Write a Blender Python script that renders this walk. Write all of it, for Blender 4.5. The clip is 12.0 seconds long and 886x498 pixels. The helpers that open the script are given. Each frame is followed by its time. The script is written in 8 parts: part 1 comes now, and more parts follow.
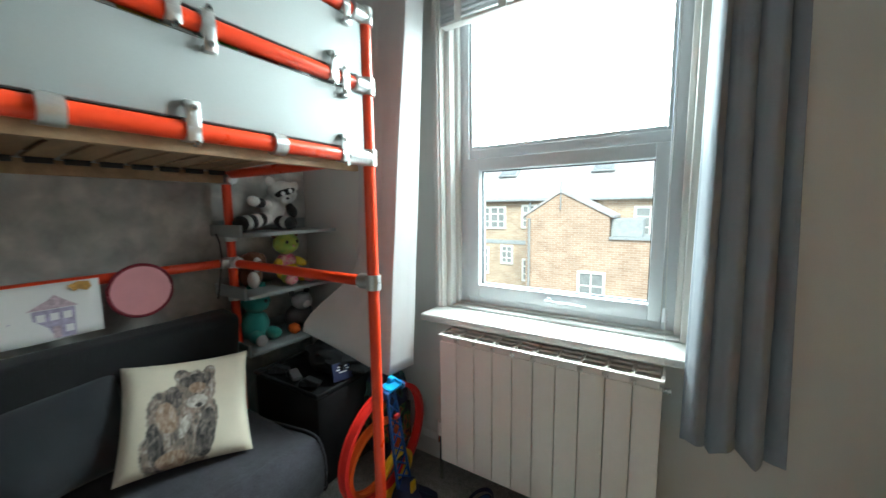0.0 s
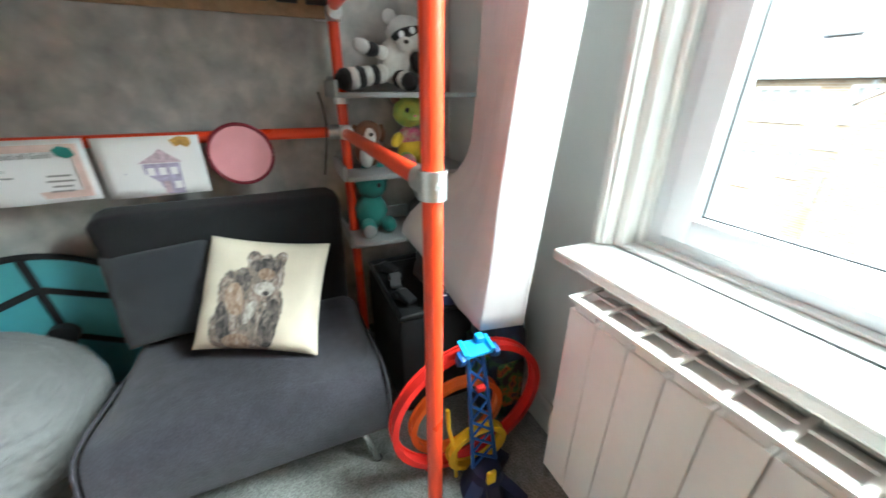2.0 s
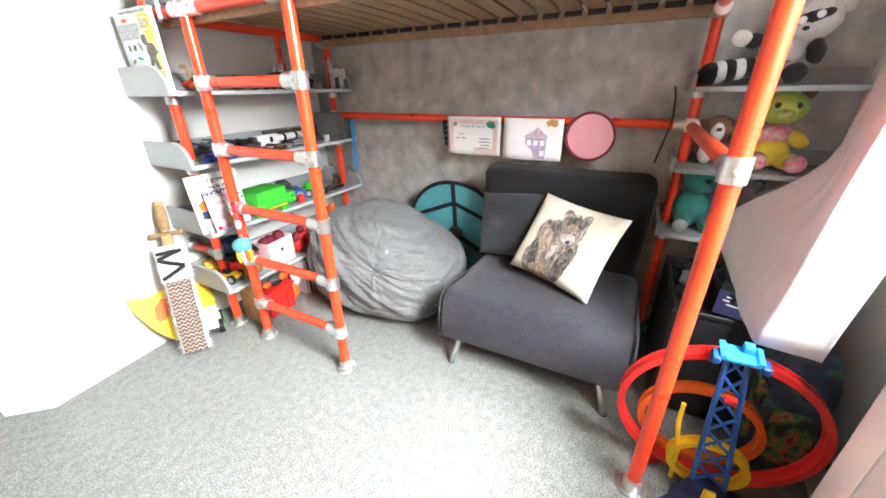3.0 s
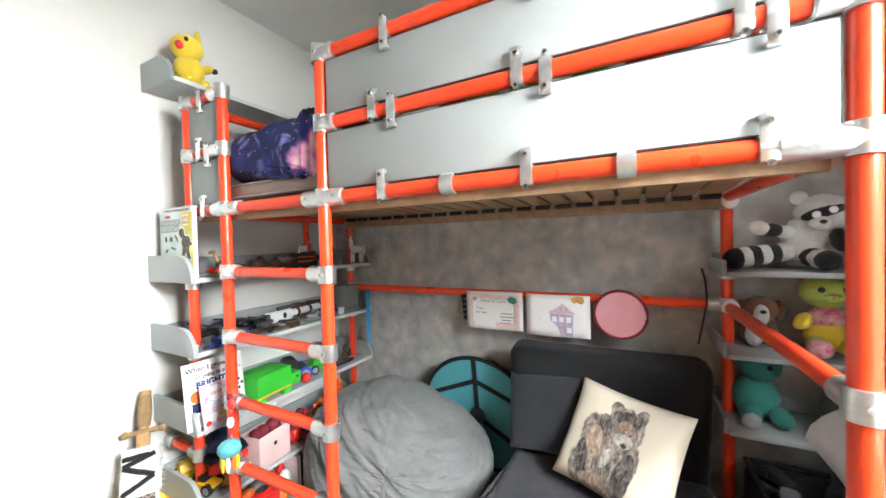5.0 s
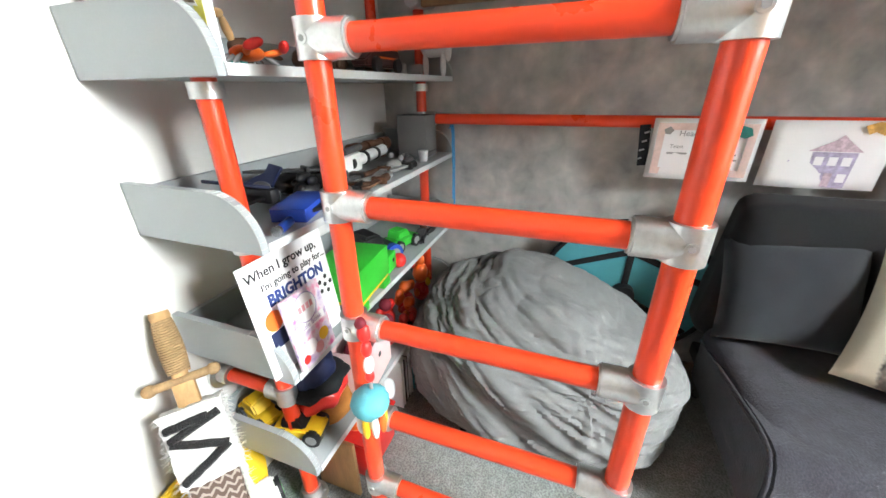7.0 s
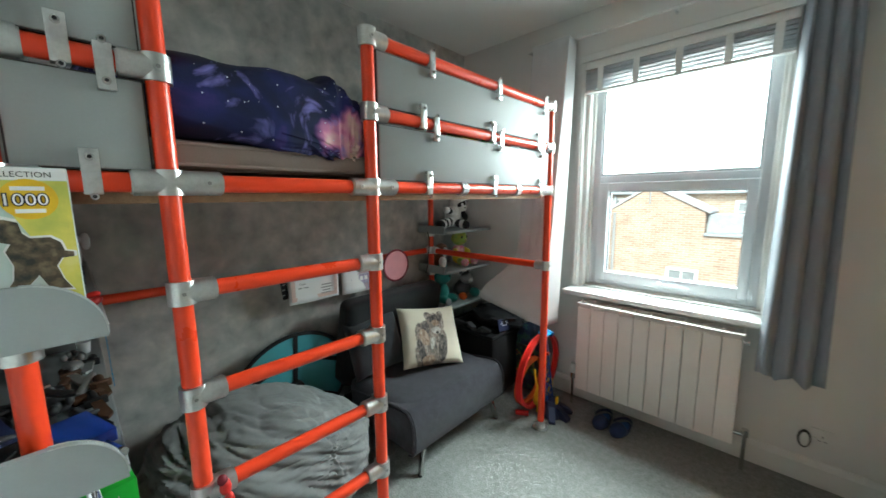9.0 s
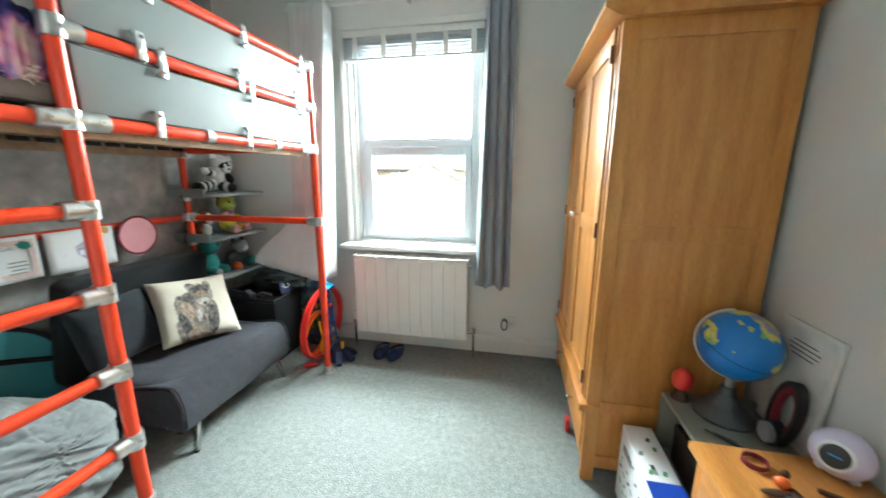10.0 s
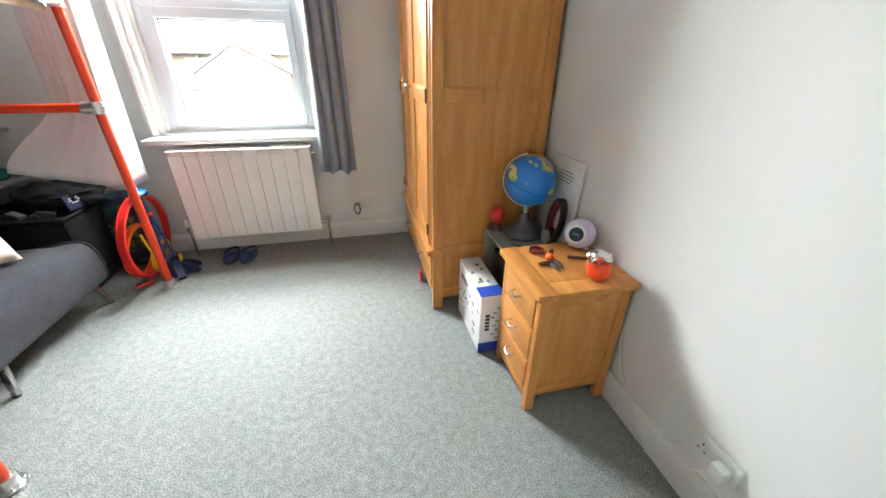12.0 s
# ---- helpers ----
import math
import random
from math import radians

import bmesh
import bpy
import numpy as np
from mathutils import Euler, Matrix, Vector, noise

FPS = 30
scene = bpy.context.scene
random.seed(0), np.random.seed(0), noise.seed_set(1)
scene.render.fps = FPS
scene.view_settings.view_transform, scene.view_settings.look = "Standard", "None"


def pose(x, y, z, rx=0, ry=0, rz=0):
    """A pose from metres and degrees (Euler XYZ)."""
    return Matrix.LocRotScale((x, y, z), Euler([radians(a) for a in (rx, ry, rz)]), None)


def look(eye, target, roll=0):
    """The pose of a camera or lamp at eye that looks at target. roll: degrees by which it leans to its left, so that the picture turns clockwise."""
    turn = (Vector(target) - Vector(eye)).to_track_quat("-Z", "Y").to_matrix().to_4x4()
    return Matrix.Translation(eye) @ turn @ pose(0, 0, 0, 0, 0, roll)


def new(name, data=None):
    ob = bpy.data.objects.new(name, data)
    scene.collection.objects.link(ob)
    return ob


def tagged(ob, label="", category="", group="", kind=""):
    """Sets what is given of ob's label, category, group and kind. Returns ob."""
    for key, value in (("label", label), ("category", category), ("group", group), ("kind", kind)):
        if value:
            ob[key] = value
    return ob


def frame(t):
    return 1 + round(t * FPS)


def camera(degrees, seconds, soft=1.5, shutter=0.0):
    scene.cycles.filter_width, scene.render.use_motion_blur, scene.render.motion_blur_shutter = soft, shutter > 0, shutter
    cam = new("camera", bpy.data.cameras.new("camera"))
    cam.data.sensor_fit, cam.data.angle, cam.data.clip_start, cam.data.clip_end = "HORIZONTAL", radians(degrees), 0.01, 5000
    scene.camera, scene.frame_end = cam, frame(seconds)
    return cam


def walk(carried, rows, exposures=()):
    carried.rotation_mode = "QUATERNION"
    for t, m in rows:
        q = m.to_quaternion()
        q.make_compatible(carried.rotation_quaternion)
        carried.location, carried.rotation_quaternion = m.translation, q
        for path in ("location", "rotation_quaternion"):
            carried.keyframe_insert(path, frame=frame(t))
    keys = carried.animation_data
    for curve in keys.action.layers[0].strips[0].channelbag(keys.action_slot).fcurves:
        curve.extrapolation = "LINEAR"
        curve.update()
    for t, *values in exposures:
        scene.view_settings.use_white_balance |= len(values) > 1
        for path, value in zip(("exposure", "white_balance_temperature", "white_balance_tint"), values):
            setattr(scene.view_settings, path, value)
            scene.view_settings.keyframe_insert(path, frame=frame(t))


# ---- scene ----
cam = camera(102.5, 12.0, shutter=0.2)
PATH = [
    (0, (0.333, 0.3, 1.328), (-0.732, 1.977, 1.096), -0.7),
    (0.5, (0.239, 0.638, 1.273), (-0.559, 2.426, 0.866), -0.5),
    (1, (0.24, 0.889, 1.131), (-0.508, 2.606, 0.431), -0.5),
    (1.5, (0.14, 0.977, 1.163), (-0.98, 2.443, 0.391), 0.0),
    (2, (0.047, 0.996, 1.223), (-1.623, 1.733, 0.407), 0.2),
    (2.5, (0.189, 1.001, 1.185), (-1.612, 0.745, 0.354), -0.6),
    (3, (0.376, 1.054, 1.224), (-1.231, 0.2, 0.396), -0.8),
    (3.5, (0.391, 1.089, 1.381), (-1.205, 0.134, 0.646), -1.0),
    (3.7, (0.385, 1.1, 1.42), (-1.272, 0.11, 0.895), -1.2),
    (5.3, (0.262, 0.76, 1.338), (-1.503, -0.18, 1.304), -1.4),
    (5.5, (0.249, 0.637, 1.331), (-1.513, -0.294, 1.162), -1.4),
    (6, (0.132, 0.331, 1.226), (-1.602, -0.527, 0.718), -1.3),
    (6.5, (-0.029, 0.008, 1.201), (-1.712, -0.774, 0.456), -1.0),
    (6.7, (-0.093, -0.063, 1.162), (-1.767, -0.817, 0.368), -0.9),
    (8.3, (0.321, -0.464, 1.467), (-1.452, 0.285, 0.924), -0.7),
    (8.5, (0.328, -0.548, 1.487), (-1.345, 0.451, 1.037), -0.7),
    (9, (0.427, -0.699, 1.464), (-0.938, 0.735, 1.181), -0.5),
    (9.5, (0.572, -0.821, 1.386), (-0.403, 0.903, 1.107), -0.5),
    (10, (0.663, -0.804, 1.359), (0.269, 1.112, 0.945), 0.2),
    (10.5, (0.699, -0.837, 1.308), (0.9, 1.076, 0.762), 0.1),
    (11, (0.696, -0.902, 1.226), (1.071, 0.967, 0.621), -0.2),
    (11.5, (0.702, -0.999, 1.154), (1.082, 0.769, 0.3), -0.2),
    (12, (0.666, -0.982, 1.261), (1.074, 0.746, 0.341), 0.5),
]
EXPOSURES = [(0.0, 1.58, 5900, -9), (0.5, 1.58, 5950, -8), (1.0, 2.32, 6050, -6), (1.5, 2.01, 6000, -6), (2.0, 2.58, 6000, -5), (2.5, 3.50, 6300, 3), (3.0, 3.20, 6450, 9), (3.7, 2.92, 6450, 8),
             (5.5, 2.75, 6350, 4), (6.0, 2.86, 6250, 3), (6.5, 2.97, 6400, 6), (8.5, 2.77, 6050, -6), (9.0, 1.82, 6000, -8), (9.5, 2.42, 6050, -7), (10.0, 2.66, 5850, -9), (10.5, 2.92, 6150, -2), (11.0, 2.65, 6150, -2), (12.0, 2.82, 6250, 4)]
walk(cam, [(t, look(eye, target, roll)) for t, eye, target, roll in PATH], EXPOSURES)

# ---- world and light ----
world = bpy.data.worlds.new("overcast_sky")
scene.world = world
world.use_nodes = True
wn = world.node_tree.nodes
sky = wn.new("ShaderNodeTexSky")
sky.sky_type = "NISHITA"
sky.sun_disc = False
sky.sun_elevation = radians(48)
sky.sun_rotation = radians(160)
sky.air_density = 1.0
sky.dust_density = 4.0
world.node_tree.links.new(sky.outputs[0], wn["Background"].inputs["Color"])
wn["Background"].inputs["Strength"].default_value = 0.15

sun = new("sun", bpy.data.lights.new("sun", "SUN"))
sun.data.energy, sun.data.angle, sun.data.color = 1.45, radians(25), (1.0, 0.97, 0.93)
sun.matrix_basis = look((6, -14, 18), (0, 0, 0))

# the sky's light in the upper half of the window's opening
daylight = new("window_daylight", bpy.data.lights.new("window_daylight", "AREA"))
daylight.data.shape, daylight.data.size, daylight.data.size_y = "RECTANGLE", 1.34, 0.90
daylight.data.energy, daylight.data.color, daylight.data.spread = 25.5, (0.98, 0.99, 1.0), radians(132)
daylight.matrix_basis = look((-0.09, 2.25, 1.98), (-0.09, 1.25, 0.98))


# ---- materials ----
def mat(name, base, rough=0.6, metal=0.0, var=0.12, scale=6.0, fine=90.0, bump=0.08, depth=0.002, tint=None, coat=0.0, sheen=0.0, stretch=(1, 1, 1), speck=0.0):
    """A surface with broad blotches and fine grain; tint is the colour that the blotches lean to."""
    m = bpy.data.materials.new(name)
    m.use_nodes = True
    n, l = m.node_tree.nodes, m.node_tree.links
    b = n["Principled BSDF"]
    tc = n.new("ShaderNodeTexCoord")
    mp = n.new("ShaderNodeMapping")
    mp.inputs["Scale"].default_value = stretch
    l.new(tc.outputs["Object"], mp.inputs["Vector"])
    broad, grain = n.new("ShaderNodeTexNoise"), n.new("ShaderNodeTexNoise")
    broad.inputs["Scale"].default_value, broad.inputs["Detail"].default_value = scale, 5
    grain.inputs["Scale"].default_value, grain.inputs["Detail"].default_value = fine, 3
    for x in (broad, grain):
        l.new(mp.outputs[0], x.inputs["Vector"])
    ramp = n.new("ShaderNodeValToRGB")
    ramp.color_ramp.elements[0].position, ramp.color_ramp.elements[1].position = 0.32, 0.68
    low = tint if tint else tuple(c * (1 - var) for c in base)
    ramp.color_ramp.elements[0].color = (*low, 1)
    ramp.color_ramp.elements[1].color = (*base, 1)
    l.new(broad.outputs["Fac"], ramp.inputs["Fac"])
    mix = n.new("ShaderNodeMix")
    mix.data_type, mix.blend_type = "RGBA", "MULTIPLY"
    mix.inputs["Factor"].default_value = min(1.0, var * 1.6)
    l.new(ramp.outputs[0], mix.inputs["A"])
    if speck:
        dots = n.new("ShaderNodeValToRGB")
        dots.color_ramp.elements[0].position, dots.color_ramp.elements[1].position = 0.38, 0.60
        dots.color_ramp.elements[0].color = (1 - speck, 1 - speck, 1 - speck, 1)
        l.new(grain.outputs["Fac"], dots.inputs["Fac"])
        l.new(dots.outputs[0], mix.inputs["B"])
        mix.inputs["Factor"].default_value = 1.0
    else:
        l.new(grain.outputs["Fac"], mix.inputs["B"])
    l.new(mix.outputs["Result"], b.inputs["Base Color"])
    rr = n.new("ShaderNodeMapRange")
    rr.inputs["To Min"].default_value, rr.inputs["To Max"].default_value = max(0.03, rough - 0.08), min(1, rough + 0.08)
    l.new(broad.outputs["Fac"], rr.inputs["Value"])
    l.new(rr.outputs[0], b.inputs["Roughness"])
    b.inputs["Metallic"].default_value = metal
    b.inputs["Coat Weight"].default_value = coat
    b.inputs["Sheen Weight"].default_value = sheen
    if bump:
        bp = n.new("ShaderNodeBump")
        bp.inputs["Strength"].default_value, bp.inputs["Distance"].default_value = bump, depth
        l.new(grain.outputs["Fac"], bp.inputs["Height"])
        l.new(bp.outputs[0], b.inputs["Normal"])
    return m


def ramp_mat(name, stops, scale, rough=0.8, stretch=(1, 1, 1), detail=6.0, distort=0.0, bump=0.2, sheen=0.0, fine=200.0):
    """A surface whose colour runs through several stops along one noise."""
    m = bpy.data.materials.new(name)
    m.use_nodes = True
    n, l = m.node_tree.nodes, m.node_tree.links
    b = n["Principled BSDF"]
    tc, mp = n.new("ShaderNodeTexCoord"), n.new("ShaderNodeMapping")
    mp.inputs["Scale"].default_value = stretch
    l.new(tc.outputs["Object"], mp.inputs["Vector"])
    x = n.new("ShaderNodeTexNoise")
    x.inputs["Scale"].default_value, x.inputs["Detail"].default_value, x.inputs["Distortion"].default_value = scale, detail, distort
    l.new(mp.outputs[0], x.inputs["Vector"])
    r = n.new("ShaderNodeValToRGB")
    while len(r.color_ramp.elements) < len(stops):
        r.color_ramp.elements.new(0.5)
    for e, (p, c) in zip(r.color_ramp.elements, stops):
        e.position, e.color = p, (*c, 1)
    l.new(x.outputs["Fac"], r.inputs["Fac"])
    l.new(r.outputs[0], b.inputs["Base Color"])
    b.inputs["Roughness"].default_value, b.inputs["Sheen Weight"].default_value = rough, sheen
    g, bp = n.new("ShaderNodeTexNoise"), n.new("ShaderNodeBump")
    g.inputs["Scale"].default_value = fine
    l.new(tc.outputs["Object"], g.inputs["Vector"])
    bp.inputs["Strength"].default_value, bp.inputs["Distance"].default_value = bump, 0.003
    l.new(g.outputs["Fac"], bp.inputs["Height"])
    l.new(bp.outputs[0], b.inputs["Normal"])
    return m


def glass_mat():
    m = bpy.data.materials.new("window_glass")
    m.use_nodes = True
    b = m.node_tree.nodes["Principled BSDF"]
    b.inputs["Transmission Weight"].default_value = 1.0
    b.inputs["Roughness"].default_value, b.inputs["IOR"].default_value = 0.0, 1.1
    b.inputs["Base Color"].default_value = (0.98, 1.0, 0.99, 1)
    return m


def brick_mat(name, c1, c2, mortar):
    m = bpy.data.materials.new(name)
    m.use_nodes = True
    n, l = m.node_tree.nodes, m.node_tree.links
    b = n["Principled BSDF"]
    tc, mp, x = n.new("ShaderNodeTexCoord"), n.new("ShaderNodeMapping"), n.new("ShaderNodeTexBrick")
    mp.inputs["Rotation"].default_value = (radians(-90), 0, 0)
    l.new(tc.outputs["Object"], mp.inputs["Vector"])
    l.new(mp.outputs[0], x.inputs["Vector"])
    x.inputs["Color1"].default_value, x.inputs["Color2"].default_value, x.inputs["Mortar"].default_value = (*c1, 1), (*c2, 1), (*mortar, 1)
    for key, v in (("Scale", 1.0), ("Brick Width", 0.225), ("Row Height", 0.075), ("Mortar Size", 0.008)):
        x.inputs[key].default_value = v
    z, mix = n.new("ShaderNodeTexNoise"), n.new("ShaderNodeMix")
    z.inputs["Scale"].default_value = 2.2
    l.new(tc.outputs["Object"], z.inputs["Vector"])
    mix.data_type, mix.blend_type = "RGBA", "MULTIPLY"
    mix.inputs["Factor"].default_value = 0.4
    l.new(x.outputs["Color"], mix.inputs["A"])
    l.new(z.outputs["Fac"], mix.inputs["B"])
    l.new(mix.outputs["Result"], b.inputs["Base Color"])
    b.inputs["Roughness"].default_value = 0.9
    return m


WALL = mat("white_wall_paint", (0.71, 0.705, 0.68), 0.75, var=0.04, scale=1.5, fine=260, bump=0.12, depth=0.001)
CEIL = mat("ceiling_paint", (0.80, 0.81, 0.79), 0.85, var=0.04, scale=1.2, fine=200, bump=0.06, depth=0.001)
GREYWALL = ramp_mat("grey_concrete_wallpaper", [(0.28, (0.305, 0.305, 0.298)), (0.44, (0.400, 0.396, 0.384)), (0.55, (0.460, 0.451, 0.434)), (0.64, (0.525, 0.508, 0.482)), (0.76, (0.62, 0.59, 0.55))], 11.0, 0.8, detail=12, distort=0.25, bump=0.15, fine=140)
CARPET = mat("grey_carpet", (0.315, 0.327, 0.315), 1.0, var=0.3, scale=34, fine=165, bump=1.0, depth=0.005, tint=(0.225, 0.235, 0.225), sheen=0.1, speck=0.46)
TRIM = mat("white_gloss_trim", (0.70, 0.70, 0.68), 0.4, var=0.04, scale=3, fine=60, bump=0.03)
UPVC = mat("white_upvc", (0.60, 0.63, 0.66), 0.4, var=0.03, scale=4, fine=60, bump=0.0)
SEAL = mat("dark_rubber_seal", (0.05, 0.05, 0.05), 0.6)
GLASS = glass_mat()
RAD = mat("cream_radiator_enamel", (0.80, 0.77, 0.73), 0.35, var=0.03, scale=5, fine=80, bump=0.02)
CHROME = mat("brushed_chrome", (0.75, 0.75, 0.74), 0.22, 1.0, var=0.08, fine=200, bump=0.03)
GALV = mat("galvanised_steel", (0.74, 0.75, 0.75), 0.32, 0.9, var=0.12, scale=40, fine=160, bump=0.06)
ORANGE = mat("orange_red_tube_paint", (0.78, 0.054, 0.013), 0.30, var=0.03, scale=9, fine=120, bump=0.0, coat=0.2)
PANEL = mat("grey_melamine_panel", (0.32, 0.342, 0.342), 0.72, var=0.04, scale=3, fine=180, bump=0.04)
SHELF = mat("pale_grey_melamine_shelf", (0.33, 0.355, 0.36), 0.4, var=0.04, scale=3, fine=180, bump=0.03)
EDGE = mat("white_edge_band", (0.55, 0.57, 0.57), 0.4, var=0.03)
PINE = mat("pine_slat", (0.52, 0.33, 0.18), 0.6, var=0.3, scale=5, fine=60, bump=0.1, stretch=(1, 6, 6))
OAK = mat("oiled_oak", (0.80, 0.362, 0.088), 0.40, var=0.30, scale=5, fine=70, bump=0.12, depth=0.0015, tint=(0.62, 0.240, 0.050), stretch=(5, 5, 0.5))
OAKH = mat("oiled_oak_across", (0.80, 0.362, 0.088), 0.40, var=0.30, scale=5, fine=70, bump=0.12, depth=0.0015, tint=(0.62, 0.240, 0.050), stretch=(5, 0.5, 5))
CURTAIN = mat("grey_blue_curtain_cloth", (0.265, 0.295, 0.34), 0.9, var=0.1, scale=7, fine=420, bump=0.3, sheen=0.2)
LINING = mat("white_curtain_lining", (0.63, 0.63, 0.64), 0.9, var=0.06, scale=7, fine=380, bump=0.25)
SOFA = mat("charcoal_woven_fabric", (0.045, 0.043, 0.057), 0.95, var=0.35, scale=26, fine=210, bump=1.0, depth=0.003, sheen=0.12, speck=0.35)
CUSH = mat("dark_navy_velour", (0.022, 0.025, 0.034), 0.85, var=0.25, scale=12, fine=400, bump=0.4, sheen=0.25)
# the sofa's charcoal again, with the shade on its back put into the colour
SOFASHADE = mat("charcoal_fabric_shaded", (0.0105, 0.0108, 0.0140), 0.95, var=0.3, scale=16, fine=230, bump=0.5, sheen=0.08)
BEAN = mat("grey_jersey_bean_bag_cloth", (0.215, 0.22, 0.22), 0.95, var=0.2, scale=5, fine=350, bump=0.35, sheen=0.1)
CREAM = mat("cream_linen", (0.72, 0.66, 0.54), 0.9, var=0.1, scale=9, fine=420, bump=0.4)
TEAL = mat("teal_nylon", (0.10, 0.40, 0.46), 0.6, var=0.12, scale=7, fine=300, bump=0.15)
BLACK = mat("black_plastic", (0.018, 0.018, 0.02), 0.45, var=0.2, scale=9, fine=150, bump=0.1)
BLACKCLOTH = mat("black_cloth", (0.012, 0.013, 0.016), 0.9, var=0.3, scale=9, fine=250, bump=0.4)
DARKGREY = mat("dark_grey_plastic", (0.09, 0.09, 0.095), 0.5, var=0.15)
GREYBOX = mat("grey_cloth_box", (0.19, 0.19, 0.19), 0.85, var=0.12, fine=300, bump=0.2)
PAPER = mat("white_paper", (0.84, 0.83, 0.84), 0.7, var=0.03, scale=10, fine=200, bump=0.02)
PINKPAPER = mat("pink_bordered_paper", (0.83, 0.62, 0.57), 0.7, var=0.12, scale=30, fine=120, bump=0.02)
PINK = mat("pink_mesh_fabric", (0.78, 0.36, 0.40), 0.8, var=0.08, scale=12, fine=420, bump=0.3)
PALEPINK = mat("pale_pink_card", (0.80, 0.58, 0.57), 0.7, var=0.05)
MAROON = mat("dark_red_piping", (0.23, 0.012, 0.03), 0.7, var=0.15)
CRAYONSUN = mat("orange_crayon", (0.88, 0.50, 0.14), 0.8, var=0.3, scale=60, fine=120)
PURPLE = mat("purple_crayon", (0.64, 0.57, 0.80), 0.8, var=0.3, scale=60, fine=120)
PINKCRAYON = mat("pink_crayon", (0.80, 0.62, 0.72), 0.8, var=0.3, scale=60, fine=120)
YELLOW = mat("yellow_plastic", (0.85, 0.55, 0.02), 0.4, var=0.08)
PLUSHY = mat("yellow_plush", (0.85, 0.62, 0.05), 1.0, var=0.12, fine=220, bump=0.8, depth=0.004, sheen=0.15)
RED = mat("red_plastic", (0.70, 0.025, 0.02), 0.35, var=0.08)
ORANGEP = mat("orange_plastic", (0.85, 0.15, 0.02), 0.38, var=0.08)
GREEN = mat("green_plastic", (0.05, 0.52, 0.04), 0.5, var=0.1)
BLUE = mat("blue_plastic", (0.02, 0.07, 0.45), 0.4, var=0.1)
SKYBLUE = mat("sky_blue_plastic", (0.03, 0.33, 0.70), 0.4, var=0.08)
NAVY = mat("navy_blue_foam", (0.012, 0.022, 0.085), 0.6, var=0.15)
INKBLUE = mat("blue_printing_ink", (0.02, 0.05, 0.24), 0.6, var=0.15)
BROWN = mat("brown_leathery_plastic", (0.13, 0.055, 0.025), 0.6, var=0.3, scale=25)
WOODTOY = mat("pale_carved_wood", (0.55, 0.33, 0.14), 0.6, var=0.2, scale=12, fine=60, stretch=(4, 4, 0.6))
ROPE = mat("tan_wound_cord", (0.42, 0.27, 0.13), 0.9, var=0.25, scale=60, fine=300, bump=0.5)
OCHRE = mat("ochre_cloth", (0.48, 0.20, 0.035), 0.9, var=0.2, scale=20, fine=300, bump=0.4)
GUNMETAL = mat("dark_gunmetal_plastic", (0.10, 0.10, 0.105), 0.35, 0.4, var=0.1)
CLOGBLUE = mat("deep_blue_foam", (0.011, 0.035, 0.135), 0.6, var=0.3, scale=40)
WHITEP = mat("white_plastic", (0.80, 0.80, 0.81), 0.35, var=0.05)
GREYP = mat("grey_plastic", (0.34, 0.34, 0.34), 0.5, var=0.12)
FURW = mat("white_fur", (0.80, 0.79, 0.76), 1.0, var=0.15, scale=30, fine=260, bump=1.0, depth=0.006, sheen=0.15)
FURB = mat("black_fur", (0.02, 0.02, 0.022), 1.0, var=0.3, scale=30, fine=260, bump=1.0, depth=0.006, sheen=0.1)
FURBR = mat("brown_fur", (0.20, 0.085, 0.04), 1.0, var=0.2, fine=260, bump=0.9, depth=0.005, sheen=0.1)
FURTEAL = mat("teal_plush", (0.045, 0.30, 0.26), 1.0, var=0.2, fine=260, bump=0.9, depth=0.005, sheen=0.1)
FURLIME = mat("lime_yellow_plush", (0.60, 0.58, 0.09), 1.0, var=0.2, scale=20, tint=(0.30, 0.52, 0.12), fine=260, bump=0.9, depth=0.005, sheen=0.1)
FURPINK = mat("pink_spotted_plush", (0.75, 0.10, 0.28), 1.0, var=0.2, scale=45, tint=(0.75, 0.55, 0.45), fine=260, bump=0.9, depth=0.005)
GALAXY = ramp_mat("galaxy_print_cotton", [(0.36, (0.002, 0.004, 0.026)), (0.54, (0.004, 0.009, 0.066)), (0.64, (0.010, 0.014, 0.12)), (0.73, (0.040, 0.024, 0.18)), (0.82, (0.14, 0.08, 0.32)), (0.90, (0.40, 0.36, 0.60))], 3.4, 0.85, detail=6, distort=1.2, bump=0.15)
gn, gk = GALAXY.node_tree.nodes, GALAXY.node_tree.links
gtc, gmp, gsp, gno, gmu, gmx = gn.new("ShaderNodeTexCoord"), gn.new("ShaderNodeMapping"), gn.new("ShaderNodeTexGradient"), gn.new("ShaderNodeTexNoise"), gn.new("ShaderNodeMath"), gn.new("ShaderNodeMix")
gmp.vector_type = "TEXTURE"
gmp.inputs["Location"].default_value, gmp.inputs["Scale"].default_value = (-0.60, -0.035, 1.628), (0.3, 0.11, 0.105)
gsp.gradient_type = "SPHERICAL"
gno.inputs["Scale"].default_value = 9.0
gmu.operation, gmu.use_clamp = "MULTIPLY", True
gwarp = gn.new("ShaderNodeMix")
gwarp.data_type, gwarp.blend_type = "RGBA", "LINEAR_LIGHT"
gwarp.inputs["Factor"].default_value = 0.16
gk.new(gtc.outputs["Object"], gwarp.inputs["A"])
gk.new(gno.outputs["Color"], gwarp.inputs["B"])
gk.new(gwarp.outputs["Result"], gmp.inputs["Vector"])
gk.new(gmp.outputs[0], gsp.inputs["Vector"])
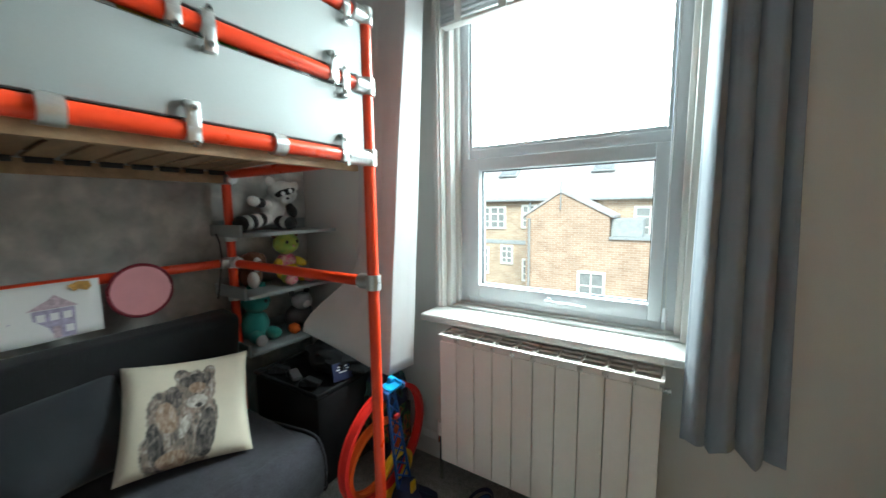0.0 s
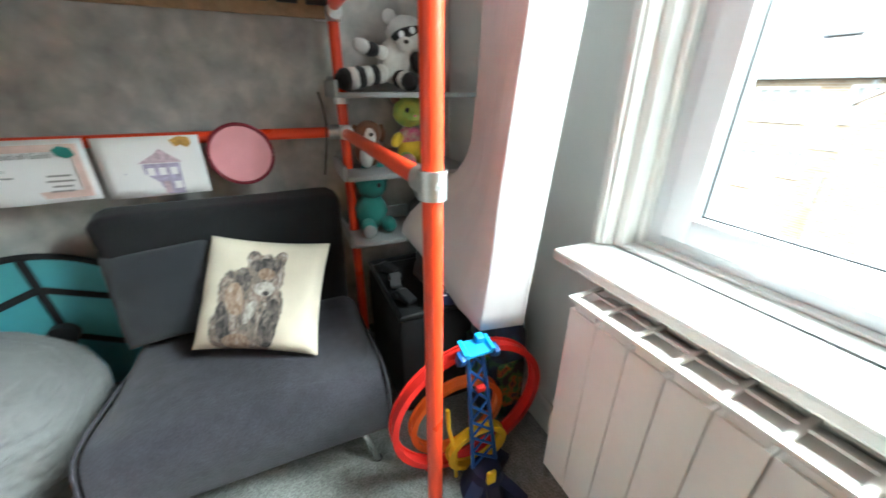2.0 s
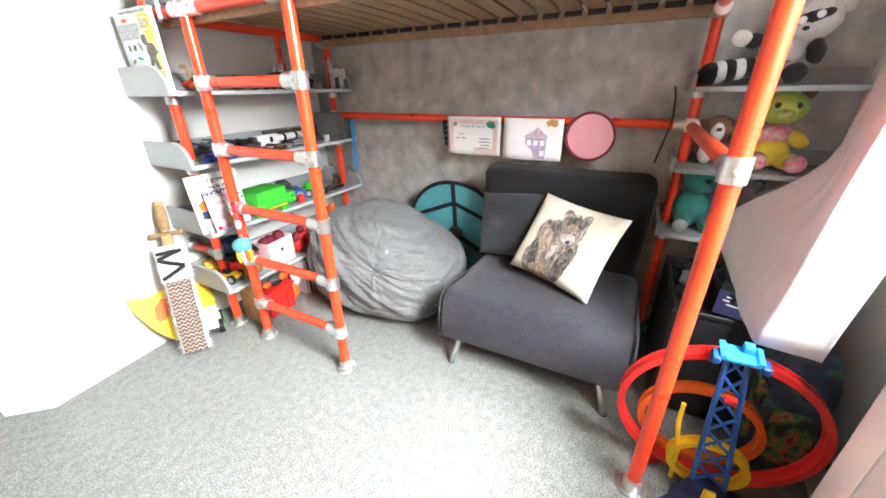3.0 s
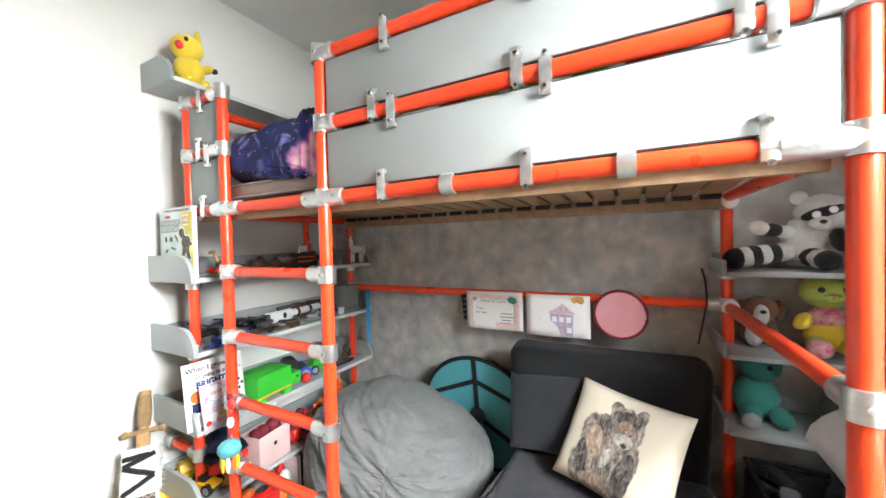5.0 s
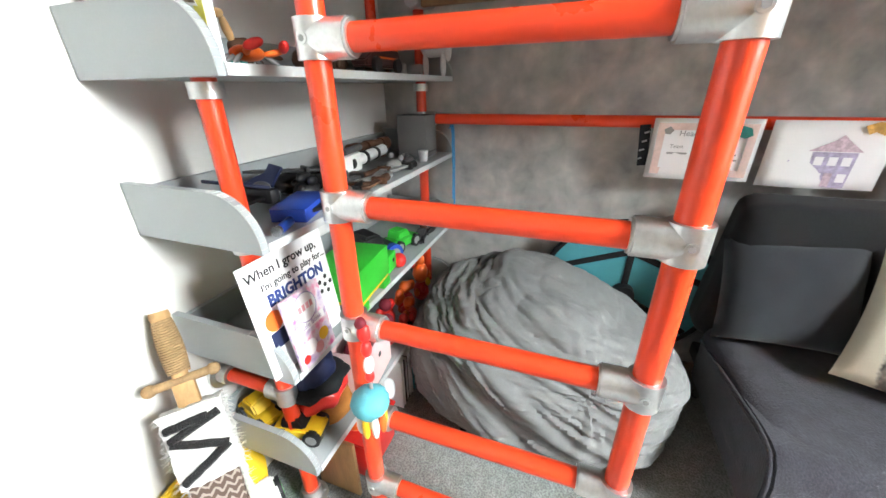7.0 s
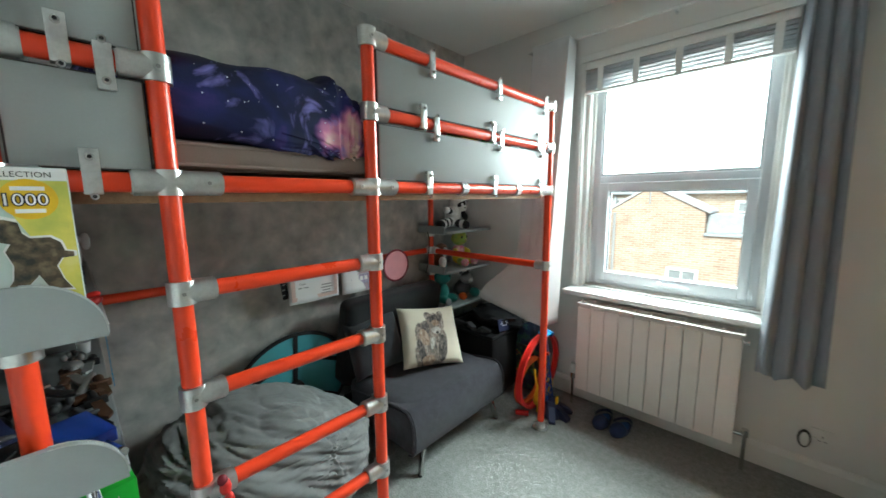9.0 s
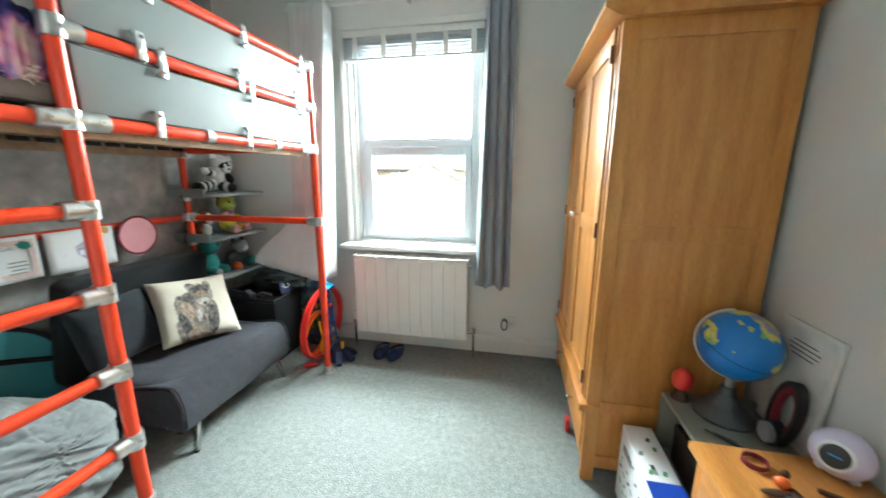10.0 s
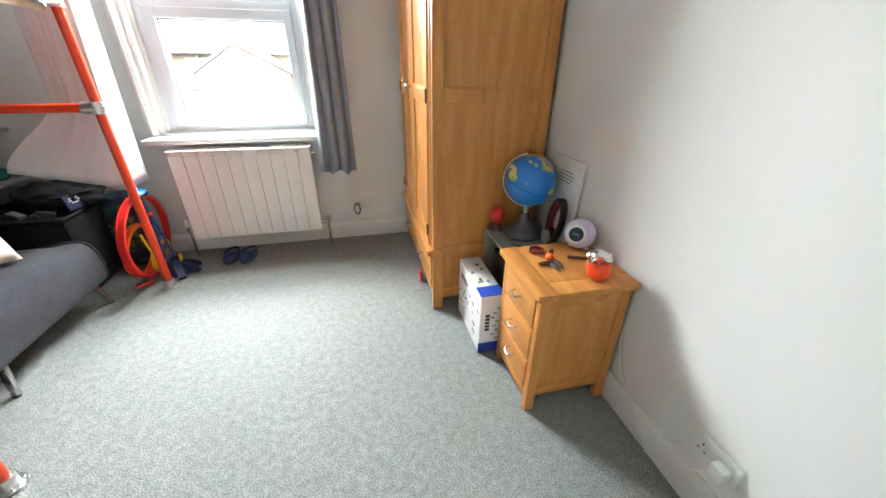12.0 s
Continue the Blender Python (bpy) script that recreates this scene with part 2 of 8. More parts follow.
gk.new(gtc.outputs["Object"], gno.inputs["Vector"])
gk.new(gsp.outputs["Fac"], gmu.inputs[0])
gmu.inputs[1].default_value = 2.2
gmx.data_type = "RGBA"
gcr = gn.new("ShaderNodeValToRGB")
gcr.color_ramp.elements[0].position, gcr.color_ramp.elements[1].position = 0.05, 0.75
gcr.color_ramp.elements[0].color, gcr.color_ramp.elements[1].color = (0.20, 0.05, 0.36, 1), (0.80, 0.66, 0.58, 1)
gmid = gcr.color_ramp.elements.new(0.42)
gmid.color = (0.66, 0.24, 0.42, 1)
gk.new(gsp.outputs["Fac"], gcr.inputs["Fac"])
gk.new(gcr.outputs[0], gmx.inputs["B"])
gst, glt, gsm = gn.new("ShaderNodeTexVoronoi"), gn.new("ShaderNodeMath"), gn.new("ShaderNodeMix")
gst.inputs["Scale"].default_value = 42.0
glt.operation, glt.inputs[1].default_value = "LESS_THAN", 0.085
gsm.data_type = "RGBA"
gsm.inputs["B"].default_value = (0.62, 0.66, 0.85, 1)
gk.new(gtc.outputs["Object"], gst.inputs["Vector"])
gk.new(gst.outputs["Distance"], glt.inputs[0])
gk.new(glt.outputs[0], gsm.inputs["Factor"])
gk.new(gmu.outputs[0], gmx.inputs["Factor"])
gold = gn["Principled BSDF"].inputs["Base Color"].links[0].from_socket
gk.new(gold, gmx.inputs["A"])
gk.new(gmx.outputs["Result"], gsm.inputs["A"])
gsk, gsr, gsx = gn.new("ShaderNodeTexNoise"), gn.new("ShaderNodeValToRGB"), gn.new("ShaderNodeMix")
gsk.inputs["Scale"].default_value, gsk.inputs["Detail"].default_value, gsk.inputs["Distortion"].default_value = 6.0, 10, 3.0
gsr.color_ramp.elements[0].position, gsr.color_ramp.elements[1].position = 0.57, 0.72
gsr.color_ramp.elements[0].color, gsr.color_ramp.elements[1].color = (0, 0, 0, 1), (0.7, 0.7, 0.7, 1)
gsx.data_type = "RGBA"
gsx.inputs["B"].default_value = (0.26, 0.24, 0.72, 1)
gk.new(gtc.outputs["Object"], gsk.inputs["Vector"])
gk.new(gsk.outputs["Fac"], gsr.inputs["Fac"])
gk.new(gsr.outputs[0], gsx.inputs["Factor"])
gk.new(gsm.outputs["Result"], gsx.inputs["A"])
gk.new(gsx.outputs["Result"], gn["Principled BSDF"].inputs["Base Color"])
# dark brown that stands in for the shade in the gaps between slats
GAPSHADE = mat("slat_gap_shade_brown", (0.14, 0.105, 0.08), 0.95, var=0.2, fine=200, bump=0.3)
MATTRESS = mat("beige_mattress_ticking", (0.34, 0.28, 0.25), 0.9, var=0.12, fine=300, bump=0.3)
GLOBEBLUE = mat("globe_ocean_blue", (0.012, 0.21, 0.66), 0.35, var=0.1, scale=10, coat=0.4)
LAND = ramp_mat("globe_land_print", [(0.36, (0.30, 0.28, 0.42)), (0.48, (0.72, 0.58, 0.10)), (0.58, (0.20, 0.42, 0.16)), (0.68, (0.66, 0.30, 0.12))], 12, 0.4, bump=0.02)
LILAC = mat("lilac_white_plastic", (0.66, 0.60, 0.76), 0.3, var=0.05)
BRICKY = brick_mat("yellow_stock_brick", (0.53, 0.42, 0.31), (0.43, 0.31, 0.22), (0.56, 0.51, 0.45))
BRICKR = brick_mat("orange_red_brick", (0.51, 0.37, 0.28), (0.41, 0.27, 0.19), (0.55, 0.49, 0.43))
SLATE = mat("grey_slate_roof", (0.50, 0.48, 0.49), 0.6, var=0.2, scale=3, fine=12, bump=0.3, depth=0.02)
LEAD = mat("lead_grey_flashing", (0.40, 0.43, 0.45), 0.6, var=0.2)
TRACKBLUE = mat("deep_blue_track_plastic", (0.012, 0.085, 0.30), 0.4, var=0.1)
PANEDARK = mat("dark_house_pane", (0.30, 0.32, 0.33), 0.15, var=0.2)
ASPHALT = mat("dark_yard_asphalt", (0.06, 0.06, 0.06), 0.9, var=0.3, scale=1.0, fine=40, bump=0.3)


# ---- building helpers ----
def bm_new():
    return bmesh.new()


def box(bm, c, s, bevel=0.0, m=None, seg=2):
    """A box of size s round c, with rounded edges; m turns it about its centre."""
    t = Matrix.Translation(c) @ (m if m else Matrix.Identity(4)) @ Matrix.Diagonal((*s, 1))
    made = bmesh.ops.create_cube(bm, size=1.0, matrix=t)["verts"]
    if bevel:
        edges = list({e for v in made for e in v.link_edges})
        bmesh.ops.bevel(bm, geom=edges, offset=bevel, segments=seg, profile=0.5, affect="EDGES", clamp_overlap=True)
    return bm


def span(bm, a, b, bevel=0.0):
    """A box between two opposite corners."""
    a, b = Vector(a), Vector(b)
    return box(bm, (a + b) / 2, [abs(x) for x in b - a], bevel)


def tube(bm, a, b, r, seg=16, r2=None):
    a, b = Vector(a), Vector(b)
    d = b - a
    t = Matrix.Translation((a + b) / 2) @ d.to_track_quat("Z", "Y").to_matrix().to_4x4()
    bmesh.ops.create_cone(bm, cap_ends=True, segments=seg, radius1=r, radius2=r if r2 is None else r2, depth=d.length, matrix=t)
    return bm


def ball(bm, c, r, u=16, v=10, m=None):
    s = r if isinstance(r, tuple) else (r, r, r)
    t = Matrix.Translation(c) @ (m if m else Matrix.Identity(4)) @ Matrix.Diagonal((*s, 1))
    bmesh.ops.create_uvsphere(bm, u_segments=u, v_segments=v, radius=1.0, matrix=t)
    return bm


def pipe(bm, pts, r, seg=10, closed=False):
    """A round rod along a line of points."""
    pts = [Vector(p) for p in pts]
    n = len(pts)
    rings = []
    up = Vector((0, 0, 1))
    for i, p in enumerate(pts):
        a = pts[(i - 1) % n] if closed or i else p
        b = pts[(i + 1) % n] if closed or i < n - 1 else p
        d = (b - a).normalized()
        side = d.cross(up)
        if side.length < 1e-3:
            side = d.cross(Vector((1, 0, 0)))
        side.normalize()
        top = side.cross(d)
        rings.append([bm.verts.new(p + r * (math.cos(2 * math.pi * k / seg) * side + math.sin(2 * math.pi * k / seg) * top)) for k in range(seg)])
    for i in range(n if closed else n - 1):
        a, b = rings[i], rings[(i + 1) % n]
        for k in range(seg):
            bm.faces.new((a[k], a[(k + 1) % seg], b[(k + 1) % seg], b[k]))
    if not closed:
        bm.faces.new(list(reversed(rings[0])))
        bm.faces.new(rings[-1])
    return bm


def prism(bm, outline, axis, a, b):
    """An outline of 2D points drawn out along an axis from a to b. The points give the two other axes in order."""
    def at(p, v):
        return (v, p[0], p[1]) if axis == "x" else (p[0], v, p[1]) if axis == "y" else (p[0], p[1], v)
    va, vb = [bm.verts.new(at(p, a)) for p in outline], [bm.verts.new(at(p, b)) for p in outline]
    bm.faces.new(va)
    bm.faces.new(list(reversed(vb)))
    n = len(outline)
    for i in range(n):
        bm.faces.new((va[(i + 1) % n], va[i], vb[i], vb[(i + 1) % n]))
    bmesh.ops.recalc_face_normals(bm, faces=bm.faces)
    return bm


def ribbon(bm, c, axis, r, width, thick, seg=40, a0=0.0, a1=2 * math.pi, tilt=None):
    """A flat band bent round an axis: a hoop, or an arc of one."""
    full = abs(a1 - a0) > 6.28
    n = seg if full else seg + 1
    rings = []
    t = Matrix.Translation(c) @ (tilt if tilt else Matrix.Identity(4))
    for i in range(n):
        a = a0 + (a1 - a0) * i / seg
        ring = []
        for rr, w in ((r, -width / 2), (r + thick, -width / 2), (r + thick, width / 2), (r, width / 2)):
            p = {"x": (w, rr * math.cos(a), rr * math.sin(a)), "y": (rr * math.cos(a), w, rr * math.sin(a)), "z": (rr * math.cos(a), rr * math.sin(a), w)}[axis]
            ring.append(bm.verts.new(t @ Vector(p)))
        rings.append(ring)
    for i in range(n if full else n - 1):
        a, b = rings[i], rings[(i + 1) % n]
        for k in range(4):
            bm.faces.new((a[k], a[(k + 1) % 4], b[(k + 1) % 4], b[k]))
    if not full:
        bm.faces.new(rings[0])
        bm.faces.new(list(reversed(rings[-1])))
    bmesh.ops.recalc_face_normals(bm, faces=bm.faces)
    return bm


def mesh_of(name, bm, material, smooth=True):
    me = bpy.data.meshes.new(name)
    bmesh.ops.recalc_face_normals(bm, faces=bm.faces)
    bm.to_mesh(me)
    bm.free()
    for m in material if isinstance(material, (list, tuple)) else (material,):
        me.materials.append(m)
    if smooth:
        me.shade_smooth()
        me.set_sharp_from_angle(angle=radians(38))
    return me


def part(name, bm, material, parent, label="", smooth=True):
    """One mesh object under a thing or a part."""
    ob = new(name, mesh_of(name, bm, material, smooth))
    ob.parent = parent
    if parent.parent is None:
        ob.matrix_parent_inverse = parent.matrix_basis.inverted()
    if label:
        ob["label"] = label
    return ob


def thing(name, label, category, at=(0, 0, 0), group="", kind=""):
    ob = new(name)
    ob.empty_display_size = 0.05
    ob.location = at
    return tagged(ob, label, category, group, kind)


def solid(name, bm, material, label, category="", group="", kind="", smooth=True):
    """A thing that is one mesh."""
    return tagged(new(name, mesh_of(name, bm, material, smooth)), label, category, group, kind)


def structure(name, bm, material, label, category=""):
    return solid(name, bm, material, label, category, kind="structure", smooth=False)


def blobs(name, label, category, items, group=""):
    """A small figure of rounded pieces. A piece is centre, radii, material and maybe its name; the first is the body, the second the head."""
    first = Vector(items[0][0])
    t = thing(name, label, category, first, group)
    for k, it in enumerate(items):
        c, r, m = it[:3]
        part(it[3] if len(it) > 3 else ("body", "head")[k] if k < 2 else "limb", fluff(ball(bm_new(), c, r, 18, 12), c, min(r) * 0.10), m, t)
    return t


def fluff(bm, c, amount):
    """Makes a rounded piece a little uneven."""
    c = Vector(c)
    for v in bm.verts:
        d = v.co - c
        if d.length > 1e-6:
            v.co += d.normalized() * amount * (noise.noise(v.co * 55) + 0.6 * noise.noise(v.co * 120))
    return bm


def limb(name, a, b, r, m, parent):
    """A rounded limb from a to b."""
    a, b = Vector(a), Vector(b)
    d = b - a
    turn = d.to_track_quat("Z", "Y").to_matrix().to_4x4()
    c = (a + b) / 2
    return part(name, fluff(ball(bm_new(), c, (r, r, d.length / 2 + r * 0.7), 18, 14, turn), c, r * 0.10), m, parent)


def words(name, body, size, m, material, parent, squeeze=1.0, bold=0.0):
    """Lettering laid flat at the pose m (x along the line, y up the letters)."""
    cu = bpy.data.curves.new(name, "FONT")
    cu.body, cu.size, cu.extrude, cu.resolution_u, cu.offset = body, size, 0.0004, 3, bold
    cu.materials.append(material)
    ob = new(name, cu)
    ob.parent = parent
    ob.matrix_parent_inverse = parent.matrix_basis.inverted()
    ob.matrix_basis = m @ Matrix.Diagonal((squeeze, 1, 1, 1))
    return ob


# ---- room shell ----
XL, XR, YB, YW, ZC = -1.66, 1.605, -1.02, 1.78, 2.66   # grey wall, right wall, shelf wall, window wall, ceiling
XA, YC, XD, YD = 0.170, -0.955, 0.275, -1.070           # the canted corner beside the doorway
YA = -2.1                                   # where the doorway recess begins, and its end
OX0, OX1, OZ0, OZ1 = -0.60, 0.42, 0.83, 2.34           # the window's opening

floor = structure("floor", span(bm_new(), (XL, YA, -0.15), (XR, YW, 0.0)), CARPET, "grey short-pile fitted carpet", "carpet")
structure("ceiling", span(bm_new(), (XL - 0.2, YA - 0.2, ZC), (XR + 0.2, YW + 0.3, ZC + 0.15)), CEIL, "plain white painted ceiling", "ceiling")
structure("wall_west", span(bm_new(), (XL - 0.2, YA, 0), (XL, YW + 0.3, ZC)), GREYWALL, "grey concrete-effect papered wall behind the loft bed", "wall")
structure("wall_east", span(bm_new(), (XR, YA, 0), (XR + 0.2, YW + 0.3, ZC)), WALL, "plain off-white painted wall", "wall")
bm = bm_new()
prism(bm, [(XL, YB - 0.2), (XA - 0.1, YB - 0.2), (XA - 0.1, YA), (XD, YA), (XD, YD), (XA, YC), (-0.45, YB), (XL, YB)], "z", 0, ZC)
structure("wall_south", bm, WALL, "plain white painted wall behind the toy shelves", "wall")
structure("wall_recess", span(bm_new(), (XA - 0.1, YA - 0.2, 0), (XR, YA, ZC)), WALL, "plain white wall closing the doorway recess", "wall")
bm = bm_new()
span(bm, (XL, YW, 0), (OX0, YW + 0.3, ZC))
span(bm, (OX1, YW, 0), (XR, YW + 0.3, ZC))
span(bm, (OX0, YW, 0), (OX1, YW + 0.3, OZ0 - 0.03))
span(bm, (OX0, YW, OZ1), (OX1, YW + 0.3, ZC))
structure("wall_north", bm, WALL, "off-white painted wall with the window opening", "wall")

SK = [(0, 0), (0.018, 0), (0.018, 0.10), (0.012, 0.118), (0.006, 0.128), (0, 0.13)]
bm = bm_new()
prism(bm, [(YW - a, z) for a, z in SK], "x", XL, XR - 0.02)
prism(bm, [(XR - a, z) for a, z in SK], "y", YA, YW - 0.02)
prism(bm, [(YB + a, z) for a, z in SK], "x", XL, -0.45)
for p0, p1 in (((-0.45, YB), (XA, YC)), ((XA, YC), (XD, YD)), ((XD, YD), (XD, YA))):
    p0, p1 = Vector((*p0, 0)), Vector((*p1, 0))
    d = (p1 - p0).normalized()
    n = Vector((-d.y, d.x, 0))
    for (a0, z0), (a1, z1) in zip(SK[1:], SK[2:]):
        m0 = 0.008
        q = [bm.verts.new(c) for c in (p0 + n * a0 - d * m0 + Vector((0, 0, z0)), p1 + n * a0 + d * m0 + Vector((0, 0, z0)), p1 + n * a1 + d * m0 + Vector((0, 0, z1)), p0 + n * a1 - d * m0 + Vector((0, 0, z1)))]
        bm.faces.new(q)
structure("baseboard", bm, TRIM, "white moulded skirting board", "skirting")

# ---- window ----
win = thing("window_1", "white plastic two-part casement window over brick houses", "window", ((OX0 + OX1) / 2, 1.87, OZ0), kind="structure")


def surround(bm, x0, x1, z0, z1, w, y0, y1, bevel=0.004):
    """Four bars round a rectangle, butted end to end. w: left, right, bottom, top."""
    span(bm, (x0, y0, z0), (x0 + w[0], y1, z1), bevel)
    span(bm, (x1 - w[1], y0, z0), (x1, y1, z1), bevel)
    span(bm, (x0 + w[0], y0, z0), (x1 - w[1], y1, z0 + w[2]), bevel)
    span(bm, (x0 + w[0], y0, z1 - w[3]), (x1 - w[1], y1, z1), bevel)
    return bm


bm = surround(bm_new(), OX0, OX1, OZ0, OZ1, (0.03, 0.03, 0.0101, 0.03), 1.80, 2.0)
surround(bm, OX0 + 0.03, OX1 - 0.03, OZ0 + 0.01, OZ1 - 0.03, (0.02, 0.02, 0.01, 0.02), 1.845, 1.99)
part("window_lining", bm, TRIM, win)
part("outer_frame", surround(bm_new(), -0.552, 0.372, 0.848, 2.29, (0.045, 0.045, 0.035, 0.05), 1.868, 1.94), UPVC, win)
sash = part("lower_sash", surround(bm_new(), -0.506, 0.326, 0.884, 1.555, (0.062, 0.045, 0.062, 0.056), 1.85, 1.93), UPVC, win)
part("sash_seal", surround(bm_new(), -0.444, 0.281, 0.945, 1.499, (0.005, 0.005, 0.005, 0.005), 1.888, 1.897, 0), SEAL, sash)
part("transom", span(bm_new(), (-0.506, 1.868, 1.558), (0.326, 1.94, 1.60), 0.004), UPVC, win)
part("upper_bead", surround(bm_new(), -0.506, 0.326, 1.602, 2.24, (0.014, 0.014, 0.016, 0.016), 1.876, 1.93), UPVC, win)
for name, z0, z1, x0, x1 in (("pane", 0.945, 1.499, -0.442, 0.279), ("pane", 1.615, 2.226, -0.492, 0.312)):
    p = part(name, span(bm_new(), (x0, 1.893, z0), (x1, 1.897, z1)), GLASS, win, smooth=False)
    p.visible_shadow = False
bm = tube(bm_new(), (-0.10, 1.85, 0.914), (-0.10, 1.832, 0.914), 0.014)
pipe(bm, [(-0.11, 1.828, 0.914), (-0.06, 1.822, 0.912), (0.03, 1.824, 0.908), (0.06, 1.828, 0.907)], 0.006)
part("sash_handle", bm, UPVC, sash)
bm = span(bm_new(), (-0.645, 1.63, 0.798), (0.43, 1.80, 0.83), 0.008)
structure("window_sill", bm, TRIM, "white gloss painted window sill board", "sill")
bm = bm_new()
for x0, x1 in ((OX0 - 0.045, OX0), (OX1, OX1 + 0.045)):
    span(bm, (x0, YW - 0.018, 0.832), (x1, YW, OZ1), 0.006)
    span(bm, (x0 + 0.012, YW - 0.026, 0.834), (x1 - 0.012, YW - 0.016, OZ1 - 0.002), 0.004)
span(bm, (OX0 - 0.045, YW - 0.018, OZ1 + 0.002), (OX1 + 0.045, YW, OZ1 + 0.05), 0.006)
structure("window_trim", bm, TRIM, "white painted window architrave", "trim")

# ---- blind, curtain rail and curtains ----
blind = thing("venetian_blind", "white slatted blind drawn up at the window head", "blind", (-0.09, 1.79, 2.15))
part("headrail", span(bm_new(), (-0.60, 1.765, 2.29), (0.41, 1.80, 2.335), 0.004), TRIM, blind)
for k in range(11):
    part("slat", box(bm_new(), (-0.095, 1.782, 2.168 + 0.011 * k), (1.0, 0.05, 0.003), m=pose(0, 0, 0, 4 * (-1) ** k)), UPVC, blind, smooth=False)
part("bottom_bar", span(bm_new(), (-0.595, 1.76, 2.142), (0.405, 1.805, 2.158), 0.004), TRIM, blind)
for x in (-0.50, -0.29, -0.07, 0.15, 0.34):
    part("tape", span(bm_new(), (x - 0.017, 1.753, 2.14), (x + 0.017, 1.757, 2.292)), TRIM, blind, smooth=False)

cord_ = part("pull_cord", pipe(bm_new(), [(0.335, 1.79, 2.15), (0.331, 1.79, 1.4), (0.339, 1.79, 0.95)], 0.0018, 6), TRIM, blind)
part("toggle", tube(bm_new(), (0.339, 1.79, 0.955), (0.340, 1.79, 0.905), 0.006, 12, 0.010), UPVC, cord_, "white plastic toggle")
part("cord_tail", pipe(bm_new(), [(0.340, 1.79, 0.905), (0.343, 1.74, 0.845), (0.345, 1.622, 0.835), (0.347, 1.618, 0.70)], 0.0014, 6), TRIM, cord_)
rail = thing("curtain_rail", "thin white curtain rail above the window", "curtain rail", (0, 1.74, 2.48))
part("rail", tube(bm_new(), (-1.0, 1.71, 2.485), (0.80, 1.71, 2.485), 0.009), TRIM, rail)
for x in (-0.98, -0.1, 0.78):
    part("bracket", span(bm_new(), (x - 0.008, 1.712, 2.475), (x + 0.008, YW, 2.495), 0.002), GALV, rail)


def curtain(label, shape, folds, depth, cloth, pleat=0.0):
    """A hanging cloth. shape(u, v) gives its mean surface; v runs from the rail (0) to the hem (1). pleat: round folds with narrow valleys."""
    bm = bm_new()
    nu, nv = 140, 40
    grid = []
    for j in range(nv + 1):
        v = j / nv
        row = []
        for i in range(nu + 1):
            u = i / nu
            amp = depth * (0.55 + 0.45 * v) * (0.75 + 0.5 * noise.noise((u * 4, 3.1, 0.0)))
            ph = 2 * math.pi * folds * u + 0.5 * math.sin(3 * v + 4 * u) + 0.8 * noise.noise((u * 5, v, 5.0))
            x, y, z = shape(u, v)
            wave = math.sin(ph)
            if pleat:
                wave = wave * (1 - pleat) + pleat * (1.1 - 2.0 * abs(math.sin(ph / 2)) ** 0.7)
            y += amp * wave + 0.012 * noise.noise((u * 3, v * 2, 1.7)) + 0.003 * noise.noise((u * 14, v * 9, 6.0))
            x += 0.35 * depth * math.cos(ph) * (1 if 0.02 < u < 0.98 else 0) * (1 - pleat)
            row.append(bm.verts.new((x, y, z)))
        grid.append(row)
    for j in range(nv):
        for i in range(nu):
            bm.faces.new((grid[j][i], grid[j][i + 1], grid[j + 1][i + 1], grid[j + 1][i]))
    ob = solid("curtain", bm, cloth, label, "curtain", "curtains at the window")
    s = ob.modifiers.new("thickness", "SOLIDIFY")
    s.thickness, s.offset = 0.004, 1
    return ob


def smooth(a, b, x):
    k = max(0.0, min(1.0, (x - a) / (b - a)))
    return k * k * (3 - 2 * k)


def right_cloth(u, v):
    """Pleats across the wall, with the leading edge turned towards the glass."""
    turn = max(0.0, 1 - u / 0.20)
    hem = 0.572 + 0.03 * abs(math.sin(7.5 * u + 0.6))
    return 0.405 - 0.02 * v + (0.20 + 0.055 * v) * u + 0.012 * turn, 1.69 - 0.115 * v + 0.10 * turn * (1 - v) ** 0.7, 2.47 + (hem - 2.47) * v


def left_cloth(u, v):
    """A gathered bundle with one broad face to the room and a narrow one to the window; its hem is flung out over the toys."""
    low = smooth(0.80, 1.0, v)
    xl = -0.90 - 0.05 * v - 0.22 * low
    yl = 1.60 - 0.10 * v - 0.14 * low
    xc, yc = -0.645 - 0.03 * v, 1.60 - 0.167 * v
    xr, yr = -0.645 + 0.02 * v, 1.71 - 0.174 * v
    zl, zc, zr = 2.47 - 1.74 * v, 2.47 - 1.875 * v, 2.47 - 1.857 * v
    if u < 0.76:
        k = u / 0.76
        return xl + (xc - xl) * k, yl + (yc - yl) * k, zl + (zc - zl) * k ** 0.9
    k = (u - 0.76) / 0.24
    return xc + (xr - xc) * k, yc + (yr - yc) * k, zc + (zr - zc) * k


curtain("grey-blue lined curtain hanging open beside the radiator", right_cloth, 3.6, 0.036, CURTAIN, 0.8)
curtain("pale lined curtain, its hem pulled out over the toys", left_cloth, 1.3, 0.009, LINING)

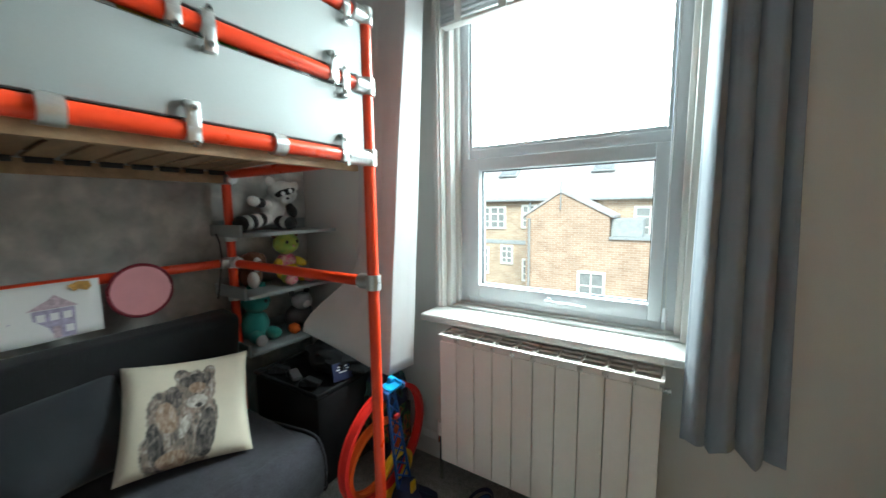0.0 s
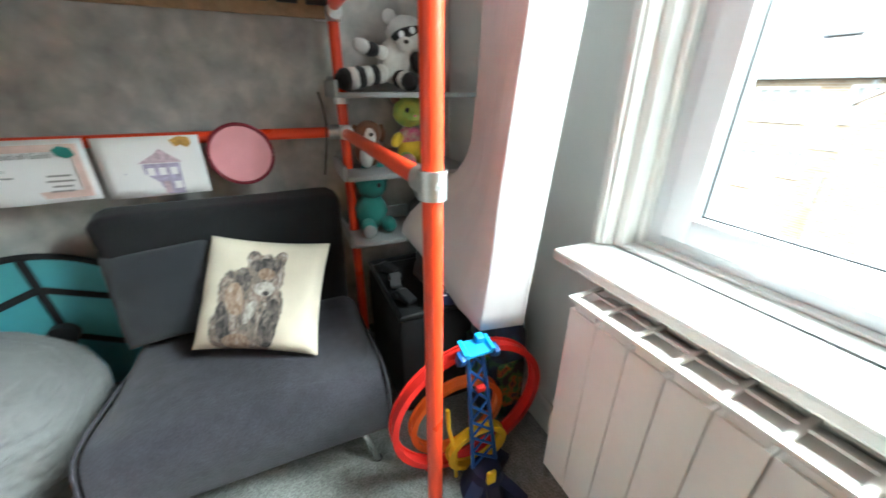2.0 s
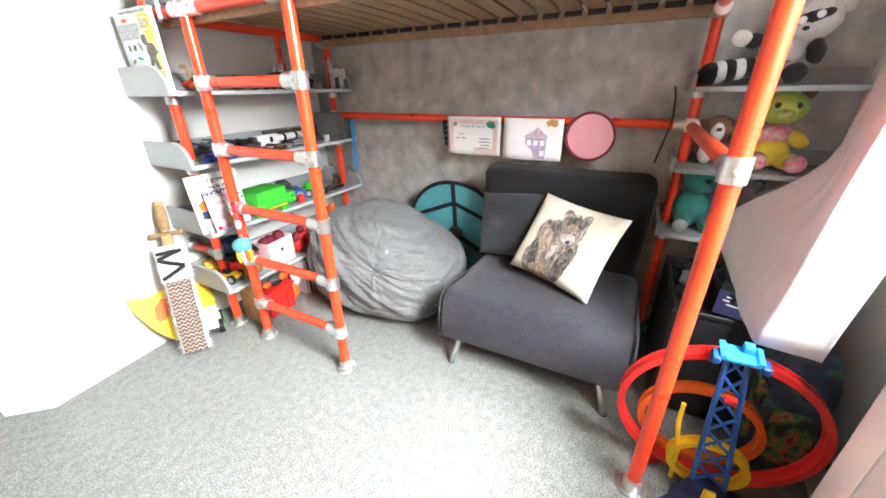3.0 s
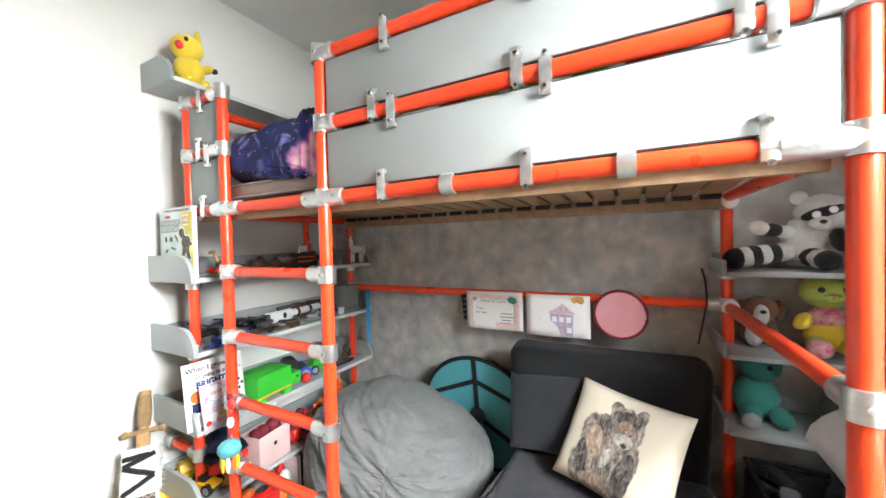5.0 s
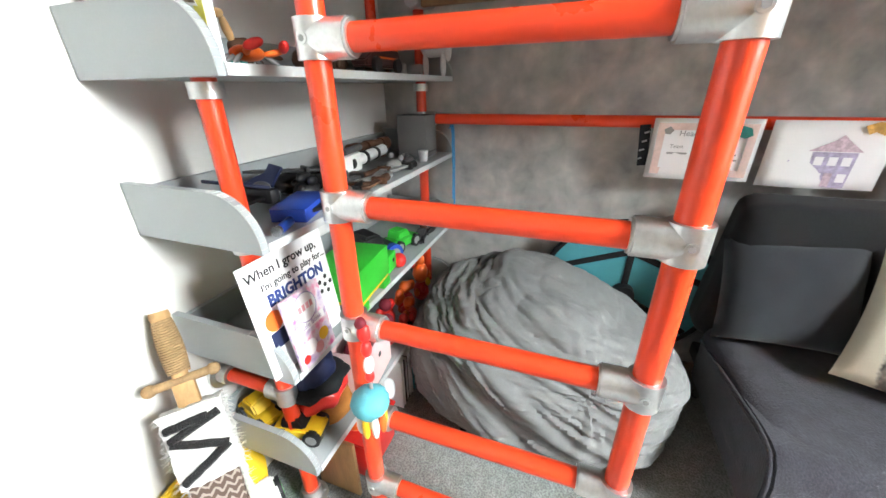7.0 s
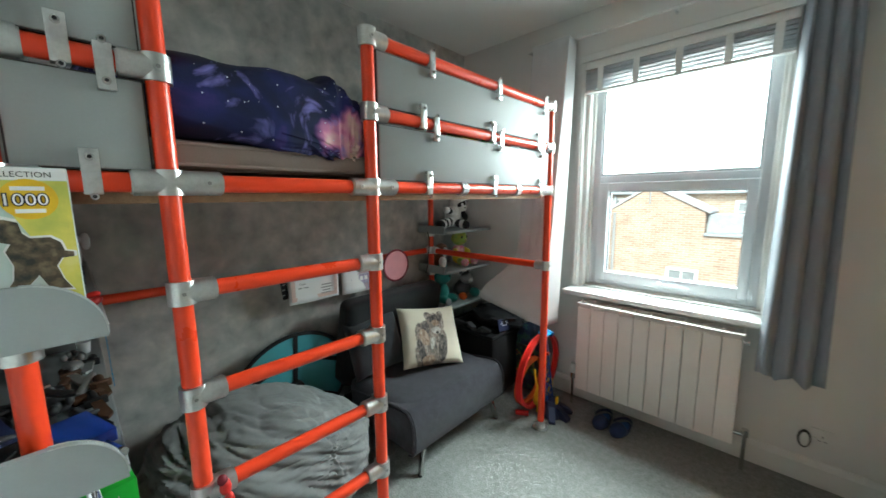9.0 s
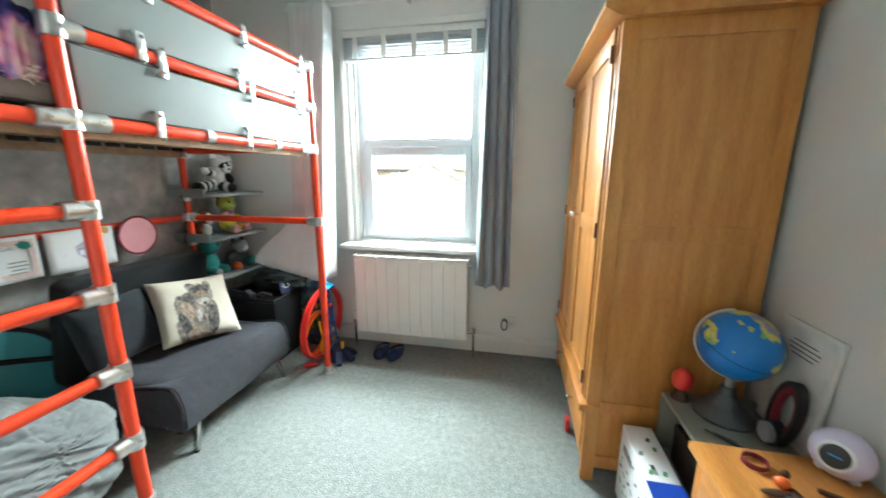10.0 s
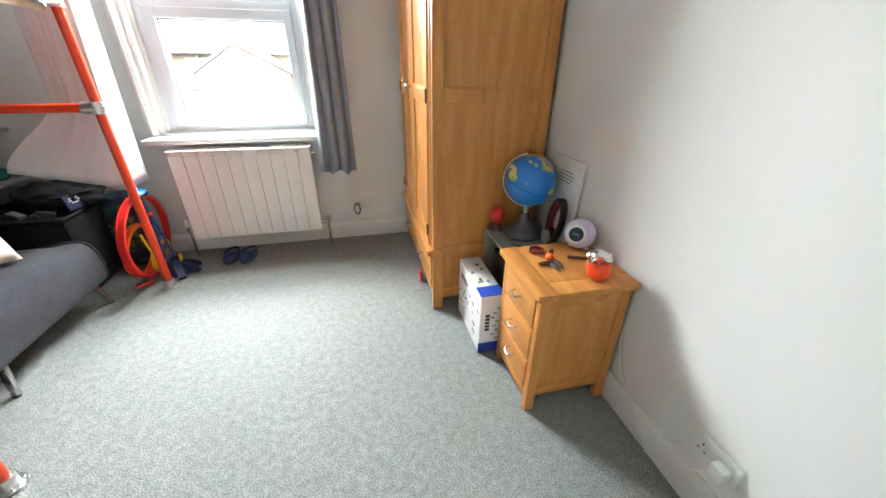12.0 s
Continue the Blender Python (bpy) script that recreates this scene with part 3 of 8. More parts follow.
# ---- radiator ----
rad = thing("radiator", "cream ribbed wall radiator under the window sill", "radiator", (-0.08, 1.64, 0.165))
RX0, RX1, RZ0, RZ1 = -0.505, 0.345, 0.165, 0.765
n = 10
w = (RX1 - RX0) / n
for k in range(n):
    x0 = RX0 + k * w
    bm = span(bm_new(), (x0 + 0.0017, 1.582, RZ0), (x0 + w - 0.0017, 1.612, RZ1 - 0.03), 0.0012)
    span(bm, (x0 + 0.010, 1.588, RZ1 - 0.032), (x0 + w - 0.010, 1.612, RZ1 - 0.004), 0.003)
    part("section", bm, RAD, rad)
part("back_panel", span(bm_new(), (RX0 + 0.01, 1.62, RZ0 + 0.01), (RX1 - 0.01, 1.70, RZ1 - 0.02), 0.006), RAD, rad)
bm = bm_new()
span(bm, (RX0 - 0.004, 1.575, RZ1 - 0.006), (RX1 + 0.004, 1.594, RZ1 + 0.004), 0.002)
span(bm, (RX0 - 0.004, 1.682, RZ1 - 0.006), (RX1 + 0.004, 1.70, RZ1 + 0.004), 0.002)
for k in range(n + 1):
    x = RX0 + k * w
    span(bm, (x - 0.006, 1.594, RZ1 - 0.005), (x + 0.006, 1.682, RZ1 + 0.003), 0.001)
span(bm, (RX0, 1.643, RZ1 - 0.004), (RX1, 1.648, RZ1 + 0.002))
part("top_grille", bm, RAD, rad)
bm = tube(bm_new(), (RX1 - 0.01, 1.635, 0.715), (RX1 + 0.016, 1.635, 0.715), 0.009, 14)
tube(bm, (RX1 + 0.016, 1.635, 0.715), (RX1 + 0.024, 1.635, 0.715), 0.013, 8)
part("bleed_valve", bm, CHROME, rad, "small chrome bleed valve")
for x, valve in ((RX0 - 0.045, True), (RX1 + 0.045, False)):
    s = -1 if valve else 1
    bm = tube(bm_new(), (x, 1.655, 0.0), (x, 1.655, 0.20), 0.009)
    tube(bm, (x, 1.655, 0.20), (x - s * 0.05, 1.655, 0.20), 0.010)
    p = part("pipe", bm, CHROME, rad, "chrome pipe")
    bm = tube(bm_new(), (x, 1.655, 0.195), (x, 1.655, 0.235), 0.016)
    part("valve_body", bm, CHROME, p)
    if valve:
        part("valve_head", tube(bm_new(), (x, 1.655, 0.235), (x, 1.655, 0.30), 0.021, 20, 0.018), TRIM, p, "white thermostatic head")

# ---- loft bed ----
PX, BX = -0.575, -1.555
YO, YL, YQ, YP = -0.788, -0.535, 0.012, 1.248
R = 0.0212
ZB, ZM, ZT = 1.503, 1.742, 1.968
bed = thing("loft_bed", "loft bed of orange-red painted tubes with galvanised clamps and grey panels", "loft bed", (PX, 0.2, 0))


def flange(x, y):
    bm = tube(bm_new(), (x, y, 0), (x, y, 0.008), 0.046, 24)
    tube(bm, (x, y, 0.008), (x, y, 0.05), 0.029, 20)
    for a in range(4):
        dx, dy = 0.034 * math.cos(a * 1.571 + 0.78), 0.034 * math.sin(a * 1.571 + 0.78)
        tube(bm, (x + dx, y + dy, 0.008), (x + dx, y + dy, 0.012), 0.005, 8)
    return bm


POSTS = [(PX, YO, ZT), (PX, YL, ZT), (PX, YQ, ZT), (PX, YP, ZT), (BX, YO, ZB), (BX, YP, ZB)]
for x, y, z in POSTS:
    p = part("post", tube(bm_new(), (x, y, 0.02), (x, y, z), R, 20), ORANGE, bed)
    part("foot_flange", flange(x, y), GALV, p, "galvanised foot flange")
RAILS = [((PX, YO, ZB), (PX, YP, ZB)), ((BX, YO, ZB - 0.02), (BX, YP, ZB - 0.02)), ((PX, YP, ZB), (BX, YP, ZB)), ((PX, YO, ZB), (BX, YO, ZB)),
         ((PX, YO, ZM), (PX, YL, ZM)), ((PX, YO, ZT), (PX, YL, ZT)), ((PX, YQ, ZM), (PX, YP, ZM)), ((PX, YQ, ZT), (PX, YP, ZT)),
         ((BX, YO, 1.062), (BX, YP, 1.062)), ((PX, YP, 1.058), (BX, YP, 1.058)), ((PX, YP, ZT), (BX + 0.02, YP, ZT)), ((PX, YO, ZT), (BX, YO, ZT))]
for a, b in RAILS:
    part("rail", tube(bm_new(), a, b, R, 20), ORANGE, bed)
part("drop_tube", tube(bm_new(), (-1.19, YO, 1.30), (-1.19, YO, ZB), 0.016, 16), ORANGE, bed)
part("drop_tube_collar", tube(bm_new(), (-1.19, YO, 1.30), (-1.19, YO, 1.36), 0.026, 16), ORANGE, bed)
RUNGS = [1.251, 0.992, 0.73, 0.47, 0.215]
for z in RUNGS:
    part("rung", tube(bm_new(), (PX, YL, z), (PX, YQ, z), R * 0.95, 20), ORANGE, bed)

SR = 0.0285   # sleeve of a clamp


def sleeve(p, arms, long=0.028):
    """A cast clamp round a post, with short sockets towards its tubes."""
    x, y, z = p
    bm = tube(bm_new(), (x, y, z - long), (x, y, z + long), SR, 20)
    for d in arms:
        d = Vector(d)
        e = Vector(p) + d
        tube(bm, p, e, SR, 20)
        tube(bm, e - d.normalized() * 0.002, e + d.normalized() * 0.004, SR - 0.003, 20)
    return bm


def clamp(p, arms):
    """A clamp with a grub screw in its middle and one in each socket along the rail."""
    c = part("clamp", sleeve(p, arms), GALV, bed)
    spots = [Vector(p) + Vector(d) * 0.72 for d in arms if abs(d[1]) > 0.07] or [Vector(p)]
    for g in spots:
        g = g + Vector((SR - 0.003, 0, 0))
        part("screw_boss", tube(bm_new(), g, g + Vector((0.005, 0, 0)), 0.0085, 12), GALV, c)
        part("grub_screw", tube(bm_new(), g + Vector((0.0045, 0, 0)), g + Vector((0.0058, 0, 0)), 0.0048, 6), GREYP, c)


Y1, X1 = (0, 0.062, 0), (-0.062, 0, 0)
Y0 = (0, -0.062, 0)
CLAMPS = [((PX, YO, ZB), [Y1, X1]), ((PX, YL, ZB), [Y0, (0, 0.10, 0)]), ((PX, YQ, ZB), [(0, -0.08, 0), (0, 0.09, 0)]), ((PX, YP, ZB), [(0, -0.11, 0), X1]),
          ((PX, YO, ZM), [Y1]), ((PX, YL, ZM), [Y0]), ((PX, YO, ZT), [Y1]), ((PX, YL, ZT), [Y0]),
          ((PX, YQ, ZM), [Y1]), ((PX, YP, ZM), [Y0]), ((PX, YQ, ZT), [Y1]), ((PX, YP, ZT), [Y0, X1]),
          ((BX, YP, 1.062), [Y0, (0.062, 0, 0)]), ((PX, YP, 1.058), [X1]), ((BX, YO, 1.062), [Y1]), ((BX, YO, ZB - 0.02), [Y1, (0.062, 0, 0)]), ((BX, YP, ZB - 0.02), [Y0, (0.062, 0, 0)])]
for z in RUNGS:
    CLAMPS += [((PX, YL, z), [(0, 0.066, 0)]), ((PX, YQ, z), [(0, -0.066, 0)])]
for p, arms in CLAMPS:
    clamp(p, arms)
for y in (0.474, 0.898):
    part("clamp_ring", tube(bm_new(), (PX, y - 0.018, ZB), (PX, y + 0.018, ZB), SR, 20), GALV, bed)
for z in (1.204, 0.898, 0.574):
    part("collar", tube(bm_new(), (PX, YO, z - 0.034), (PX, YO, z - 0.006), SR + 0.002, 20), GALV, bed)
    part("collar", tube(bm_new(), (PX, YO, z + 0.014), (PX, YO, z + 0.03), SR, 20), GALV, bed)
    part("collar", tube(bm_new(), (BX, YO, z - 0.034), (BX, YO, z - 0.006), SR + 0.002, 20), GALV, bed)
    part("collar", tube(bm_new(), (BX, YP, z - 0.034), (BX, YP, z - 0.006), SR + 0.002, 20), GALV, bed)


def side_panel(y0, y1, z0, z1):
    p = part("side_panel", span(bm_new(), (PX - 0.009, y0, z0), (PX + 0.009, y1, z1), 0.002), PANEL, bed, "grey laminated panel")
    part("black_edging", surround_x(bm_new(), y0 - 0.003, y1 + 0.003, z0 - 0.003, z1 + 0.003, 0.005, PX - 0.0065, PX + 0.0065), SEAL, p)


def surround_x(bm, y0, y1, z0, z1, w, x0, x1):
    span(bm, (x0, y0, z0), (x1, y0 + w, z1))
    span(bm, (x0, y1 - w, z0), (x1, y1, z1))
    span(bm, (x0, y0 + w, z0), (x1, y1 - w, z0 + w))
    span(bm, (x0, y0 + w, z1 - w), (x1, y1 - w, z1))
    return bm


for y0, y1 in ((YO + 0.028, YL - 0.028), (YQ + 0.03, YP - 0.03)):
    side_panel(y0, y1, ZB + 0.026, ZM - 0.034)
    side_panel(y0, y1, ZM + 0.026, ZT - 0.03)


def panel_clip(y, z, s):
    """A strap clip bolted over a rail (z) that holds the panel above (s = 1) or below it."""
    bm = ribbon(bm_new(), (PX, y, z), "y", R + 0.001, 0.028, 0.003, 24)
    x = PX + R - 0.001
    span(bm, (x, y - 0.014, min(z - s * 0.026, z + s * 0.062)), (x + 0.004, y + 0.014, max(z - s * 0.026, z + s * 0.062)), 0.0012)
    span(bm, (PX + 0.010, y - 0.014, z + s * 0.05), (x + 0.002, y + 0.014, z + s * 0.062), 0.001)
    clip = part("panel_clip", bm, GALV, bed)
    for zz in (z + s * 0.046, z - s * 0.030):
        part("bolt_head", tube(bm_new(), (x + 0.003, y, zz), (x + 0.011, y, zz), 0.0075, 14, 0.0065), CHROME, clip)
        part("bolt_socket", tube(bm_new(), (x + 0.0108, y, zz), (x + 0.0114, y, zz), 0.0038, 6), BLACK, clip)


for y in (0.262, 0.688, 1.124):
    panel_clip(y, ZB, 1)
for y in (0.235, 0.669, 1.09):
    panel_clip(y, ZM, 1)
for y in (0.303, 0.736, 1.135):
    panel_clip(y, ZM, -1)
for y in (0.284, 0.717, 1.151):
    panel_clip(y, ZT, -1)
panel_clip(-0.677, ZM, 1)
panel_clip(-0.618, ZM, -1)
panel_clip(-0.658, ZB, 1)
panel_clip(-0.66, ZT, -1)

n = 21
for k in range(n):
    y = YO + 0.06 + (YP - YO - 0.12) * k / (n - 1)
    bm = bm_new()
    xs = [BX + 0.02 + (PX - BX - 0.045) * i / 8 for i in range(9)]
    bow = [ZB + 0.012 + 0.012 * math.sin(math.pi * i / 8) for i in range(9)]
    prism(bm, list(zip(xs, bow)) + [(a, b + 0.009) for a, b in reversed(list(zip(xs, bow)))], "y", y - 0.0395, y + 0.0395)
    part("slat", bm, PINE, bed, "pale bent pine slat" if k == 0 else "")
for x in (BX + 0.03, PX - 0.035):
    bm = span(bm_new(), (x - 0.012, YO + 0.03, ZB - 0.045), (x + 0.012, YP - 0.03, ZB + 0.008), 0.002)
    s = part("side_rail", bm, PINE, bed, "pine slat rail")
    for k in range(n):
        y = YO + 0.06 + (YP - YO - 0.12) * k / (n - 1)
        part("slat_holder", box(bm_new(), (x + (0.016 if x < -1 else -0.016), y, ZB + 0.004), (0.02, 0.07, 0.022), 0.003), BLACK, s)

mattress = thing("mattress", "beige single mattress on the slats of the loft bed", "mattress", (-1.07, 0.2, ZB + 0.034))
MX0, MX1, MY0, MY1 = BX + 0.03, PX - 0.032, YO + 0.04, YP - 0.03
part("body", span(bm_new(), (MX0, MY0, ZB + 0.0375), (MX1, MY1, 1.608), 0.022), MATTRESS, mattress)
# added sheet below the ticking, coloured dark so the slat gaps look shaded
part("gap_shade_sheet", span(bm_new(), (MX0 + 0.02, MY0 + 0.02, ZB + 0.0335), (MX1 - 0.02, MY1 - 0.02, ZB + 0.0370)), GAPSHADE, mattress, "dark brown sheet added for the shade between the slats")
for z in (ZB + 0.046, 1.598):
    part("piping", pipe(bm_new(), [(MX0 + 0.004, MY0 + 0.004, z), (MX1 - 0.004, MY0 + 0.004, z), (MX1 - 0.004, MY1 - 0.004, z), (MX0 + 0.004, MY1 - 0.004, z)], 0.005, 8, True), MATTRESS, mattress)

# galaxy duvet, bunched on the mattress
bm = bmesh.new()
bmesh.ops.create_uvsphere(bm, u_segments=200, v_segments=110, radius=1.0)
for v in bm.verts:
    d = v.co.normalized()
    sq = [math.copysign(abs(c) ** 0.55, c) for c in d]
    y = -0.275 + 0.385 * math.copysign(abs(d.y) ** 0.42, d.y)
    p = Vector((-0.885 + 0.30 * sq[0], y, 1.718 + 0.105 * sq[2]))
    f = 0.035 * noise.noise((y * 3.5, p.x * 3, 0.5)) + 0.012 * noise.noise((y * 9, p.x * 5, p.z * 6))
    # folds that run together at the gathered end
    gy, gz = y + 0.085, p.z - 1.615
    ang, far = math.atan2(gz, gy), math.hypot(gy, gz)
    fold = max(0.0, 1 - abs(noise.noise((ang * 1.7, far * 1.4, 2.0))) * 4.5)
    gather = max(0.0, 1 - abs(noise.noise((ang * 3.4, far * 2.5, 7.0))) * 6)
    f += 0.045 * fold * min(1.0, far / 0.25) * math.exp(-(far / 0.5) ** 2)
    f += 0.030 * gather * min(1.0, far / 0.06) * math.exp(-(far / 0.24) ** 2) * max(0.0, d.x)
    p += Vector((d.x * 0.8, d.y * 0.3, d.z)) * f
    if d.x > 0.2 and d.z < 0:
        p.z -= 0.075 * math.exp(-((y + 0.045) / 0.12) ** 2) * d.x
    if p.x < -0.62:
        p.z = max(p.z, 1.612)
    p.x = -0.59 - 0.35 * (-0.59 - p.x) if p.x > -0.59 else p.x
    v.co = p
solid("duvet", bm, GALAXY, "crumpled navy and purple galaxy-print duvet on the loft bed", "duvet")

# ---- toy shelves along the wall under and above the bed ----
def toy_shelf(z, group, x0=-1.62, x1=-0.505, y0=YB + 0.004, y1=-0.668, rise=0.115, label="pale grey shelf with rounded upright ends, full of toys"):
    s = thing("toy_shelf", label, "shelf", ((x0 + x1) / 2, (y0 + y1) / 2, z), group)
    part("board", span(bm_new(), (x0 + 0.016, y0, z - 0.009), (x1 - 0.016, y1, z + 0.009), 0.0015), SHELF, s)
    part("back_lip", span(bm_new(), (x0 + 0.016, y0, z + 0.010), (x1 - 0.016, y0 + 0.014, z + rise * 0.78), 0.0015), SHELF, s)
    part("front_edge", span(bm_new(), (x0 + 0.016, y1 + 0.0005, z - 0.009), (x1 - 0.016, y1 + 0.003, z + 0.009)), EDGE, s)
    cr = rise - 0.012
    arc = [(y1 - cr + cr * math.sin(a), z - 0.010 + 0.012 + cr * math.cos(a)) for a in [math.pi / 2 * i / 12 for i in range(13)]]
    out = [(y0, z - 0.010), (y0, z - 0.010 + 0.012 + cr)] + arc + [(y1, z - 0.010)]
    for xa, xb in ((x1 - 0.0155, x1), (x0, x0 + 0.0155)):
        e = part("end_panel", prism(bm_new(), out, "x", xa, xb), SHELF, s)
        bm = bm_new()
        for (ya, za), (yb, zb) in zip(arc, arc[1:]):
            d = Vector((0, yb - ya, zb - za)).normalized()
            nrm = Vector((0, -d.z, d.y))
            q = [Vector((0, ya, za)), Vector((0, yb, zb))]
            vs = [bm.verts.new((x, p.y + nrm.y * h, p.z + nrm.z * h)) for x in (xa - 0.0006, xb + 0.0006) for p in q for h in (-0.0005, 0.0012)]
            for f in ((0, 1, 3, 2), (4, 6, 7, 5), (0, 4, 5, 1), (2, 3, 7, 6)):
                bm.faces.new([vs[k] for k in f])
        part("edge_band", bm, EDGE, e)
    return s


SZ = [1.214, 0.908, 0.584, 0.267]
for z in SZ:
    toy_shelf(z, "toy shelves")
toy_shelf(2.06, "toy shelves", y1=-0.77, rise=0.12, label="pale grey shelf with upright ends above the bed head")
stay = part("wall_stay", tube(bm_new(), (PX, YO, 0.445), (PX, YB + 0.01, 0.445), R * 0.9, 18), ORANGE, bed)
part("wall_flange", tube(tube(bm_new(), (PX, YB + 0.001, 0.445), (PX, YB + 0.009, 0.445), 0.046, 24), (PX, YB + 0.009, 0.445), (PX, YB + 0.04, 0.445), 0.029, 20), GALV, stay)
part("clamp", sleeve((PX, YO, 0.445), [(0, -0.05, 0)]), GALV, bed)

# corner shelves at the window end
for z in (1.205, 0.90, 0.615):
    s = thing("corner_shelf", "small pale grey corner shelf at the bed post with soft toys", "shelf", (-1.52, 1.48, z), "corner shelves")
    part("board", span(bm_new(), (XL + 0.010, 1.215, z - 0.009), (-1.36, 1.765, z + 0.009), 0.0015), SHELF, s)
    part("end_lip", span(bm_new(), (XL + 0.010, 1.20, z - 0.009), (-1.37, 1.213, z + 0.05), 0.0015), SHELF, s)
    part("back_lip", span(bm_new(), (XL + 0.001, 1.215, z + 0.010), (XL + 0.009, 1.765, z + 0.07), 0.0015), SHELF, s)

# ---- sofa chair ----
sofa = thing("chair_bed", "charcoal fabric fold-out chair with buttoned seat and chrome legs", "sofa chair", (-1.15, 0.79, 0))


def cushion(bm, c, s, r, m=None, tufts=(), pinch=0.012, seg=18):
    """A padded slab: a rounded box with dished tufts on its top face."""
    k = len(bm.verts)
    bmesh.ops.create_cube(bm, size=2.0)
    bm.verts.ensure_lookup_table()
    new_edges = list({e for v in bm.verts[k:] for e in v.link_edges})
    bmesh.ops.subdivide_edges(bm, edges=new_edges, cuts=seg, use_grid_fill=True)
    bm.verts.ensure_lookup_table()
    h = Vector(s) / 2
    for v in bm.verts[k:]:
        p = Vector((v.co.x * h.x, v.co.y * h.y, v.co.z * h.z))
        core = Vector([max(-(h[i] - r), min(h[i] - r, p[i])) for i in range(3)])
        d = p - core
        q = core + (d.normalized() * r if d.length > 1e-6 else d)
        if v.co.z > 0.5:
            q.z += 0.012 * (1 - v.co.x ** 2) * (1 - v.co.y ** 2)
            for tx, ty in tufts:
                dist = math.hypot(q.x - tx, q.y - ty)
                q.z -= pinch * math.exp(-(dist / 0.035) ** 2)
        q += 0.003 * noise.noise_vector(q * 14)
        v.co = Matrix.Translation(c) @ (m if m else Matrix.Identity(4)) @ q
    return bm


part("seat", cushion(bm_new(), (-1.145, 0.79, 0.265), (0.60, 0.80, 0.215), 0.06, tufts=((-0.03, -0.2), (-0.03, 0.2))), SOFA, sofa)
bm = bm_new()
prof = [(-0.90 + 0.0, 0.375), (-0.87, 0.37), (-0.845, 0.345), (-0.828, 0.30), (-0.822, 0.24), (-0.824, 0.168), (-0.838, 0.143), (-0.87, 0.137)]
prism(bm, [(-1.40, 0.137), (-1.40, 0.30), (-0.95, 0.372)] + prof, "y", 0.39, 1.19)
bmesh.ops.bevel(bm, geom=[e for e in bm.edges if abs(e.verts[0].co.y - e.verts[1].co.y) < 1e-4], offset=0.014, segments=2, affect="EDGES")
part("seat_front", bm, SOFA, sofa)
tilt = pose(0, 0, 0, 0, -78, 0)
# backrest and base take the darker copy of the fabric, shade painted in
part("backrest", cushion(bm_new(), (-1.475, 0.775, 0.57), (0.58, 0.80, 0.15), 0.05, tilt, tufts=((0.02, -0.2), (0.02, 0.2)), pinch=0.02), SOFASHADE, sofa)
part("base", span(bm_new(), (-1.56, 0.42, 0.13), (-0.90, 1.16, 0.19), 0.01), SOFASHADE, sofa)
for x, y, s in ((-0.865, 0.487, -1), (-0.865, 1.095, 1), (-1.46, 0.487, -1), (-1.46, 1.095, 1)):
    leg = part("leg", box(bm_new(), (x + 0.012, y + s * 0.02, 0.074), (0.030, 0.022, 0.146), 0.004, pose(0, 0, 0, s * 15, -8, 0)), CHROME, sofa, "splayed flat chrome leg")
    part("foot_pad", tube(bm_new(), (x + 0.022, y + s * 0.04, 0.0), (x + 0.022, y + s * 0.04, 0.006), 0.014, 14), BLACK, leg)
for y in (0.39, 1.19):
    part("piping", pipe(bm_new(), [(a, y, b + 0.002) for a, b in [(-1.40, 0.30), (-0.95, 0.374)] + prof], 0.005, 8), SOFA, sofa)
def pillow(bm, w, h, t, n=26):
    """A square pillow with pinched corners, lying in x and y."""
    sides = []
    for s in (1, -1):
        g = []
        for j in range(n + 1):
            row = []
            for i in range(n + 1):
                a, b = 2 * i / n - 1, 2 * j / n - 1
                k = ((1 - a ** 4) * (1 - b ** 4)) ** 0.5
                pin = 1 - 0.06 * (1 - a * a) * abs(b) ** 3
                pin2 = 1 - 0.06 * (1 - b * b) * abs(a) ** 3
                row.append(bm.verts.new((w / 2 * a * pin2, h / 2 * b * pin, s * (t / 2 * k + 0.002) + 0.006 * noise.noise((a * 3, b * 3, s)) * k)))
            g.append(row)
        sides.append(g)
    for s, g in enumerate(sides):
        for j in range(n):
            for i in range(n):
                q = (g[j][i], g[j][i + 1], g[j + 1][i + 1], g[j + 1][i])
                bm.faces.new(q if s == 0 else tuple(reversed(q)))
    bmesh.ops.remove_doubles(bm, verts=bm.verts, dist=0.0045)
    return bm


ob = solid("cushion", pillow(bm_new(), 0.36, 0.36, 0.15), CUSH, "plain dark navy cushion against the backrest", "cushion")
ob.matrix_basis = pose(-1.36, 0.55, 0.56, 74, 0, 84) @ pose(0, 0, 0, 0, 0, 5)


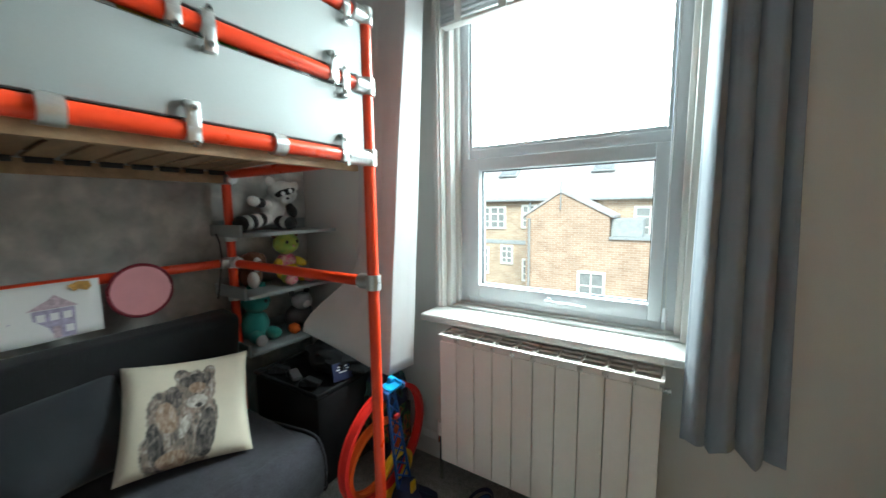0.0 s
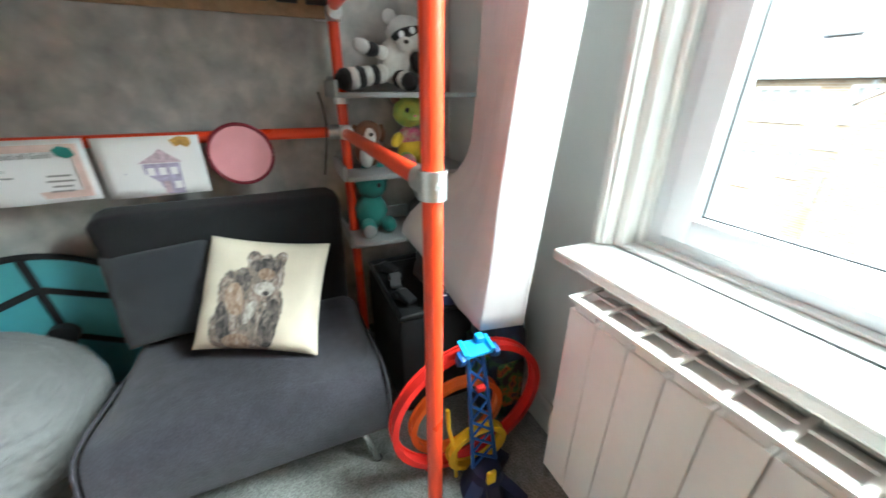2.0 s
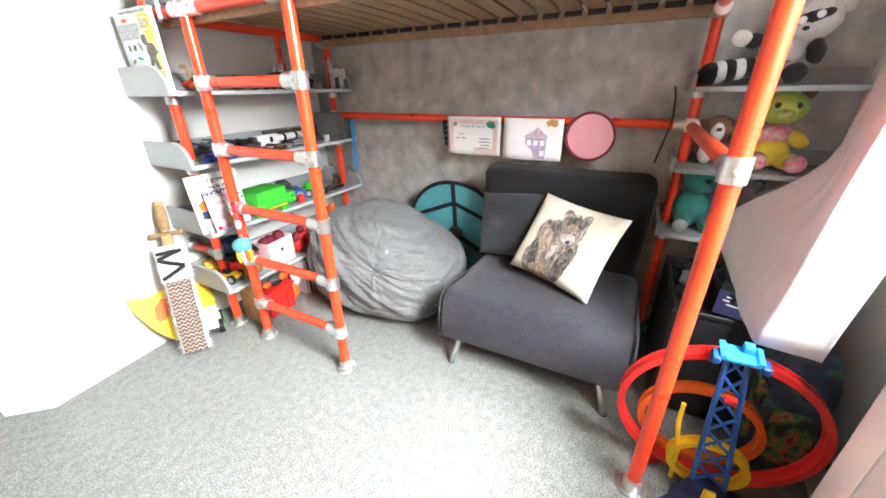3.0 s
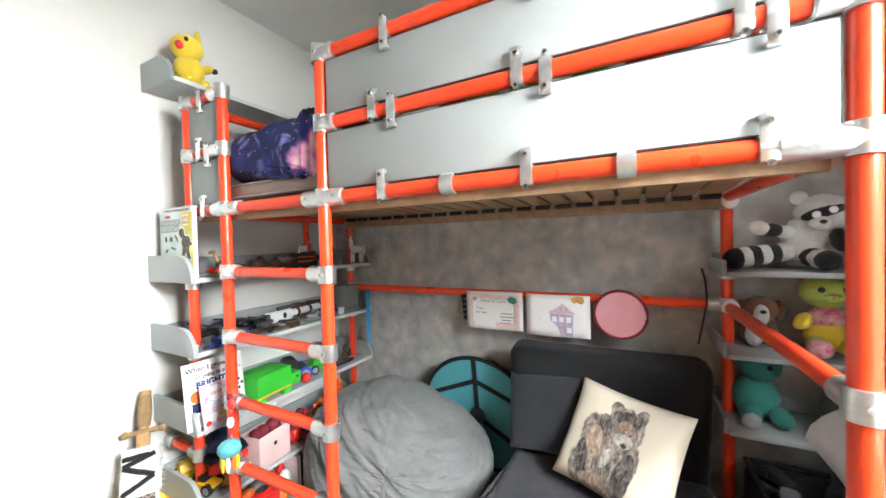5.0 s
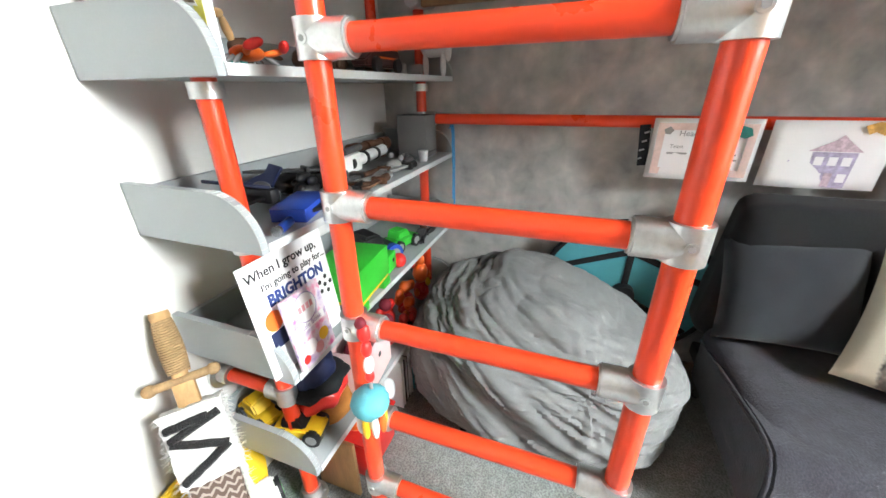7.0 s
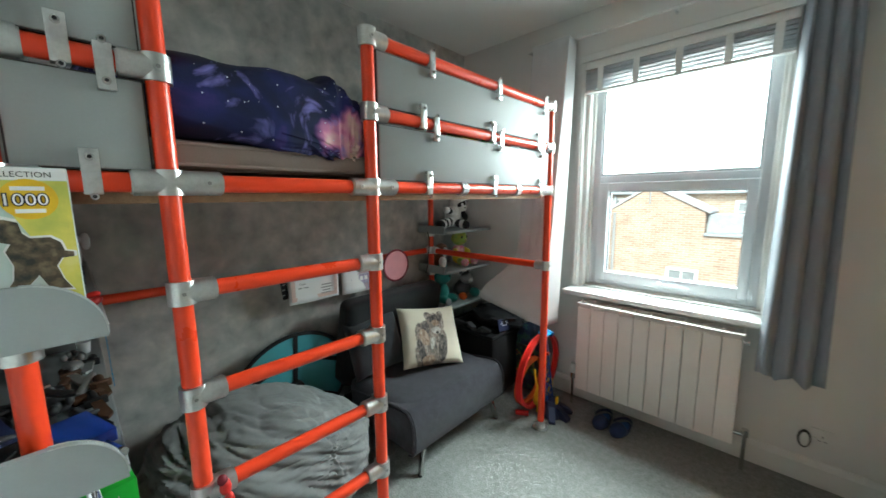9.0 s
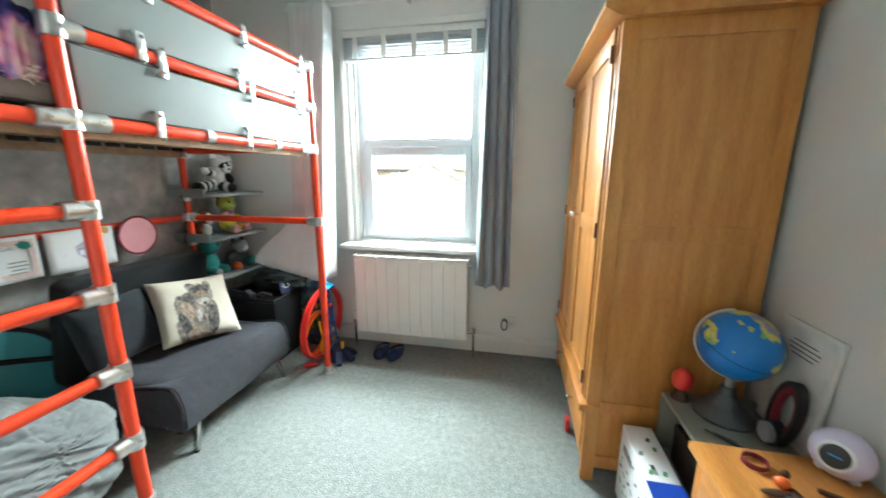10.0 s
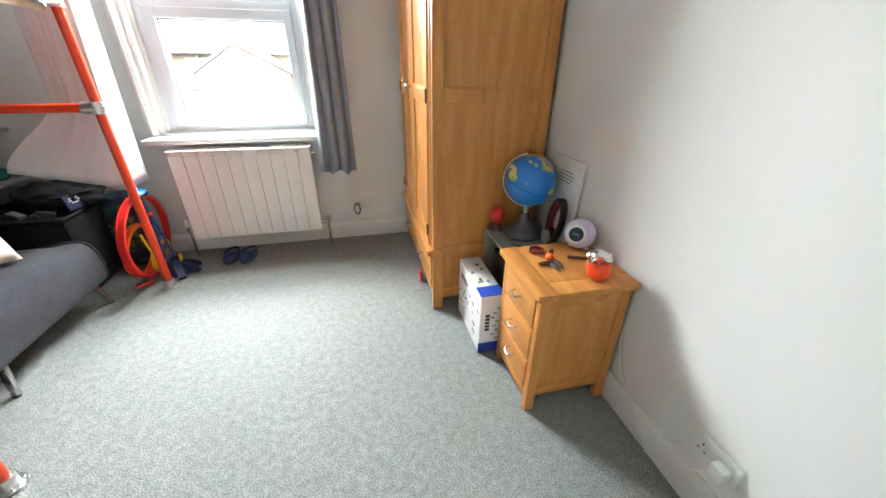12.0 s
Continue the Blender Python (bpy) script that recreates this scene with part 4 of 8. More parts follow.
def print_mat():
    """Cream linen with a grey-brown printed shape, a seated body under a head."""
    m = CREAM.copy()
    m.name = "cream_linen_with_grey_print"
    n, l = m.node_tree.nodes, m.node_tree.links
    b = n["Principled BSDF"]
    old = b.inputs["Base Color"].links[0].from_socket
    tc = n.new("ShaderNodeTexCoord")
    fuzz = n.new("ShaderNodeTexNoise")
    fuzz.inputs["Scale"].default_value, fuzz.inputs["Detail"].default_value = 40, 4
    l.new(tc.outputs["Object"], fuzz.inputs["Vector"])

    def spot(cx, cy, rx, ry, turn=0.0):
        mp = n.new("ShaderNodeMapping")
        mp.vector_type = "TEXTURE"
        mp.inputs["Location"].default_value, mp.inputs["Scale"].default_value = (cx, cy, 0), (rx, ry, 1)
        mp.inputs["Rotation"].default_value = (0, 0, radians(turn))
        l.new(tc.outputs["Object"], mp.inputs["Vector"])
        flat = n.new("ShaderNodeVectorMath")
        flat.operation = "MULTIPLY"
        flat.inputs[1].default_value = (1, 1, 0)
        l.new(mp.outputs[0], flat.inputs[0])
        ln = n.new("ShaderNodeVectorMath")
        ln.operation = "LENGTH"
        l.new(flat.outputs[0], ln.inputs[0])
        add = n.new("ShaderNodeMath")
        add.operation = "MULTIPLY_ADD"
        l.new(fuzz.outputs["Fac"], add.inputs[0])
        add.inputs[1].default_value = 0.35
        l.new(ln.outputs["Value"], add.inputs[2])
        st = n.new("ShaderNodeMapRange")
        st.inputs["From Min"].default_value, st.inputs["From Max"].default_value = 1.22, 1.12
        l.new(add.outputs[0], st.inputs["Value"])
        return st.outputs[0]

    def coat(stops, scale):
        ramp, grain, st = n.new("ShaderNodeValToRGB"), n.new("ShaderNodeTexNoise"), n.new("ShaderNodeMapping")
        st.inputs["Scale"].default_value = (1.9, 0.8, 1.0)
        st.inputs["Rotation"].default_value = (0, 0, radians(-14))
        grain.inputs["Scale"].default_value, grain.inputs["Detail"].default_value, grain.inputs["Distortion"].default_value = scale, 10, 0.8
        l.new(tc.outputs["Object"], st.inputs["Vector"])
        l.new(st.outputs[0], grain.inputs["Vector"])
        l.new(grain.outputs["Fac"], ramp.inputs["Fac"])
        for p, c in stops:
            e = ramp.color_ramp.elements.new(p)
            e.color = (*c, 1)
        return ramp.outputs[0]

    grey = coat(((0.34, (0.06, 0.054, 0.052)), (0.45, (0.17, 0.145, 0.13)), (0.53, (0.25, 0.19, 0.155)), (0.60, (0.33, 0.29, 0.26)), (0.70, (0.46, 0.43, 0.40))), 34)
    dark = coat(((0.36, (0.03, 0.028, 0.03)), (0.50, (0.095, 0.085, 0.08)), (0.66, (0.22, 0.185, 0.165))), 44)
    pale = coat(((0.34, (0.24, 0.21, 0.19)), (0.50, (0.40, 0.37, 0.34)), (0.66, (0.56, 0.53, 0.49))), 44)
    tan = coat(((0.36, (0.20, 0.13, 0.09)), (0.52, (0.31, 0.22, 0.16)), (0.66, (0.42, 0.34, 0.28))), 40)
    colour = old
    for paint, shapes in ((grey, ((-0.035, -0.125, 0.105, 0.10), (-0.055, -0.03, 0.065, 0.11, 12), (0.030, -0.06, 0.060, 0.10, -8), (0.020, 0.060, 0.066, 0.072), (-0.020, 0.112, 0.024, 0.034, 20), (0.062, 0.112, 0.022, 0.034, -16))),
                          (dark, ((-0.095, -0.11, 0.022, 0.085, 10), (0.052, -0.095, 0.030, 0.080, -6), (0.020, 0.094, 0.050, 0.026), (-0.045, 0.045, 0.024, 0.040, 14))),
                          (tan, ((-0.065, -0.02, 0.030, 0.055, 14), (-0.05, -0.16, 0.045, 0.028), (0.025, 0.066, 0.026, 0.020))),
                          (pale, ((0.026, 0.016, 0.034, 0.024), (-0.012, -0.06, 0.016, 0.040, -20))),
                          (dark, ((0.030, 0.002, 0.012, 0.008),))):
        for shape in shapes:
            mx = n.new("ShaderNodeMix")
            mx.data_type = "RGBA"
            l.new(spot(*shape), mx.inputs["Factor"])
            l.new(colour, mx.inputs["A"])
            l.new(paint, mx.inputs["B"])
            colour = mx.outputs["Result"]
    l.new(colour, b.inputs["Base Color"])
    return m


ob = solid("printed_cushion", pillow(bm_new(), 0.412, 0.392, 0.12), print_mat(), "square cream cushion with a grey-brown printed shape", "cushion")
across, upward = Vector((0.367, 0.926, -0.086)), Vector((-0.50, 0.25, 0.826))
across.normalize()
upward = (upward - across * upward.dot(across)).normalized()
ob.matrix_basis = Matrix.Translation((-1.178, 0.855, 0.572)) @ Matrix((across, upward, across.cross(upward))).transposed().to_4x4()

# ---- bean bag ----
bean = thing("bean_bag", "slumped grey jersey bean bag on the carpet", "bean bag", (-1.17, -0.21, 0))
bm = bmesh.new()
bmesh.ops.create_uvsphere(bm, u_segments=300, v_segments=180, radius=1.0)


def ridge(x, y, z):
    """Soft rounded folds between sharp valleys."""
    return math.sqrt(noise.noise((x, y, z)) ** 2 + 0.0001)


for v in bm.verts:
    d = v.co.normalized()
    q = [math.copysign(abs(c) ** 0.78, c) for c in d]
    p = Vector((q[0] * 0.355, q[1] * 0.445, q[2] * 0.30))
    if p.z < 0:
        p.z *= 0.80
        p.x *= 1 + 0.06 * (-d.z)
        p.y *= 1 + 0.06 * (-d.z)
    else:
        slope = max(0.0, min(1.0, (d.y + 0.25) / 1.15))
        p.z *= 1.10 - 0.34 * slope * slope * (3 - 2 * slope)
        p.z -= 0.05 * max(0.0, d.x) ** 2 * d.z
    g = p - Vector((0.10, -0.80, 0.62))
    fan, far = math.atan2(g.z, g.y + 0.05), g.length
    sag = noise.noise(d * 1.7)
    k = 0.965 + 0.04 * sag + 0.17 * min(0.3, ridge(fan * 6.5 + 0.5 * sag, far * 1.2, p.x * 1.6)) + 0.15 * min(0.3, ridge(fan * 15.0 + 5, far * 1.6, p.x * 2.2 + 2)) + 0.075 * min(0.3, ridge(fan * 31.0 + 9, far * 2.6, p.x * 4.0))
    k += 0.035 * min(0.2, ridge(d.x * 4, d.y * 2.5, d.z * 12)) + 0.03 * min(0.16, ridge(fan * 47.0 + 2, far * 3.0, p.x * 6.0))
    h = p - Vector((0.30, 0.17, 0.13))
    hf, hl = math.atan2(h.z, h.y), h.length
    k += math.exp(-hl / 0.28) * (0.09 * min(0.3, ridge(math.cos(hf) * 2.6 + 7, math.sin(hf) * 2.6, hl * 2.0)) + 0.05 * min(0.3, ridge(math.cos(hf) * 6.5, math.sin(hf) * 6.5, hl * 3.0))) - 0.02 * math.exp(-hl / 0.05)
    k += 0.035 * min(0.25, ridge(d.x * 9 + 3, d.y * 7, d.z * 11))
    v.co = Vector((-1.21, -0.19, 0.245)) + p * k
for v in bm.verts:
    v.co.z = max(v.co.z, 0.004)
part("body", bm, BEAN, bean)
part("handle", pipe(bm_new(), [(-0.985, -0.02, 0.41), (-0.955, 0.0, 0.415), (-0.945, 0.02, 0.385), (-0.945, 0.05, 0.355), (-0.97, 0.07, 0.34)], 0.010, 8), DARKGREY, bean, "dark grey carrying loop")
part("label_tag", pipe(bm_new(), [(-1.05, -0.40, 0.535), (-1.03, -0.36, 0.530), (-1.00, -0.33, 0.505), (-0.985, -0.31, 0.47)], 0.006, 6), PAPER, bean, "white sewn label")

# ---- teal round board leaning behind ----
disc = thing("round_board", "round teal and black folding board leaning on the wall", "round board", (-1.55, 0.1, 0.0))
T = pose(-1.575, 0.120, 0.368, 0, 8, 0)
DR = 0.335
bm = bm_new()
tube(bm, T @ Vector((-0.008, 0, 0)), T @ Vector((0.008, 0, 0)), DR, 64)
part("face", bm, TEAL, disc)
bm = bm_new()
pipe(bm, [T @ Vector((0.004, DR * math.cos(a), DR * math.sin(a))) for a in [2 * math.pi * i / 64 for i in range(64)]], 0.012, 8, True)
part("rim", bm, BLACKCLOTH, disc)
def band(y0, z0, y1, z1):
    p0, p1 = Vector((0, y0, z0)), Vector((0, y1, z1))
    m = T @ pose(0, 0, 0, math.degrees(math.atan2(z1 - z0, y1 - y0)), 0, 0)
    part("band", box(bm_new(), T @ ((p0 + p1) / 2 + Vector((0.011, 0, 0))), (0.006, (p1 - p0).length, 0.026), 0.001, m.to_3x3().to_4x4()), BLACKCLOTH, disc)


band(0, -DR + 0.01, 0, DR - 0.01)
for s in (-1, 1):
    band(s * 0.01, 0.20, s * 0.285, -0.005 + 0.09)
    band(s * 0.01, -0.02, s * 0.27, -0.17)
part("hub", tube(bm_new(), T @ Vector((0.008, 0, 0)), T @ Vector((0.04, 0, 0)), 0.045, 24), BLACK, disc)

# ---- papers and fan hung on the back rail ----
def sheet(name, label, y0, y1, z0, z1, x=-1.512):
    bm = bm_new()
    rows = []
    for i in range(9):
        u = i / 8
        col = []
        for j in range(7):
            v = j / 6
            col.append(bm.verts.new((x + 0.004 * math.sin(3 * u + 2 * v) + 0.008 * (1 - v) ** 2 * math.sin(5 * u), y0 + (y1 - y0) * u, z0 + (z1 - z0) * v)))
        rows.append(col)
    for i in range(8):
        for j in range(6):
            bm.faces.new((rows[i][j], rows[i + 1][j], rows[i + 1][j + 1], rows[i][j + 1]))
    t = thing(name, label, "paper", (x, (y0 + y1) / 2, z1))
    p = part("sheet", bm, PAPER, t)
    p.modifiers.new("thickness", "SOLIDIFY").thickness = 0.0012
    return t


cert = sheet("certificate", "pink-bordered paper certificate hung on the orange rail", 0.095, 0.405, 0.878, 1.078)
XF = -1.5045
bm = surround_x(bm_new(), 0.110, 0.390, 0.893, 1.063, 0.022, XF - 0.001, XF)
part("border", bm, PINKPAPER, cert)
words("title", "Head of Gold", 0.026, pose(XF, 0.175, 1.022, 90, 0, 90), GREYP, cert)
words("line", "Team", 0.018, pose(XF, 0.155, 0.982, 90, 0, 90), GREYP, cert)
for y, z, w in ((0.150, 0.962, 0.06), (0.155, 0.932, 0.02), (0.29, 0.962, 0.06), (0.285, 0.945, 0.07), (0.295, 0.928, 0.05), (0.285, 0.912, 0.06)):
    part("text_bar", span(bm_new(), (XF - 0.001, y, z), (XF, y + w, z + 0.006)), GREYP, cert)
part("rosette", prism(bm_new(), [(0.325, 1.045), (0.345, 1.058), (0.372, 1.05), (0.38, 1.028), (0.36, 1.018), (0.335, 1.026)], "x", XF - 0.0004, XF + 0.0006), FURTEAL, cert)
part("emblem", prism(bm_new(), [(0.128, 1.042), (0.145, 1.052), (0.158, 1.04), (0.148, 1.026), (0.133, 1.028)], "x", XF - 0.0004, XF + 0.0006), GREYP, cert)
drawing = sheet("drawing", "child's crayon drawing of a purple house hung on the rail", 0.425, 0.727, 0.872, 1.076)
house_ = part("house_shape", prism(bm_new(), [(0.548, 0.878), (0.648, 0.878), (0.652, 0.985), (0.544, 0.985)], "x", XF - 0.001, XF), PURPLE, drawing)
part("roof_shape", prism(bm_new(), [(0.532, 0.987), (0.662, 0.987), (0.618, 1.022), (0.603, 1.036), (0.588, 1.020)], "x", XF - 0.001, XF), PINKCRAYON, drawing)
for y in (0.486, 0.505):
    part("tree_shape", prism(bm_new(), [(y, 0.884), (y + 0.016, 0.884), (y + 0.013, 0.912 if y > 0.49 else 0.955), (y + 0.003, 0.914 if y > 0.49 else 0.958)], "x", XF - 0.001, XF), PURPLE, drawing)
for y, z in ((0.553, 0.945), (0.587, 0.945), (0.620, 0.945), (0.560, 0.895), (0.622, 0.895)):
    part("window_shape", span(bm_new(), (XF, y, z), (XF + 0.0008, y + 0.022, z + 0.026)), PAPER, house_)
part("door_shape", span(bm_new(), (XF, 0.590, 0.880), (XF + 0.0008, 0.610, 0.922)), PINKCRAYON, house_)
part("sun_shape", prism(bm_new(), [(0.640, 1.062), (0.655, 1.038), (0.668, 1.046), (0.690, 1.036), (0.703, 1.05), (0.698, 1.07), (0.668, 1.074)], "x", XF - 0.001, XF), CRAYONSUN, drawing)
fan = thing("hand_fan", "round pink folding fan with dark red edge", "fan", (-1.51, 0.853, 0.9))
part("disc", tube(bm_new(), (-1.512, 0.853, 1.000), (-1.504, 0.853, 1.000), 0.104, 48), PINK, fan)
part("rim", pipe(bm_new(), [(-1.507, 0.853 + 0.107 * math.cos(a), 1.000 + 0.107 * math.sin(a)) for a in [2 * math.pi * i / 48 for i in range(48)]], 0.007, 8, True), MAROON, fan)
tag = thing("pennant", "narrow dark printed tag hung beside the certificate", "tag", (-1.52, 0.075, 1.07))
part("card", box(bm_new(), (-1.522, 0.078, 0.985), (0.004, 0.034, 0.14), 0.001, pose(0, 0, 0, 6)), BLACKCLOTH, tag)
for k in range(4):
    part("print_mark", box(bm_new(), (-1.5195, 0.080 - 0.003 * k, 1.03 - 0.03 * k), (0.001, 0.016, 0.006), 0, pose(0, 0, 0, 20)), GREYP, tag)
cord = pipe(bm_new(), [(-1.50, 1.155, 1.215), (-1.492, 1.165, 1.17), (-1.498, 1.172, 1.10), (-1.505, 1.165, 1.03), (-1.50, 1.15, 0.95), (-1.505, 1.142, 0.90)], 0.004, 8)
solid("strap", cord, BLACK, "thin black cord hanging on the bed post", "cord")

# ---- wardrobe ----
ward = thing("wardrobe", "oiled oak double wardrobe with a drawer base", "wardrobe", (1.29, 1.19, 0))
WX0, WX1, WY0, WY1 = 1.0, 1.575, 0.665, 1.70


def framed_side(bm, x0, x1, z0, z1, y0, y1, stile, rails):
    """A side with stiles and rails proud of its sunk panels."""
    span(bm, (x0, y0, z0), (x0 + stile, y1, z1), 0.002)
    span(bm, (x1 - stile, y0, z0), (x1, y1, z1), 0.002)
    for a, b in rails:
        span(bm, (x0 + stile, y0 + 0.0005, a), (x1 - stile, y1 - 0.0005, b), 0.002)
    return bm


part("side_frame", framed_side(bm_new(), WX0, WX1, 0.0, 1.885, WY0, WY0 + 0.03, 0.055, ((0.07, 0.13), (0.345, 0.40), (1.11, 1.17), (1.82, 1.885))), OAK, ward)
part("side_panel", span(bm_new(), (WX0 + 0.05, WY0 + 0.010, 0.1), (WX1 - 0.05, WY0 + 0.026, 1.86)), OAK, ward)
part("side_frame", framed_side(bm_new(), WX0, WX1, 0.0, 1.885, WY1 - 0.03, WY1, 0.055, ((0.07, 0.40), (1.11, 1.17), (1.82, 1.885))), OAK, ward)
part("side_panel", span(bm_new(), (WX0 + 0.05, WY1 - 0.026, 0.1), (WX1 - 0.05, WY1 - 0.010, 1.86)), OAK, ward)
part("back_panel", span(bm_new(), (WX1 - 0.012, WY0 + 0.03, 0.08), (WX1 - 0.002, WY1 - 0.03, 1.88)), OAK, ward)
part("bottom_board", span(bm_new(), (WX0 + 0.01, WY0 + 0.03, 0.075), (WX1 - 0.014, WY1 - 0.03, 0.095)), OAKH, ward)
part("waist_moulding", span(bm_new(), (WX0 - 0.034, WY0 - 0.012, 0.352), (WX0 + 0.05, WY1 + 0.004, 0.385), 0.006), OAKH, ward)
part("plinth_rail", span(bm_new(), (WX0 + 0.004, WY0 + 0.03, 0.07), (WX0 + 0.024, WY1 - 0.03, 0.11), 0.003), OAKH, ward)
bm = prism(bm_new(), [(WX0 - 0.07, 1.915), (WX0 - 0.07, 1.935), (WX1 + 0.01, 1.935), (WX1 + 0.01, 1.885), (WX0 - 0.01, 1.885), (WX0 - 0.03, 1.892), (WX0 - 0.05, 1.905)], "y", WY0 - 0.035, WY1 + 0.035)
part("cornice", bm, OAKH, ward)


def oak_door(y0, y1, z0, z1, x, knob_y, hinge_y, w=0.075):
    d = part("door", span(bm_new(), (x + 0.009, y0 + 0.07, z0 + 0.07), (x + 0.018, y1 - 0.07, z1 - 0.07), 0.001), OAK, ward)
    for a, b in ((y0, y0 + w), (y1 - w, y1)):
        part("stile", span(bm_new(), (x, a, z0), (x + 0.022, b, z1), 0.003), OAK, d)
    zm = (z0 + z1) / 2
    for a, b in ((z0, z0 + w), (zm - w / 2, zm + w / 2), (z1 - w, z1)):
        part("rail", span(bm_new(), (x + 0.0005, y0 + w, a), (x + 0.0215, y1 - w, b), 0.003), OAKH, d)
    bm = tube(bm_new(), (x, knob_y, 1.155), (x - 0.022, knob_y, 1.155), 0.006, 12)
    ball(bm, (x - 0.028, knob_y, 1.155), (0.012, 0.014, 0.014), 14, 10)
    part("knob", bm, CHROME, d, "round chrome knob")
    for z in (z0 + 0.09, zm, z1 - 0.09):
        part("hinge", tube(bm_new(), (x - 0.003, hinge_y, z - 0.03), (x - 0.003, hinge_y, z + 0.03), 0.005, 10), BROWN, d)


oak_door(0.72, 1.180, 0.39, 1.88, 0.985, 1.15, 0.722)
oak_door(1.184, 1.645, 0.39, 1.88, 0.985, 1.215, 1.643)
for y0, y1 in ((WY0 + 0.03, 0.718), (1.647, WY1 - 0.03)):
    part("front_stile", span(bm_new(), (WX0 - 0.006, y0, 0.388), (WX0 + 0.02, y1, 1.884), 0.002), OAK, ward)
for y0, y1 in ((0.70, 1.178), (1.186, 1.665)):
    d = part("drawer", span(bm_new(), (WX0 - 0.008, y0, 0.115), (WX0 + 0.014, y1, 0.345), 0.005), OAKH, ward)
    bm = tube(bm_new(), (WX0 - 0.008, (y0 + y1) / 2, 0.23), (WX0 - 0.03, (y0 + y1) / 2, 0.23), 0.006, 12)
    ball(bm, (WX0 - 0.034, (y0 + y1) / 2, 0.23), (0.012, 0.014, 0.014), 14, 10)
    part("knob", bm, CHROME, d, "round chrome knob")

# ---- bedside drawers ----
ns = thing("bedside_cabinet", "oiled oak bedside cabinet with three drawers", "bedside cabinet", (1.40, 0.07, 0))
NX0, NX1, NY0, NY1, NZ = 1.20, 1.595, -0.112, 0.25, 0.582
for p0, p1 in (((NX0, NY0, NZ - 0.026), (NX0 + 0.075, NY1, NZ)), ((NX0 + 0.0752, NY0, NZ - 0.026), (NX1, NY0 + 0.075, NZ - 0.0005)), ((NX0 + 0.0752, NY0 + 0.0752, NZ - 0.026), (NX1, NY1, NZ - 0.0008))):
    part("top_board", span(bm_new(), p0, p1, 0.004), OAKH, ns)
for y0 in (NY0 + 0.018, NY1 - 0.048):
    for x0 in (NX0 + 0.022, NX1 - 0.052):
        part("corner_post", span(bm_new(), (x0, y0, 0), (x0 + 0.04, y0 + 0.03, NZ - 0.026), 0.003), OAK, ns)
for y0 in (NY0 + 0.024, NY1 - 0.04):
    part("side_panel", span(bm_new(), (NX0 + 0.06, y0, 0.085), (NX1 - 0.05, y0 + 0.016, NZ - 0.026)), OAK, ns)
    for z0, z1 in ((0.08, 0.125), (NZ - 0.075, NZ - 0.0265)):
        part("side_rail", span(bm_new(), (NX0 + 0.062, y0 - 0.004, z0), (NX1 - 0.052, y0 + 0.02, z1), 0.002), OAKH, ns)
part("back_panel", span(bm_new(), (NX1 - 0.03, NY0 + 0.045, 0.085), (NX1 - 0.02, NY1 - 0.05, NZ - 0.03)), OAK, ns)
for k in range(3):
    z0 = 0.105 + 0.147 * k
    d = part("drawer", span(bm_new(), (NX0 + 0.018, NY0 + 0.052, z0), (NX0 + 0.034, NY1 - 0.052, z0 + 0.135), 0.004), OAKH, ns)
    part("drawer_divider", span(bm_new(), (NX0 + 0.026, NY0 + 0.049, z0 - 0.0115), (NX0 + 0.06, NY1 - 0.049, z0 - 0.0015), 0.001), OAKH, ns)
    y = (NY0 + NY1) / 2
    zh = z0 + 0.078
    bm = pipe(bm_new(), [(NX0 + 0.019, y - 0.026, zh), (NX0 + 0.004, y - 0.025, zh), (NX0 - 0.006, y - 0.016, zh - 0.004), (NX0 - 0.009, y, zh - 0.006), (NX0 - 0.006, y + 0.016, zh - 0.004), (NX0 + 0.004, y + 0.025, zh), (NX0 + 0.019, y + 0.026, zh)], 0.0042, 8)
    part("handle", bm, CHROME, d, "chrome bow handle")
part("apron", span(bm_new(), (NX0 + 0.024, NY0 + 0.049, 0.05), (NX0 + 0.05, NY1 - 0.049, 0.09), 0.003), OAKH, ns)

# ---- small things: makers ----
def wheel(bm, c, r, w, axis):
    d = Vector(axis) * w / 2
    return tube(bm, Vector(c) - d, Vector(c) + d, r, 20)


